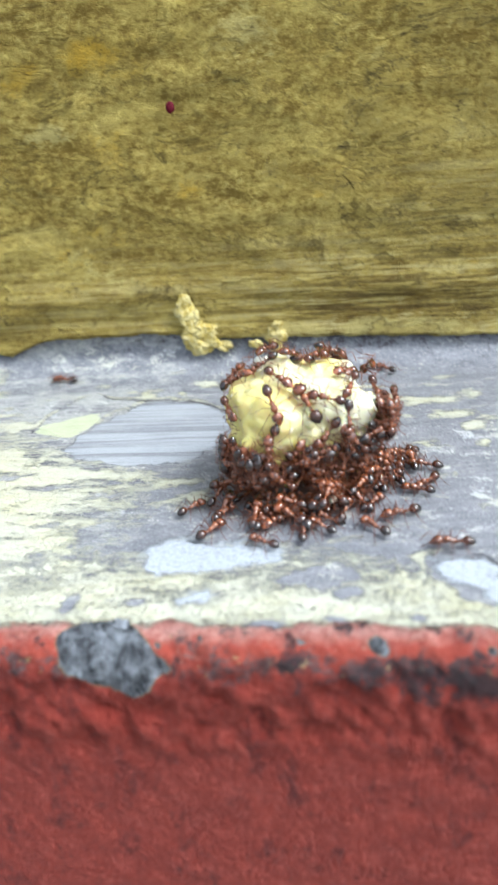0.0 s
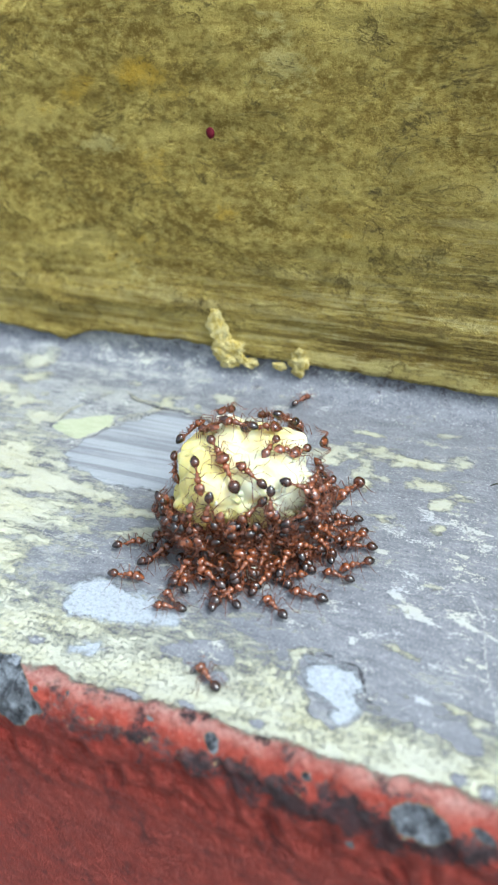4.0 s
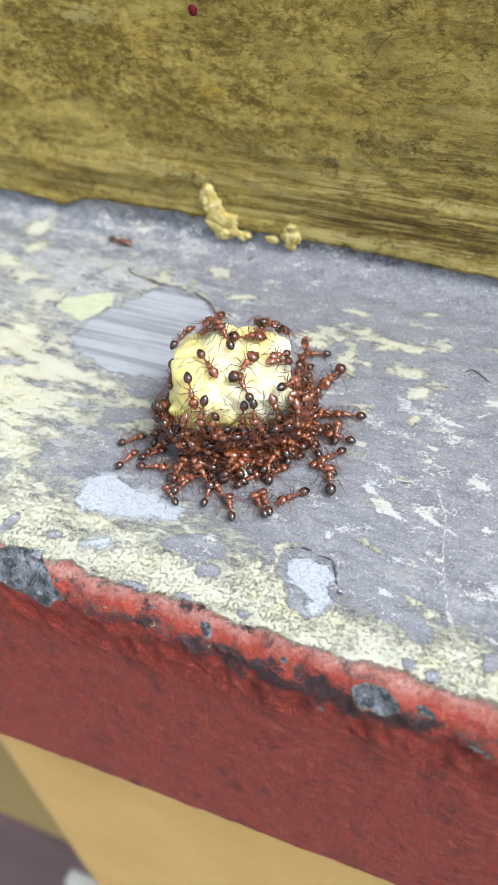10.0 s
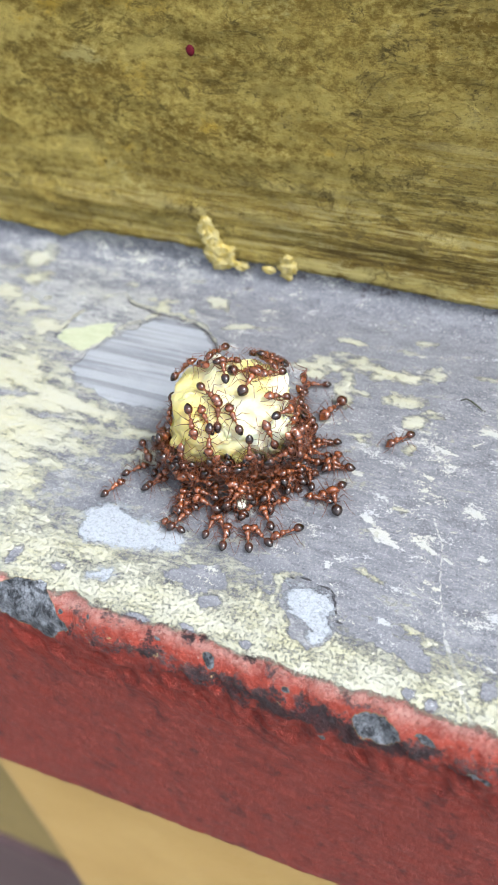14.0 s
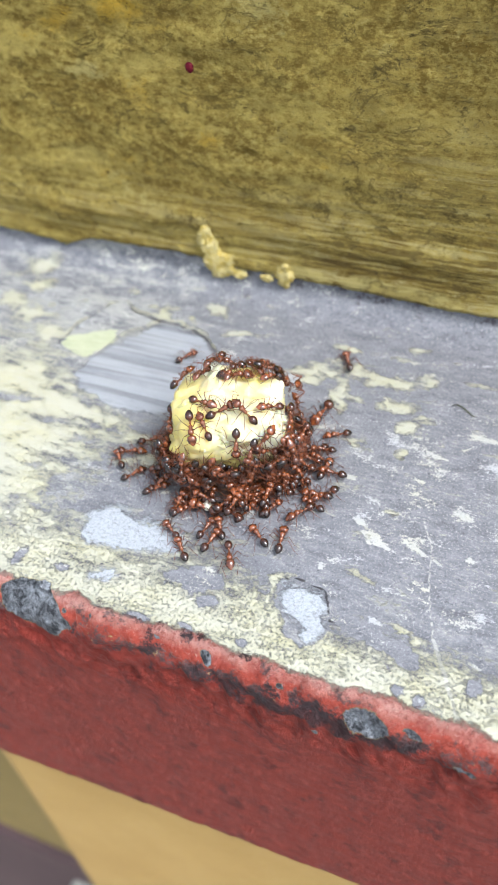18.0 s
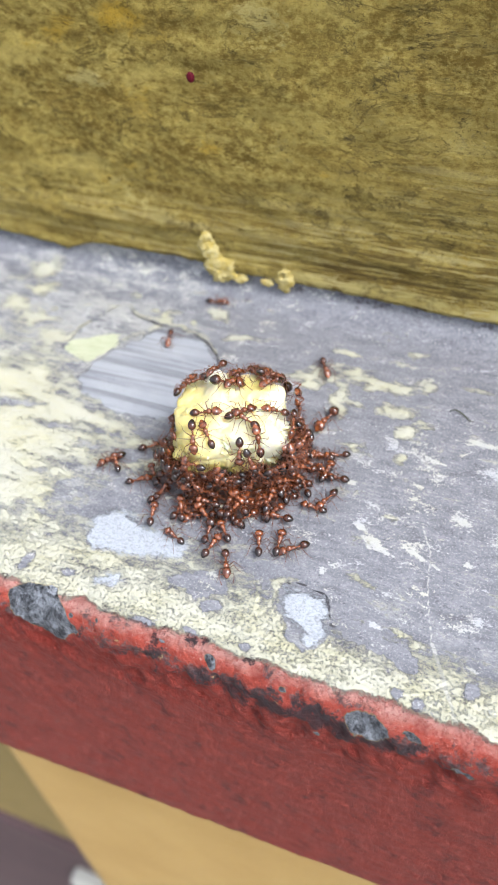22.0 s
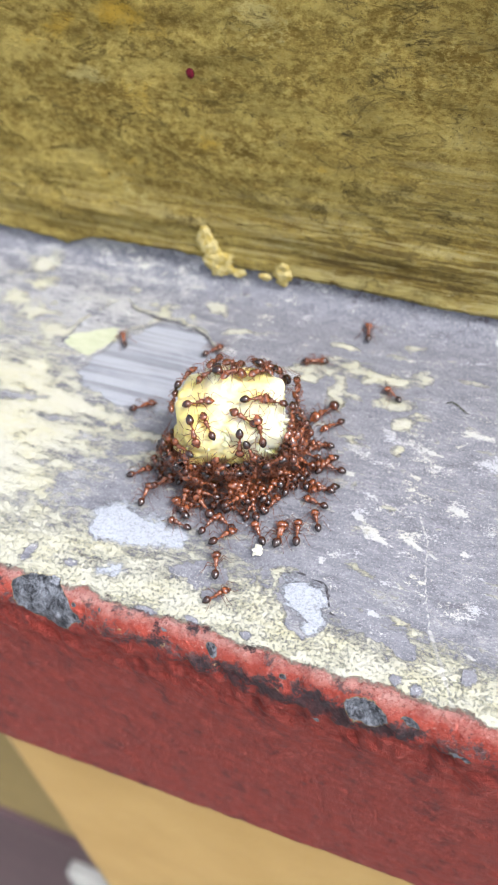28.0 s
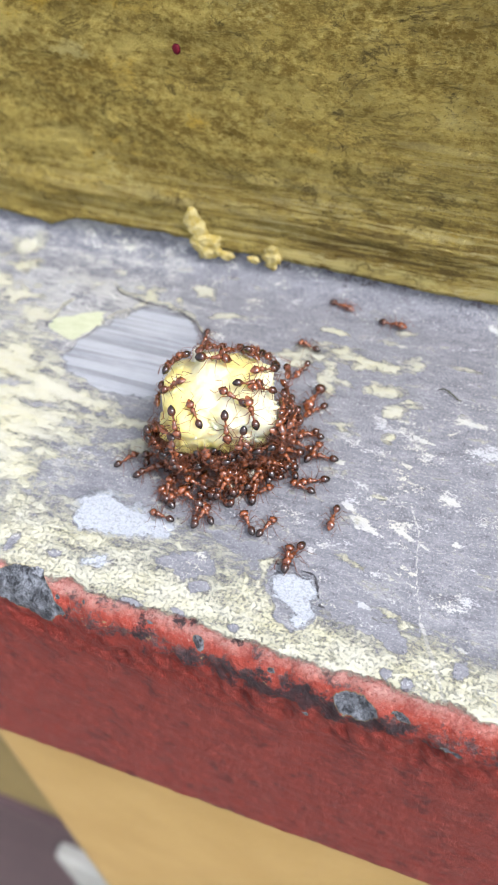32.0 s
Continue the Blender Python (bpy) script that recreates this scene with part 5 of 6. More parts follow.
    (1.10, [(0, -12.72, 18.00, 8.96, 0.59, -0.45, 0.67), (1, -12.27, 17.37, 9.37, 0.68, -0.44, 0.59), (1.5, -12.02, 17.47, 9.58, 0.60, -0.40, 0.69), (2.5, -11.97, 17.19, 9.67, 0.56, -0.44, 0.70), (4.5, -11.85, 18.49, 9.97, 0.61, -0.46, 0.65), (7.5, -12.13, 18.96, 9.77, 0.82, -0.44, 0.37), (8.5, -11.66, 19.24, 10.03, 0.67, -0.46, 0.58), (9.5, -11.63, 19.22, 10.05, 0.66, -0.47, 0.58), (10, -11.05, 19.68, 10.28, 0.68, -0.50, 0.53), (10.5, -11.59, 19.20, 10.09, 0.66, -0.48, 0.58), (12.5, -11.54, 19.40, 10.06, 0.70, -0.51, 0.51), (14.5, -11.92, 19.09, 9.90, 0.63, -0.65, 0.42), (18, -11.91, 19.41, 9.85, -0.03, -0.98, 0.21), (18.5, -12.21, 19.35, 9.71, -0.19, -0.96, 0.19), (19, -12.67, 19.21, 9.37, 0.04, -0.97, -0.25), (20, -12.96, 19.32, 9.19, -0.31, -0.87, -0.38), (21.5, -13.18, 19.52, 9.01, -0.32, -0.83, -0.46), (22, -12.78, 19.72, 9.30, -0.77, -0.63, -0.05), (23, -12.91, 19.77, 9.19, -0.83, -0.55, -0.10), (23.5, -11.45, 18.40, 10.40, -0.57, -0.56, -0.60), (24, -11.20, 18.11, 10.50, -0.58, -0.55, -0.60), (24.5, -11.26, 18.10, 10.45, -0.58, -0.55, -0.60), (25, -11.46, 18.48, 10.42, -0.57, -0.56, -0.60), (25.5, -11.46, 18.48, 10.42, -0.78, -0.60, -0.17), (27.5, -11.31, 18.21, 10.44, -0.61, -0.60, -0.52), (28, -11.50, 18.42, 10.37, -0.49, -0.55, -0.68), (28.5, -11.38, 18.21, 10.39, -0.63, -0.57, -0.52), (29, -12.71, 19.39, 9.35, -0.58, -0.65, -0.50), (29.5, -12.46, 19.12, 9.58, -0.58, -0.55, -0.60), (30, -12.52, 19.39, 9.50, -0.63, -0.64, -0.44), (30.5, -12.27, 19.31, 9.70, -0.75, -0.62, -0.25), (31, -12.89, 19.84, 9.15, -0.83, -0.55, -0.11), (31.5, -13.16, 19.77, 8.95, -0.57, -0.76, -0.32), (32, -13.27, 19.75, 8.77, -0.57, -0.75, -0.33)]),
    (1.45, [(0, -7.60, 19.33, 10.00, 0.93, 0.33, -0.16), (16.5, -7.60, 19.33, 10.00, 0.93, 0.33, -0.16), (20, -8.79, 19.27, 10.39, 0.74, 0.30, -0.61), (22.5, -8.34, 18.89, 10.19, 0.78, 0.41, -0.48), (23.5, -8.34, 19.42, 10.14, 0.82, 0.39, -0.43), (25.5, -8.55, 19.25, 10.26, 0.82, 0.41, -0.40), (28, -8.49, 19.40, 10.18, 0.81, 0.39, -0.43), (32, -8.72, 19.13, 10.41, 0.76, 0.39, -0.53)]),
    (1.00, [(0, -8.13, 12.95, 3.89, -0.64, -0.25, -0.73), (2, -8.13, 12.95, 3.89, -0.64, -0.25, -0.73), (6, -8.69, 13.02, 4.73, -0.94, -0.32, 0.10), (9, -8.46, 13.08, 4.85, -0.87, -0.07, 0.49), (11, -8.56, 13.63, 9.23, -0.53, 0.32, 0.78), (32, -8.56, 13.63, 9.23, -0.53, 0.32, 0.78)]),
    (1.00, [(0, -4.58, 18.80, 8.65, -0.21, -0.92, 0.32), (2, -4.58, 18.80, 8.65, -0.21, -0.92, 0.32), (6, -3.99, 19.41, 7.77, -0.41, -0.91, 0.06), (9, -4.35, 19.18, 8.46, -0.35, -0.91, 0.24), (13, -5.26, 19.65, 9.60, -0.50, -0.72, 0.49), (19, -5.63, 20.92, 9.60, -0.11, -0.44, 0.89), (28, -6.74, 20.92, 9.67, -0.24, -0.77, 0.59), (32, -4.94, 20.00, 9.29, -0.31, -0.59, 0.74)]),
    (1.00, [(0, -12.89, 15.60, 7.17, 0.29, -0.92, -0.27), (2, -12.89, 15.60, 7.17, 0.29, -0.92, -0.27), (6, -13.02, 16.53, 6.34, 0.17, -0.71, -0.69), (9, -12.91, 16.20, 6.37, -0.06, -0.44, -0.90), (13, -12.89, 15.82, 6.62, 0.05, -0.74, -0.67), (19, -12.81, 15.41, 6.41, 0.49, -0.78, -0.39), (23, -12.79, 15.36, 6.68, 0.37, -0.93, -0.05), (28, -13.01, 16.78, 7.48, -0.10, -0.99, 0.06), (32, -13.00, 16.32, 7.03, -0.03, -1.00, -0.03)]),
    (1.00, [(0, -4.37, 15.44, 8.82, -0.43, -0.74, -0.51), (2, -4.37, 15.44, 8.82, -0.43, -0.74, -0.51), (6, -7.70, 20.04, 9.92, 0.05, -1.00, 0.06), (9, -7.31, 20.47, 9.85, 0.06, -0.94, 0.34), (13, -6.35, 21.48, 9.39, 0.88, -0.44, 0.18), (19, -7.34, 21.66, 9.36, 0.87, -0.40, 0.30), (28, -6.67, 21.85, 9.13, 0.88, -0.38, 0.30), (32, -6.92, 21.82, 9.20, 0.87, -0.31, 0.38)]),
    (1.00, [(0, -11.70, 18.03, 10.08, -0.69, 0.04, -0.72), (2, -11.70, 18.03, 10.08, -0.69, 0.04, -0.72), (6, -11.73, 18.86, 10.08, -0.59, -0.06, -0.81), (9, -11.73, 18.86, 10.08, -0.73, 0.01, -0.69), (13, -9.23, 19.46, 10.08, 0.15, 0.68, -0.72), (16, -8.83, 19.46, 10.11, 0.90, -0.40, -0.19), (19, -8.44, 19.46, 10.13, -0.02, -0.85, 0.52), (28, -8.77, 19.33, 10.33, -0.03, -0.84, 0.54), (32, -9.79, 21.16, 9.75, -0.31, -0.74, 0.60)]),
]

# ants on the ledge: size, whether it roams, rows of seconds, place in millimetres and heading in degrees
ON_LEDGE = [
    (1.50, False, [(0, -8.2, 10.9, 117), (2.5, -8.2, 10.6, 117), (4.5, -6.6, 10.0, 56), (5, -6.6, 9.9, 56), (5.5, -7.1, 9.5, 52), (6, -7.2, 9.7, 52), (6.5, -6.8, 10.4, 55), (7, -6.6, 9.8, 56), (7.5, -6.8, 9.1, 54), (8, -5.6, 8.6, 61), (8.5, -1.7, 9.8, 84), (9, 0.3, 12.0, 99), (9.5, 1.0, 13.8, 110), (10, 1.4, 14.2, 113), (12, 1.7, 14.4, 114), (12.5, 1.4, 14.8, 116), (13, 1.6, 14.9, 116), (13.5, 2.2, 14.9, 118), (14, 1.6, 15.3, 118), (14.5, 1.5, 15.2, 118), (15.7, -3.4, 16.6, 164), (32, -3.4, 16.6, 164)]),
    (1.00, True, [(0, -1.2, 11.5, -161), (1, -1.0, 12.0, -158), (1.5, -1.3, 11.2, -163), (2.5, -1.1, 11.2, -162), (5, -1.4, 12.3, -193), (8.5, -1.5, 12.3, -193), (9.5, -1.0, 11.4, -133), (11.5, -0.8, 11.2, -133), (12.5, -1.4, 10.9, -137), (14, -1.1, 10.6, -137), (14.5, -1.0, 10.1, -138), (16.5, -0.8, 10.5, -261), (18.5, -1.0, 10.3, -262), (24.5, -1.4, 10.5, -263), (28.5, -1.3, 10.3, -264), (29, -1.4, 10.4, -264), (30.5, 2.0, 8.6, -117), (31, 1.2, 7.1, -107), (31.5, 1.5, 6.9, -107), (32, 2.0, 7.8, -107)]),
    (1.00, False, [(0, -14.4, 9.6, 54), (0.5, -13.7, 10.1, 55), (1, -13.6, 9.8, 57), (1.5, -13.4, 10.3, 56), (2.5, -13.2, 10.4, 57), (4.5, -15.5, 9.3, -2), (5, -15.5, 9.4, -3), (6, -16.2, 9.9, -8), (6.5, -16.2, 10.1, -8), (7, -15.3, 10.0, -5), (9, -15.3, 10.1, -4), (13, -3.3, 12.3, 133), (17, -5.3, 7.9, 87), (17.5, -6.7, 7.7, 79), (18, -6.7, 8.3, 79), (20, -6.9, 8.1, 78), (21, -6.9, 7.9, 78), (22.5, -6.9, 8.6, 79), (23, -6.9, 9.0, 79), (23.5, -7.0, 8.5, 78), (24, -7.2, 8.8, 77), (25, -6.9, 8.6, 78), (27.5, -6.9, 7.3, 46), (28, -5.9, 8.4, 52), (30, -5.4, 9.3, 56), (30.5, -5.0, 9.2, 58), (31.7, -6.5, 13.2, 112), (32, -6.5, 13.2, 112)]),
    (1.00, False, [(0, -0.7, 20.9, -158), (1.5, -0.2, 21.0, -158), (2.5, -0.3, 21.0, -158), (4.5, -0.3, 19.6, -138), (6.5, -0.2, 19.3, -140), (7, 0.2, 18.2, -147), (8, 0.6, 17.3, -153), (12, -3.6, 20.1, -157), (14.5, -3.2, 20.2, -158), (19, -0.7, 20.0, -207), (20, -0.8, 19.3, -212), (20.5, -0.7, 19.5, -211), (21, -0.4, 19.1, -213), (22, -0.3, 19.3, -212), (28, -0.1, 19.5, -136), (31.5, -0.2, 19.2, -138), (32, -3.3, 18.7, -172)]),
    (1.00, True, [(0, 2.1, 7.6, 178), (0.5, -2.8, 7.8, 228), (1, -1.9, 3.0, 276), (1.5, -2.2, 2.5, 276), (2, -2.3, 2.8, 193), (2.5, -4.4, 2.0, 189), (4.5, -5.3, 2.3, 134), (5, -6.8, 4.6, 130), (5.5, -7.3, 4.8, 59), (6, -6.0, 6.0, 40), (6.5, -5.2, 6.6, 18), (7, -4.6, 6.5, 18), (9, -5.5, 9.2, 120), (10, -5.4, 8.8, 120), (13, -6.0, 8.9, 117), (18, -4.5, 7.1, -62), (22.5, -4.9, 6.6, -64), (23.5, -4.6, 7.4, -20), (25.5, -4.2, 7.6, 40), (27.5, -5.6, 4.6, 60), (28, -5.4, 5.4, 110), (29, -8.4, 6.6, 170), (30, -8.6, 6.4, 100), (30.5, -8.5, 6.4, 80), (31, -7.6, 8.2, 75), (32, -7.2, 9.2, 80)]),
    (1.00, True, [(0, -1.9, 39.5, 137), (0.5, -2.9, 39.5, 170), (1, -4.2, 39.5, 168), (2, -12.9, 39.5, 162), (2.5, -12.9, 39.5, 67), (4.5, -9.9, 39.5, 66), (7.5, 20.1, 39.5, 66), (32, 35.1, 39.5, 66)]),
    (1.00, True, [(0, -35.0, 39.5, 169), (0.5, -46.8, 39.5, 181), (1, -49.7, 39.5, 223), (4, -79.7, 39.5, 223), (32, -94.7, 39.5, 223)]),
    (1.00, True, [(0, -12.5, 14.5, 44), (0.5, -18.8, 8.2, -11), (1, -14.6, 7.4, -28), (1.5, -7.4, 2.2, 1), (2, -5.1, 7.5, 65), (2.5, -4.6, 8.2, 183), (4.5, -12.0, 7.2, 188), (6, -12.6, 9.5, 104), (6.5, -12.6, 10.0, 103), (7.5, -12.3, 9.8, 105), (8, -12.5, 9.5, 105), (8.5, -12.9, 10.0, 101), (9, -12.8, 9.7, 102), (10.2, -11.1, 13.4, 63), (32, -11.1, 13.4, 63)]),
    (1.00, False, [(0, -9.7, 12.9, 79), (1.5, -10.2, 10.2, 120), (5, -10.8, 10.4, 124), (5.5, -10.7, 10.1, 125), (6.5, -10.7, 10.5, 124), (8, -10.4, 10.4, 126), (8.5, -9.9, 10.2, 131), (9.7, -9.5, 12.9, 81), (32, -9.5, 12.9, 81)]),
    (1.00, True, [(0, -6.4, 22.7, -113), (3.3, -6.4, 22.7, -113), (4.5, -4.9, 26.5, -113), (5, -5.2, 26.0, -113), (6.5, -5.7, 25.9, -110), (9, -5.4, 25.5, -113), (11, -5.4, 25.3, -113), (13, -5.5, 25.9, -111), (14.5, -5.9, 25.9, -109), (16.5, 0.0, 29.1, -238), (18, -2.8, 33.7, -240), (19, -5.8, 39.4, -252), (20, -3.9, 37.0, -84), (21, -5.1, 32.8, -77), (23, -2.8, 32.3, -38), (23.5, -0.6, 29.3, -19), (24, 1.2, 30.9, 88), (24.5, -0.3, 38.2, 106), (25, -1.0, 38.7, 106), (27.5, -1.8, 38.2, 106), (28.5, -1.5, 38.9, 106), (29, -2.0, 39.1, 106), (29.5, -1.7, 38.5, 106), (30, -1.3, 38.5, -17), (30.5, 0.0, 38.0, -9), (31, 2.8, 37.8, -1), (32, 2.2, 38.2, -1)]),
    (1.00, False, [(0, -5.8, 22.4, -121), (3.3, -5.8, 22.4, -121), (4.5, -3.6, 26.4, -163), (5.5, -3.2, 26.7, -163), (9, -3.0, 26.7, -164), (10.2, -5.6, 22.3, -123), (32, -5.6, 22.3, -123)]),
    (1.00, False, [(0, -4.7, 21.5, -136), (3.3, -4.7, 21.5, -136), (4.5, -2.7, 23.8, -136), (5, -2.5, 24.2, -135), (5.5, -2.7, 23.7, -136), (6, -2.7, 24.1, -134), (7.5, -2.8, 23.8, -135), (9, -2.7, 23.8, -135), (10.2, -4.8, 21.5, -135), (32, -4.8, 21.5, -135)]),
    (1.00, False, [(0, -3.7, 15.9, 155), (3.8, -3.7, 15.9, 155), (5, -1.0, 14.5, 170), (6, -1.9, 14.3, 166), (6.5, -0.6, 14.3, 170), (7, -0.7, 14.1, 169), (7.5, -0.4, 14.0, 169), (8, -0.0, 14.6, 173), (8.5, 0.4, 15.9, 182), (9, 0.1, 16.7, 187), (10.2, -3.3, 17.3, 172), (32, -3.3, 17.3, 172)]),
    (1.00, False, [(0, -7.5, 12.9, 101), (3.8, -7.5, 12.9, 101), (5, -6.2, 5.8, 43), (5.5, -6.6, 5.4, 41), (6, -5.3, 6.8, 47), (6.5, -4.5, 7.4, 52), (7, -4.0, 7.3, 54), (9, -3.0, 10.6, 128), (10.5, -2.8, 10.1, 127), (11.5, -2.8, 10.2, 127), (12.5, -3.4, 9.7, 122), (13.5, -3.4, 9.6, 122), (14, -4.0, 9.2, 118), (14.5, -3.6, 8.4, 118), (17, 1.6, 13.4, 238), (17.5, -0.4, 13.5, 234), (19.5, -0.5, 13.1, 232), (20, -0.2, 13.4, 234), (20.5, 0.6, 12.7, 232), (21, 0.9, 12.3, 231), (21.5, 0.8, 11.9, 229), (22, -0.0, 10.0, 219), (27.5, 0.3, 10.9, 105), (28, 0.2, 11.0, 105), (28.5, 0.1, 11.7, 108), (29, -0.4, 12.7, 111), (29.5, 0.9, 8.3, 99), (30, 1.3, 7.4, 98), (32, 1.6, 7.5, 99)]),
    (1.00, False, [(0, -7.1, 23.0, -106), (4.3, -7.1, 23.0, -106), (5.5, -5.7, 28.2, -159), (6.5, -5.8, 27.8, -159), (8.5, -5.5, 27.9, -160), (9.5, -5.5, 28.3, -160), (10.5, -4.7, 28.4, -163), (13, -4.6, 28.6, -163), (14, -4.8, 28.4, -163), (14.5, -4.8, 28.8, -162), (18.5, -0.0, 22.7, -151), (19, 0.2, 22.2, -155), (20.5, 0.1, 21.5, -158), (23, -0.1, 21.5, -158), (24, -0.5, 21.4, -158), (27.5, -1.9, 23.3, -132), (28, -1.0, 24.1, -132), (28.5, -1.0, 24.2, -132), (29, -1.4, 23.7, -133), (30, -1.4, 24.6, -129), (31.5, -1.8, 24.3, -128), (32, -1.7, 24.2, -129)]),
    (1.00, False, [(0, -4.7, 21.5, -136), (5.8, -4.7, 21.5, -136), (7, -0.1, 26.3, -145), (7.5, 1.2, 24.2, -157), (8, 0.7, 22.7, -162), (8.5, 0.5, 21.8, -167), (11, 0.3, 21.6, -167), (11.5, 0.1, 21.6, -166), (12, 0.4, 20.8, -172), (12.5, 0.3, 20.0, -177), (14, 0.5, 19.2, -182), (14.5, 0.5, 19.2, -182), (21, -1.3, 13.2, -170), (21.5, -1.7, 13.5, -170), (22, -2.7, 12.9, -177), (22.5, -4.5, 12.5, -189), (24, -4.4, 12.4, -189), (24.5, -4.6, 12.0, -193), (28, -4.6, 12.2, -235), (29, -4.3, 12.0, -234), (30.2, -5.4, 13.9, -234), (32, -5.4, 13.9, -234)]),
    (1.00, False, [(0, -6.2, 13.4, 115), (5.8, -6.2, 13.4, 115), (7, -4.7, 9.8, 113), (7.5, -4.8, 10.1, 114), (8, -3.7, 8.4, 115), (8.5, -0.9, 10.9, 135), (9.7, -4.6, 14.6, 137), (32, -4.6, 14.6, 137)]),
    (1.00, False, [(0, -9.5, 12.9, 81), (7.3, -9.5, 12.9, 81), (8.5, -10.0, 9.8, 66), (12, -10.1, 9.7, 66), (13, -10.4, 9.6, 64), (18.5, -8.9, 6.5, 135), (19, -9.4, 7.1, 133), (21, -9.8, 7.2, 130), (21.5, -13.7, 9.7, 106), (22.5, -13.7, 9.7, 105), (23, -12.9, 8.9, 112), (27.5, -14.8, 9.7, 98), (28, -15.0, 10.6, 94), (29.2, -12.2, 14.2, 49), (32, -12.2, 14.2, 49)]),
    (1.00, True, [(0, -11.6, 13.7, 57), (7.8, -11.6, 13.7, 57), (9, -14.6, 8.6, 83), (9.5, -14.4, 8.6, 84), (10, -16.1, 10.7, 71), (13, -16.1, 10.7, 70), (13.5, -16.4, 10.6, 70), (14, -17.6, 10.5, 66), (14.5, -17.7, 10.3, 66), (16.5, -19.2, 14.3, 131), (19.5, -19.4, 14.1, 132), (20.5, -19.9, 13.8, 132), (21.5, -19.8, 14.1, 131), (22.5, -20.4, 14.3, 129), (23, -20.2, 14.3, 129), (24, -20.9, 14.6, 127), (27.5, -26.2, 21.5, 98), (28, -27.4, 29.7, 125), (28.5, -38.9, 39.2, 130), (29, -35.9, 39.5, 99), (29.5, -39.6, 39.5, 163), (30, -48.5, 39.5, 182), (30.5, -57.3, 39.5, 183), (32, -87.3, 39.5, 183)]),
    (1.00, True, [(0, -89.8, 39.5, -2), (6.3, -79.8, 39.5, -2), (9.3, -49.8, 39.5, -2), (9.5, -44.0, 39.5, -2), (10, -32.6, 39.5, -5), (10.5, -19.7, 39.5, -3), (11, -9.1, 39.5, 2), (11.5, 0.8, 39.5, 2), (12, 9.2, 39.5, 3), (15, 39.1, 39.5, 3), (32, 54.1, 39.5, 3)]),
    (1.00, True, [(0, -95.0, 39.5, -4), (8.4, -85.0, 39.5, -4), (11.4, -55.0, 39.5, -4), (11.5, -52.6, 39.5, -9), (12, -36.2, 39.5, -24), (12.5, -21.9, 29.8, -53), (13, -20.9, 20.3, -75), (13.5, -18.6, 17.3, -51), (14, -16.8, 15.3, -47), (16.5, -17.0, 17.5, 33), (21, -17.4, 17.2, 35), (25, -17.2, 17.4, 34), (25.5, -17.4, 17.2, 35), (30.3, -22.3, 35.0, 39), (31, -16.8, 39.5, 37), (31.5, -12.9, 39.5, 2), (32, -3.8, 39.5, -13)]),
    (1.00, True, [(0, 53.3, 31.1, -148), (9.9, 43.3, 31.1, -148), (12.9, 13.3, 31.1, -148), (13, 11.7, 30.1, -167), (13.5, 6.9, 29.6, -136), (14, 4.9, 23.7, -131), (14.5, 1.7, 23.6, -179), (15.7, -3.9, 20.4, -151), (32, -3.9, 20.4, -151)]),
    (1.00, True, [(0, -13.8, 16.7, 15), (15.3, -13.8, 16.7, 15), (16.5, -20.9, 14.7, 31), (17, -19.3, 15.6, 16), (18, -18.4, 15.4, 16), (19, -19.6, 15.6, 188), (20, -20.4, 15.1, 228), (22, -20.7, 14.2, 228), (23, -20.7, 14.5, 145), (24, -22.5, 15.4, 320), (25, -17.6, 11.8, 324), (27.5, -11.1, 10.1, 501), (29.5, -11.5, 10.2, 499), (32, -11.2, 10.1, 501)]),
    (1.00, True, [(0, -13.5, 20.1, -25), (15.8, -13.5, 20.1, -25), (17, -22.6, 24.6, 67), (17.5, -20.8, 28.8, 55), (18, -19.2, 29.5, 55), (18.5, -21.2, 29.8, 177), (20, -21.7, 29.6, 177), (21, -22.2, 29.7, 116), (22, -22.9, 32.1, 285), (23, -21.1, 25.4, 285), (27.5, -24.8, 26.4, 389), (28, -16.8, 30.9, 413), (29, -20.0, 32.9, 437), (30, -16.5, 32.1, 318), (31, -17.1, 30.3, 283), (32, -16.1, 30.5, 283)]),
    (1.00, False, [(0, -13.0, 15.1, 36), (16.8, -13.0, 15.1, 36), (18, -14.9, 13.4, 136), (19.5, -15.0, 13.6, 135), (20.5, -15.9, 14.1, 128), (28, -15.7, 14.2, 128), (29.2, -13.3, 15.6, 28), (32, -13.3, 15.6, 28)]),
    (1.00, True, [(0, -91.2, 39.5, -19), (15.5, -81.2, 39.5, -19), (18.5, -51.2, 39.5, -19), (19, -48.4, 39.5, -9), (19.5, -39.3, 39.5, 1), (20, -23.1, 39.5, 13), (20.5, -25.1, 39.5, -108), (21, -24.0, 39.0, -55), (21.25, -23.3, 39.5, -10), (21.5, -22.6, 39.5, 34), (22, -20.2, 39.5, 10), (22.5, -11.1, 39.5, -4), (23, -0.7, 39.5, -6), (23.5, 11.8, 39.5, -0), (26, 6.3, 35.0, 74), (28.5, 0.9, 29.8, 147), (29, -4.9, 33.6, 113), (30, -1.1, 34.4, 293), (31, -4.1, 31.6, 235), (32, -4.8, 29.1, 254)]),
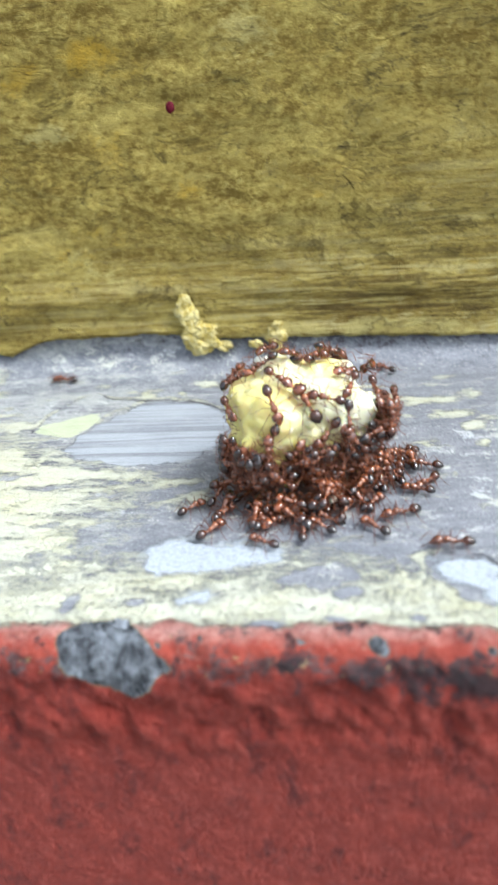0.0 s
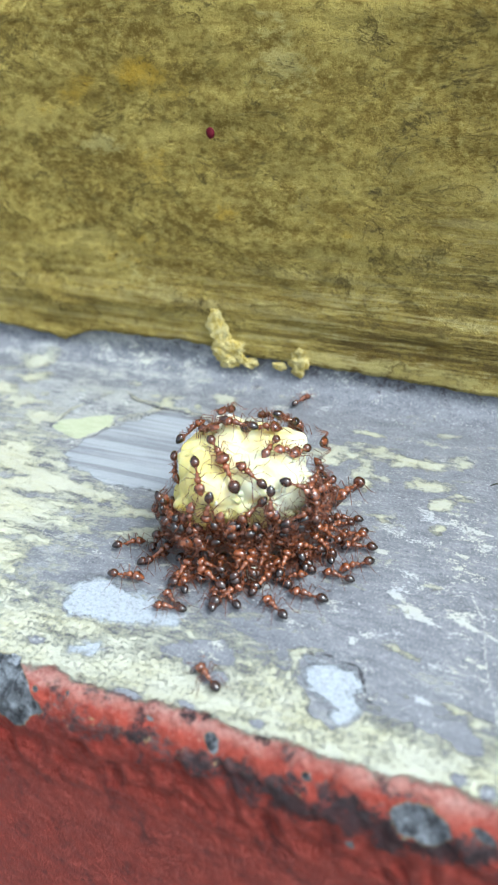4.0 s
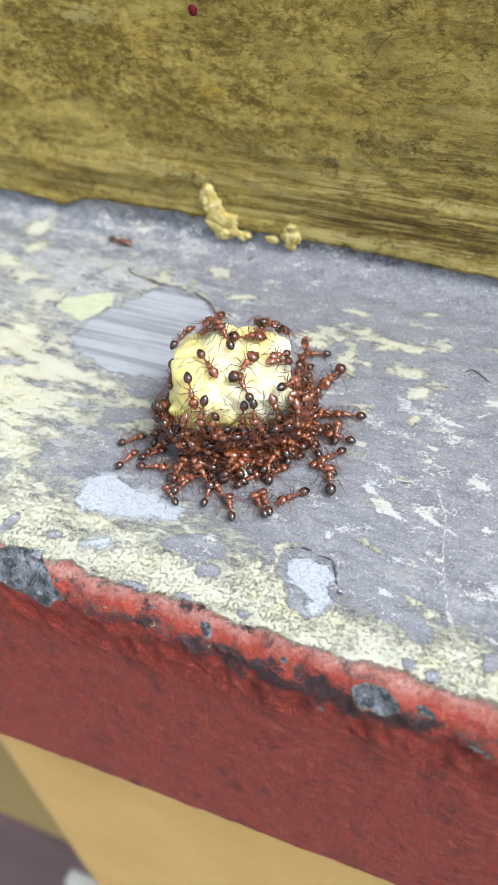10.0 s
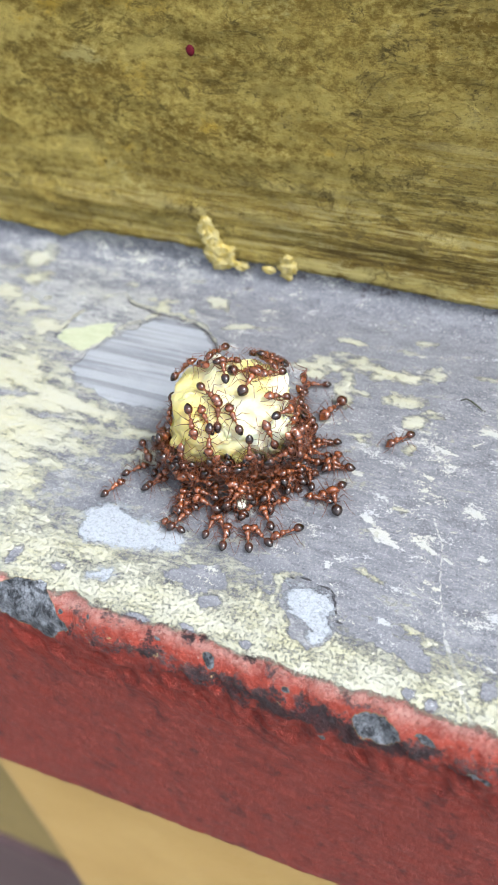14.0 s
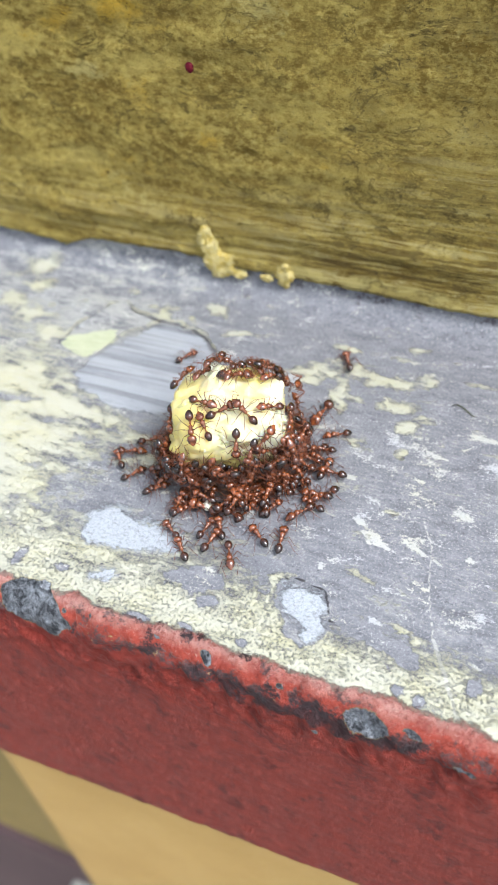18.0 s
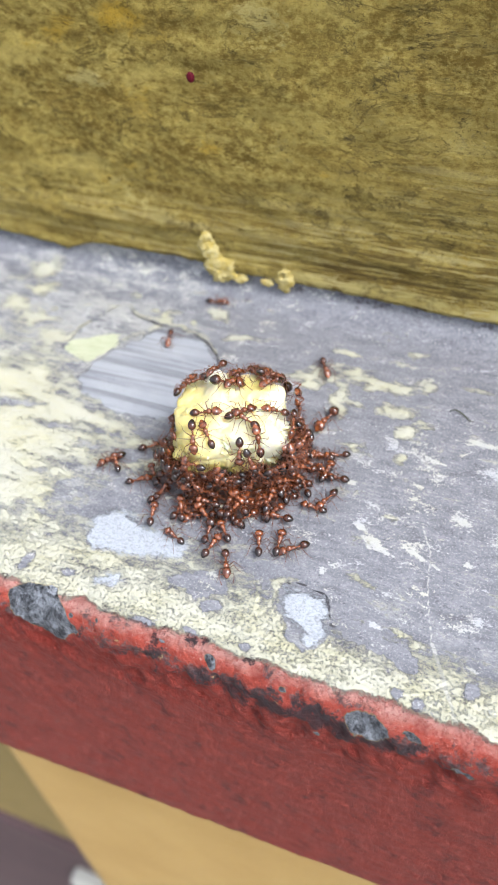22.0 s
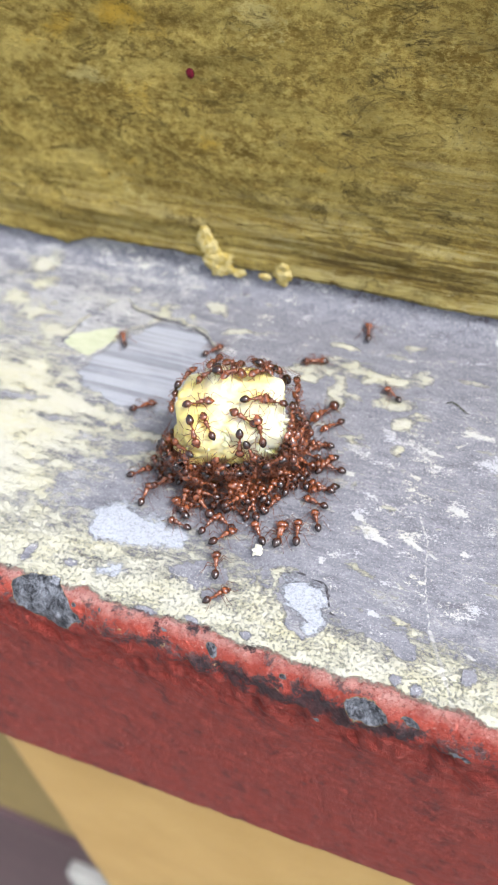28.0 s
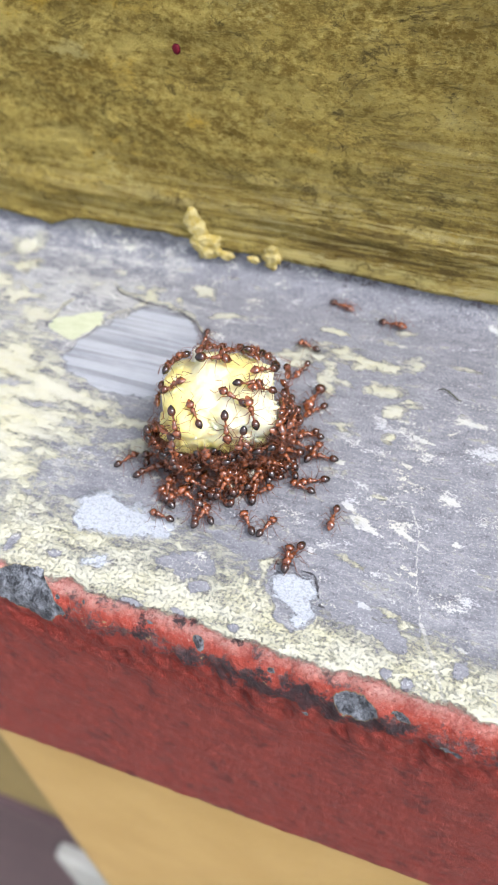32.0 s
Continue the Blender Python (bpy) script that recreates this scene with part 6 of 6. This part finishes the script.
    (1.00, True, [(0, -6.7, 13.1, 110), (21.8, -6.7, 13.1, 110), (23, -3.6, 4.1, -13), (23.5, -1.9, 3.7, -75), (24, -2.9, 1.4, -131), (24.5, -5.0, 0.1, -161), (25, -5.5, 0.5, -251), (25.5, -5.7, 2.0, -258), (27.5, -5.0, 1.6, -300), (28, -4.0, 2.5, -310), (29, -3.7, 6.0, -290), (29.5, -0.4, 6.4, -350), (30, -0.5, 6.9, -340), (30.5, -0.9, 8.2, -300), (31, -1.5, 9.5, -290), (32, -1.2, 10.0, -290)]),
    (1.00, True, [(0, -13.2, 15.3, 32), (22.3, -13.2, 15.3, 32), (23.5, -16.7, 12.9, -144), (24, -19.0, 11.3, -95), (24.5, -17.2, 7.3, -59), (25, -15.0, 4.7, -22), (25.5, -12.7, 5.5, 80), (27, -14.0, 10.4, 105), (28.2, -11.8, 13.9, 54), (32, -11.8, 13.9, 54)]),
    (1.00, False, [(0, -7.5, 23.1, -101), (26.3, -7.5, 23.1, -101), (27.5, -5.8, 32.1, -163), (29, -5.7, 32.4, -163), (30.2, -7.5, 23.1, -101), (32, -7.5, 23.1, -101)]),
    (1.00, False, [(0, -3.3, 17.2, 171), (26.3, -3.3, 17.2, 171), (27.5, 0.4, 16.6, 171), (30, 0.5, 16.4, 170), (30.5, 0.4, 16.5, 171), (31.7, -3.3, 17.2, 171), (32, -3.3, 17.2, 171)]),
    (1.00, False, [(0, -3.8, 15.7, 152), (26.3, -3.8, 15.7, 152), (27.5, 1.3, 12.8, 119), (29, 1.4, 12.8, 119), (29.5, 1.9, 12.1, 118), (30.7, -3.9, 15.6, 151), (32, -3.9, 15.6, 151)]),
    (1.00, False, [(0, -4.8, 14.4, 135), (26.3, -4.8, 14.4, 135), (27.5, -1.1, 10.4, 94), (29, -1.2, 10.4, 93), (30.2, -4.8, 14.4, 134), (32, -4.8, 14.4, 134)]),
    (1.00, True, [(0, -7.4, 23.1, -102), (26.8, -7.4, 23.1, -102), (28, -5.6, 32.4, 18), (29, -4.1, 32.9, 18), (30, -5.5, 32.6, 166), (31, -5.7, 33.3, 166), (32, -5.4, 32.6, 166)]),
    (1.00, True, [(0, -3.6, 16.2, 159), (28.8, -3.6, 16.2, 159), (30, 4.2, 13.0, 94), (30.5, 4.0, 15.1, 94), (31, 4.1, 12.4, 94), (31.5, 4.0, 14.0, 94), (32, 4.0, 12.6, 271)]),
]


# ---- the ants ----
def lathe(rows, sides=12):
    """A closed body along x: rows of x, height, half width and half height; millimetres."""
    bm = bmesh.new()
    rings = []
    for x, z, w, h in rows:
        rings.append([bm.verts.new((x * MM, w * math.cos(k * math.tau / sides) * MM, (z + h * math.sin(k * math.tau / sides)) * MM)) for k in range(sides)])
    for one, two in zip(rings, rings[1:]):
        for k in range(sides):
            bm.faces.new((one[k], one[(k + 1) % sides], two[(k + 1) % sides], two[k]))
    bm.faces.new(rings[0])
    bm.faces.new(rings[-1][::-1])
    bmesh.ops.recalc_face_normals(bm, faces=bm.faces[:])
    return bm


def tube(points, sides=6):
    """A jointed limb through points of x, y, z and radius; millimetres."""
    bm = bmesh.new()
    rings = []
    for i, (x, y, z, r) in enumerate(points):
        p, q = Vector(points[max(i - 1, 0)][:3]), Vector(points[min(i + 1, len(points) - 1)][:3])
        d = (q - p).normalized()
        u = d.orthogonal().normalized()
        w = d.cross(u)
        r *= 0.72
        rings.append([bm.verts.new((Vector((x, y, z)) + (u * math.cos(k * math.tau / sides) + w * math.sin(k * math.tau / sides)) * r) * MM) for k in range(sides)])
    for one, two in zip(rings, rings[1:]):
        for k in range(sides):
            bm.faces.new((one[k], one[(k + 1) % sides], two[(k + 1) % sides], two[k]))
    bm.faces.new(rings[0])
    bm.faces.new(rings[-1][::-1])
    bmesh.ops.recalc_face_normals(bm, faces=bm.faces[:])
    return bm


def build_ant(major=False):
    ant = new("ant")
    b = 1.22 if major else 1.0
    head = part("head", lathe([(0.50, 0.60, 0.10, 0.10), (0.56, 0.62, 0.27 * b, 0.21 * b), (0.66, 0.63, 0.37 * b, 0.29 * b), (0.82, 0.62, 0.41 * b, 0.31 * b), (1.00, 0.58, 0.39 * b, 0.28 * b),
                               (1.15, 0.53, 0.32 * b, 0.22 * b), (1.26, 0.48, 0.21 * b, 0.14), (1.33, 0.45, 0.15, 0.08), (1.42, 0.42, 0.07, 0.03)]), M_HEAD, ant)
    for side in (-1, 1):
        bm = bmesh.new()
        bmesh.ops.create_icosphere(bm, subdivisions=2, radius=0.075 * MM, matrix=Matrix.Translation(Vector((0.92, side * 0.37 * b, 0.70)) * MM))
        part("eye", bm, M_EYE, head, "glossy black eye")
        part("antenna", tube([(1.12, side * 0.12, 0.66, 0.03), (1.25, side * 0.42, 0.86, 0.032), (1.33, side * 0.62, 0.90, 0.035), (1.42, side * 0.66, 0.84, 0.028),
                              (1.68, side * 0.60, 0.62, 0.03), (1.92, side * 0.50, 0.40, 0.045), (2.02, side * 0.46, 0.32, 0.02)]), M_LEG, ant)
    part("thorax", lathe([(0.56, 0.58, 0.08, 0.08), (0.47, 0.61, 0.17, 0.16), (0.36, 0.66, 0.255, 0.24), (0.22, 0.69, 0.265, 0.25), (0.08, 0.66, 0.215, 0.20), (-0.05, 0.60, 0.165, 0.155),
                          (-0.17, 0.59, 0.185, 0.18), (-0.28, 0.55, 0.155, 0.165), (-0.38, 0.49, 0.085, 0.09)]), M_THORAX, ant)
    part("petiole", lathe([(-0.36, 0.48, 0.06, 0.06), (-0.43, 0.52, 0.065, 0.08), (-0.48, 0.57, 0.10, 0.16), (-0.53, 0.54, 0.085, 0.11), (-0.57, 0.51, 0.06, 0.06), (-0.63, 0.54, 0.115, 0.12),
                           (-0.69, 0.55, 0.13, 0.13), (-0.76, 0.54, 0.08, 0.08)]), M_THORAX, ant)
    part("gaster", lathe([(-0.71, 0.56, 0.10, 0.09), (-0.77, 0.57, 0.21 * b, 0.19 * b), (-0.87, 0.585, 0.30 * b, 0.28 * b), (-1.01, 0.59, 0.355 * b, 0.335 * b), (-1.15, 0.585, 0.365 * b, 0.345 * b), (-1.29, 0.57, 0.34 * b, 0.32 * b),
                          (-1.43, 0.55, 0.275 * b, 0.26 * b), (-1.54, 0.53, 0.19 * b, 0.18 * b), (-1.62, 0.51, 0.10, 0.10), (-1.66, 0.50, 0.03, 0.03)], 16), M_GASTER, ant, "dark shining gaster")
    legs = []
    for side in (-1, 1):
        for x, way, reach in ((0.30, 38, 0.92), (0.05, -8, 0.95), (-0.18, -48, 1.18)):
            c, s = math.cos(radians(90 - way)), math.sin(radians(90 - way)) * side
            knee, ankle, toe = 0.58 * reach, 1.12 * reach, 1.52 * reach
            leg = part("leg", tube([(0, 0, 0, 0.06), (0.16 * c, 0.16 * s, 0.02, 0.055), (0.3 * c, 0.3 * s, 0.22, 0.058), (knee * c, knee * s, 0.56, 0.042), ((knee + 0.06) * c, (knee + 0.06) * s, 0.55, 0.036),
                                    (0.88 * reach * c, 0.88 * reach * s, 0.12, 0.036), (ankle * c, ankle * s, -0.22, 0.026), (toe * c + 0.06, toe * s, -0.42, 0.018)]), M_LEG, ant)
            leg.location = Vector((x, side * 0.16, 0.45)) * MM
            legs.append(leg)
    label = "large-headed red-brown worker ant with a dark gaster" if major else "small red-brown ant with a shining dark gaster"
    return tagged(ant, label, "ant", "ants at the food")


FOOD_AT = Vector((-8.6, 18.0, 4.7)) * MM


def stand(place, way, up):
    """A pose with its feet at place, head along way and back towards up."""
    up = Vector(up).normalized()
    x = Vector(way) - up * Vector(way).dot(up)
    if x.length < 1e-4:
        x = up.orthogonal()
    x.normalize()
    y = up.cross(x)
    return Matrix.Translation(place) @ Matrix((x, y, up)).transposed().to_4x4()


bpy.context.view_layer.update()
food_back = food.matrix_world.inverted()


def on_food(p):
    """The nearest point of the lump's skin, and the way out of it."""
    _, q, n, _ = food.closest_point_on_mesh(food_back @ Vector(p))
    q, n = food.matrix_world @ q, (food.matrix_world.to_3x3() @ n).normalized()
    return q, (n + (q - FOOD_AT).normalized()).normalized()


MOVES = []  # what moves, with its rows
dice = random.Random(5)
worker, major = build_ant(), build_ant(True)
spare = {False: worker, True: major}


def another(size):
    """The next ant of that size: the first one built, then copies of it."""
    big = size > 1.2
    ant = spare[big] or copy_thing(major if big else worker, Matrix())
    spare[big] = None
    s = size * (0.78 if big else 0.98) * dice.uniform(0.90, 1.06)
    ant.scale = (s, s, s)
    return ant


def paces(ant, rows):
    """Swings the legs of a roaming ant, three and three, while it walks."""
    legs = [c for c in ant.children if c.name.startswith("leg")]
    beats = []
    for (t0, m0), (t1, m1) in zip(rows, rows[1:]):
        far = (m1.translation - m0.translation).length / MM
        if far / max(t1 - t0, 0.01) > 1.0 and t1 - t0 < 2.6:
            n = max(2, round((t1 - t0) / 0.12))
            beats += [t0 + (t1 - t0) * k / n for k in range(n)]
    for k, leg in enumerate(legs):
        base = Matrix.Translation(leg.location)
        keys = [(0.0, base)]
        for i, t in enumerate(beats):
            if t > keys[-1][0] + 0.05:
                swing = 20 if (i + k + (k >= 3)) % 2 else -20
                keys.append((t, base @ pose(0, 0, 0, 0, 0, swing)))
        keys.append((32.0, base) if keys[-1][0] < 31.9 else (32.05, base))
        MOVES.append((leg, keys))


for size, rows in ON_FOOD:
    keys = []
    for t, x, y, z, dx, dy, dz in rows:
        q, up = on_food(Vector((x, y, z)) * MM)
        keys.append((t, stand(q - up * 0.02 * MM, (dx, dy, dz), up)))
    MOVES.append((another(size), keys))

for size, roams, rows in ON_LEDGE:
    keys = [(t, pose(x * MM, y * MM, 0.03 * MM, 0, 0, heading)) for t, x, y, heading in rows]
    ant = another(size)
    MOVES.append((ant, keys))
    if roams:
        paces(ant, keys)


def fidget(place, way, up, drift):
    """Rows of an ant that stays, shifting a little from one foot to the other."""
    rows, up = [], Vector(up)
    across = up.cross(Vector(way)).normalized()
    t = 0.0
    while t < 32.0:
        turn = Matrix.Rotation(radians(dice.gauss(0, 11)), 3, up)
        off = (across * dice.gauss(0, drift) + Vector(way).normalized() * dice.gauss(0, drift * 0.7)) * MM
        rows.append((t, stand(Vector(place) + off, turn @ Vector(way), up)))
        t += dice.uniform(1.2, 3.4)
    rows.append((32.0, rows[-1][1]))
    return rows


def crowd():
    """The dense ring of feeding ants, two and three deep, heads to the food."""
    places = []
    for i in range(88):
        tier = i % 5
        bearing = radians(dice.triangular(190, 430, 335) if tier else (dice.gauss(262, 30) if i % 2 else dice.uniform(205, 425)))
        gap = math.exp(-(((math.degrees(bearing) - 328) / 24) ** 2))  # few stand on the side that faces the bare paint
        if tier < 3 and dice.random() < 0.4 * gap:
            bearing -= radians(dice.uniform(30, 80))
            gap = 0.3
        out = Vector((math.cos(bearing), math.sin(bearing), 0)) * (1 - 0.10 * gap)
        if tier == 0:  # on the ledge, in the outer ring
            for _ in range(20):  # apart from one another
                foot = FOOD_AT + out * dice.uniform(7.2, 10.2) * MM
                foot.z = 0.03 * MM
                if all((foot - other).length > 2.5 * MM for other in places):
                    break
                bearing = radians(dice.uniform(205, 425))
                out = Vector((math.cos(bearing), math.sin(bearing), 0))
            places.append(foot)
            up = Vector((0, 0, 1))
        elif tier == 1:  # on the ledge, against the food
            foot = FOOD_AT + out * dice.uniform(5.4, 7.5) * MM
            foot.z = dice.uniform(0.03, 0.5) * MM
            up = Vector((0, 0, 1)) + out * 0.35
        elif tier == 2:  # on the backs of the first
            foot = FOOD_AT + out * dice.uniform(5.5, 6.8) * MM
            foot.z = dice.uniform(0.7, 1.6) * MM
            up = Vector((0, 0, 1)) + out * dice.uniform(0.3, 0.8)
        else:  # clinging to the lump's side
            high = FOOD_AT + out * 8 * MM
            flank = max(math.cos(bearing - radians(25)), 0.75 * math.cos(bearing - radians(222)), 0.0)
            high.z = dice.uniform(1.4, 3.8 + 2.8 * flank) * MM
            foot, up = on_food(high)
            foot = foot + up * dice.choice((0.0, 0.0, 0.5)) * MM
        way = -out + Vector((dice.gauss(0, 0.6), dice.gauss(0, 0.6), dice.gauss(0.1, 0.4)))
        MOVES.append((another(1.5 if i % 23 == 7 else 1.0), fidget(foot, way, up.normalized(), 0.16)))
    for i in range(36):  # up the corner of the lump that faces the lip
        bearing = radians(dice.uniform(205, 285))
        out = Vector((math.cos(bearing), math.sin(bearing), 0))
        high = FOOD_AT + out * 8 * MM
        high.z = dice.uniform(0.8, 5.0 - abs(math.degrees(bearing) - 235) * 0.035) * MM
        foot, up = on_food(high)
        way = -out + Vector((dice.gauss(0, 0.6), dice.gauss(0, 0.6), dice.gauss(0.3, 0.5)))
        MOVES.append((another(1.5 if i == 4 else 1.0), fidget(foot + up * dice.choice((0.0, 0.4)) * MM, way, up, 0.15)))
    for i in range(44):  # the tangle under the overhang and up the flank that faces the bare paint
        low = i < 24
        bearing = radians(dice.uniform(205, 330) if low else dice.triangular(300, 410, 345))
        out = Vector((math.cos(bearing), math.sin(bearing), 0))
        high = FOOD_AT + out * 8 * MM
        high.z = (dice.uniform(0.4, 3.0) if low else dice.uniform(1.5, 7.4)) * MM
        foot, up = on_food(high)
        way = Vector((dice.gauss(0, 0.7), dice.gauss(0, 0.7), dice.gauss(0, 0.7))) - out * 0.5
        MOVES.append((another(1.5 if i == 9 else 1.0), fidget(foot + up * dice.uniform(0.0, 1.1) * MM, way, up, 0.16)))
    for i in range(6):  # over the far side of the top
        bearing = radians(dice.uniform(30, 190))
        rise = dice.uniform(0.5, 1.7)
        foot, up = on_food(FOOD_AT + Vector((math.cos(bearing), math.sin(bearing), rise)) * 8 * MM)
        way = Vector((dice.gauss(0, 1), dice.gauss(0, 1), dice.gauss(0, 0.5)))
        MOVES.append((another(1.0), fidget(foot, way, up, 0.14)))


crowd()


# ---- crumbs, clods and specks ----
def rough_lump(name, size, seed, material, flat=1.0, detail=3):
    bm = bmesh.new()
    bmesh.ops.create_icosphere(bm, subdivisions=detail, radius=1)
    for v in bm.verts:
        d = v.co.normalized()
        r = 1 + 0.75 * noise.noise(d * 1.7 + Vector((seed, 0, 0))) + 0.5 * noise.noise(d * 4.1 + Vector((0, seed, 0)))
        v.co = Vector((d.x * r, d.y * r, d.z * r * flat)) * size * MM
    return part(name, bm, material)


CARRIED = [(0, -6.0, 13.2), (9, -5.8, 12.0), (13, -5.2, 12.1), (17, -8.4, 11.4), (21, -8.2, 11.2), (23, -6.4, 12.6), (25.5, -6.2, 11.6), (27.5, -2.7, 7.6), (28.5, -2.3, 7.8), (29.5, -1.2, 8.2), (30, 0.8, 10.9), (31, -3.6, 14.2), (32, -4.4, 14.6)]
crumb = tagged(rough_lump("food_crumb", 0.46, 3, M_CRUMB, 0.7), "white crumb of food dragged by an ant", "crumb")
MOVES.append((crumb, [(t, pose(x * MM, y * MM, 0.9 * MM, 0, 0, 12 * t)) for t, x, y in CARRIED]))
still = tagged(rough_lump("food_crumb", 0.42, 8, M_CRUMB, 0.7), "small white crumb lying on the ledge", "crumb")
still.location = (-5.9 * MM, 12.9 * MM, 0.7 * MM)
flake = tagged(rough_lump("food_flake", 0.75, 5, M_CRUMB, 0.7), "white flake loose on the corner of the food", "crumb")
flake.matrix_world = pose(-11.3 * MM, 20.6 * MM, 8.6 * MM, 30, -20, 0)

rng = random.Random(11)


def clod(lumps, seed):
    """A soft, crumbly dab of paint stuck to the wall's foot: lumps (x, z, half width, half height) run together."""
    bm = bmesh.new()
    pick = random.Random(seed)
    for x, z, wide, high in lumps:
        for k in range(6):
            big = k == 0
            at = Vector((x, 41.75, z)) if big else Vector((x + pick.gauss(0, 0.5) * wide, 41.55 - 0.2 * pick.random(), z + pick.gauss(0, 0.5) * high))
            size = 1.0 if big else pick.uniform(0.3, 0.6)
            for v in bmesh.ops.create_icosphere(bm, subdivisions=4 if big else 3, radius=1)["verts"]:
                d = v.co.normalized()
                r = size * (1 + 0.5 * noise.noise(d * 1.4 + Vector((k, seed, x))) + 0.30 * noise.noise(d * 4.2 + Vector((x, k, seed))) + 0.30 * noise.noise(d * 9 + Vector((0, k, seed))))
                v.co = (at + Vector((d.x * wide, d.y * 0.55 * min(wide, 1.0), d.z * high)) * r) * MM
    dab = part("paint_clod", bm, M_CLOD)
    fuse = dab.modifiers.new("fuse", "REMESH")
    fuse.mode, fuse.voxel_size, fuse.use_smooth_shade = "VOXEL", 0.08 * MM, True
    return tagged(dab, "crumbly pale yellow paint clod stuck at the foot of the wall", "clod")


clod([(-21.7, 7.2, 0.8, 1.0), (-21.3, 5.7, 1.1, 1.2), (-20.2, 4.3, 1.5, 1.1), (-20.5, 2.7, 1.3, 1.0)], 3)
clod([(-12.6, 3.6, 1.0, 0.9), (-12.8, 2.5, 0.6, 0.7)], 8)
clod([(-17.9, 2.8, 0.7, 0.45)], 5)
clod([(-14.8, 2.8, 0.7, 0.36)], 6)

bm = bmesh.new()
bmesh.ops.create_icosphere(bm, subdivisions=4, radius=0.52 * MM)
for v in bm.verts:
    v.co *= 1 + 0.12 * noise.noise(v.co.normalized() * 1.5)
dot = part("paint_drop", bm, M_DOT)
dot.matrix_world = pose(-20.75 * MM, 41.75 * MM, 26.0 * MM) @ Matrix.Diagonal((0.82, 0.6, 1.0, 1))
tagged(dot, "dark red drop of paint on the wall", "paint drop")

bm = tube([(-1.3, 0.25, 0.12, 0.05), (-0.8, 0.42, 0.3, 0.09), (-0.2, 0.15, 0.34, 0.11), (0.4, -0.2, 0.26, 0.10), (0.9, -0.5, 0.14, 0.07), (1.25, -0.45, 0.1, 0.03)])
twig = tagged(part("plant_fibre", bm, M_TWIG), "curled dark bit of dry plant on the ledge", "plant bit")
twig.location = (10.1 * MM, 30.5 * MM, 0)


def motions():
    for thing, rows in MOVES:
        walk(thing, rows)


motions()
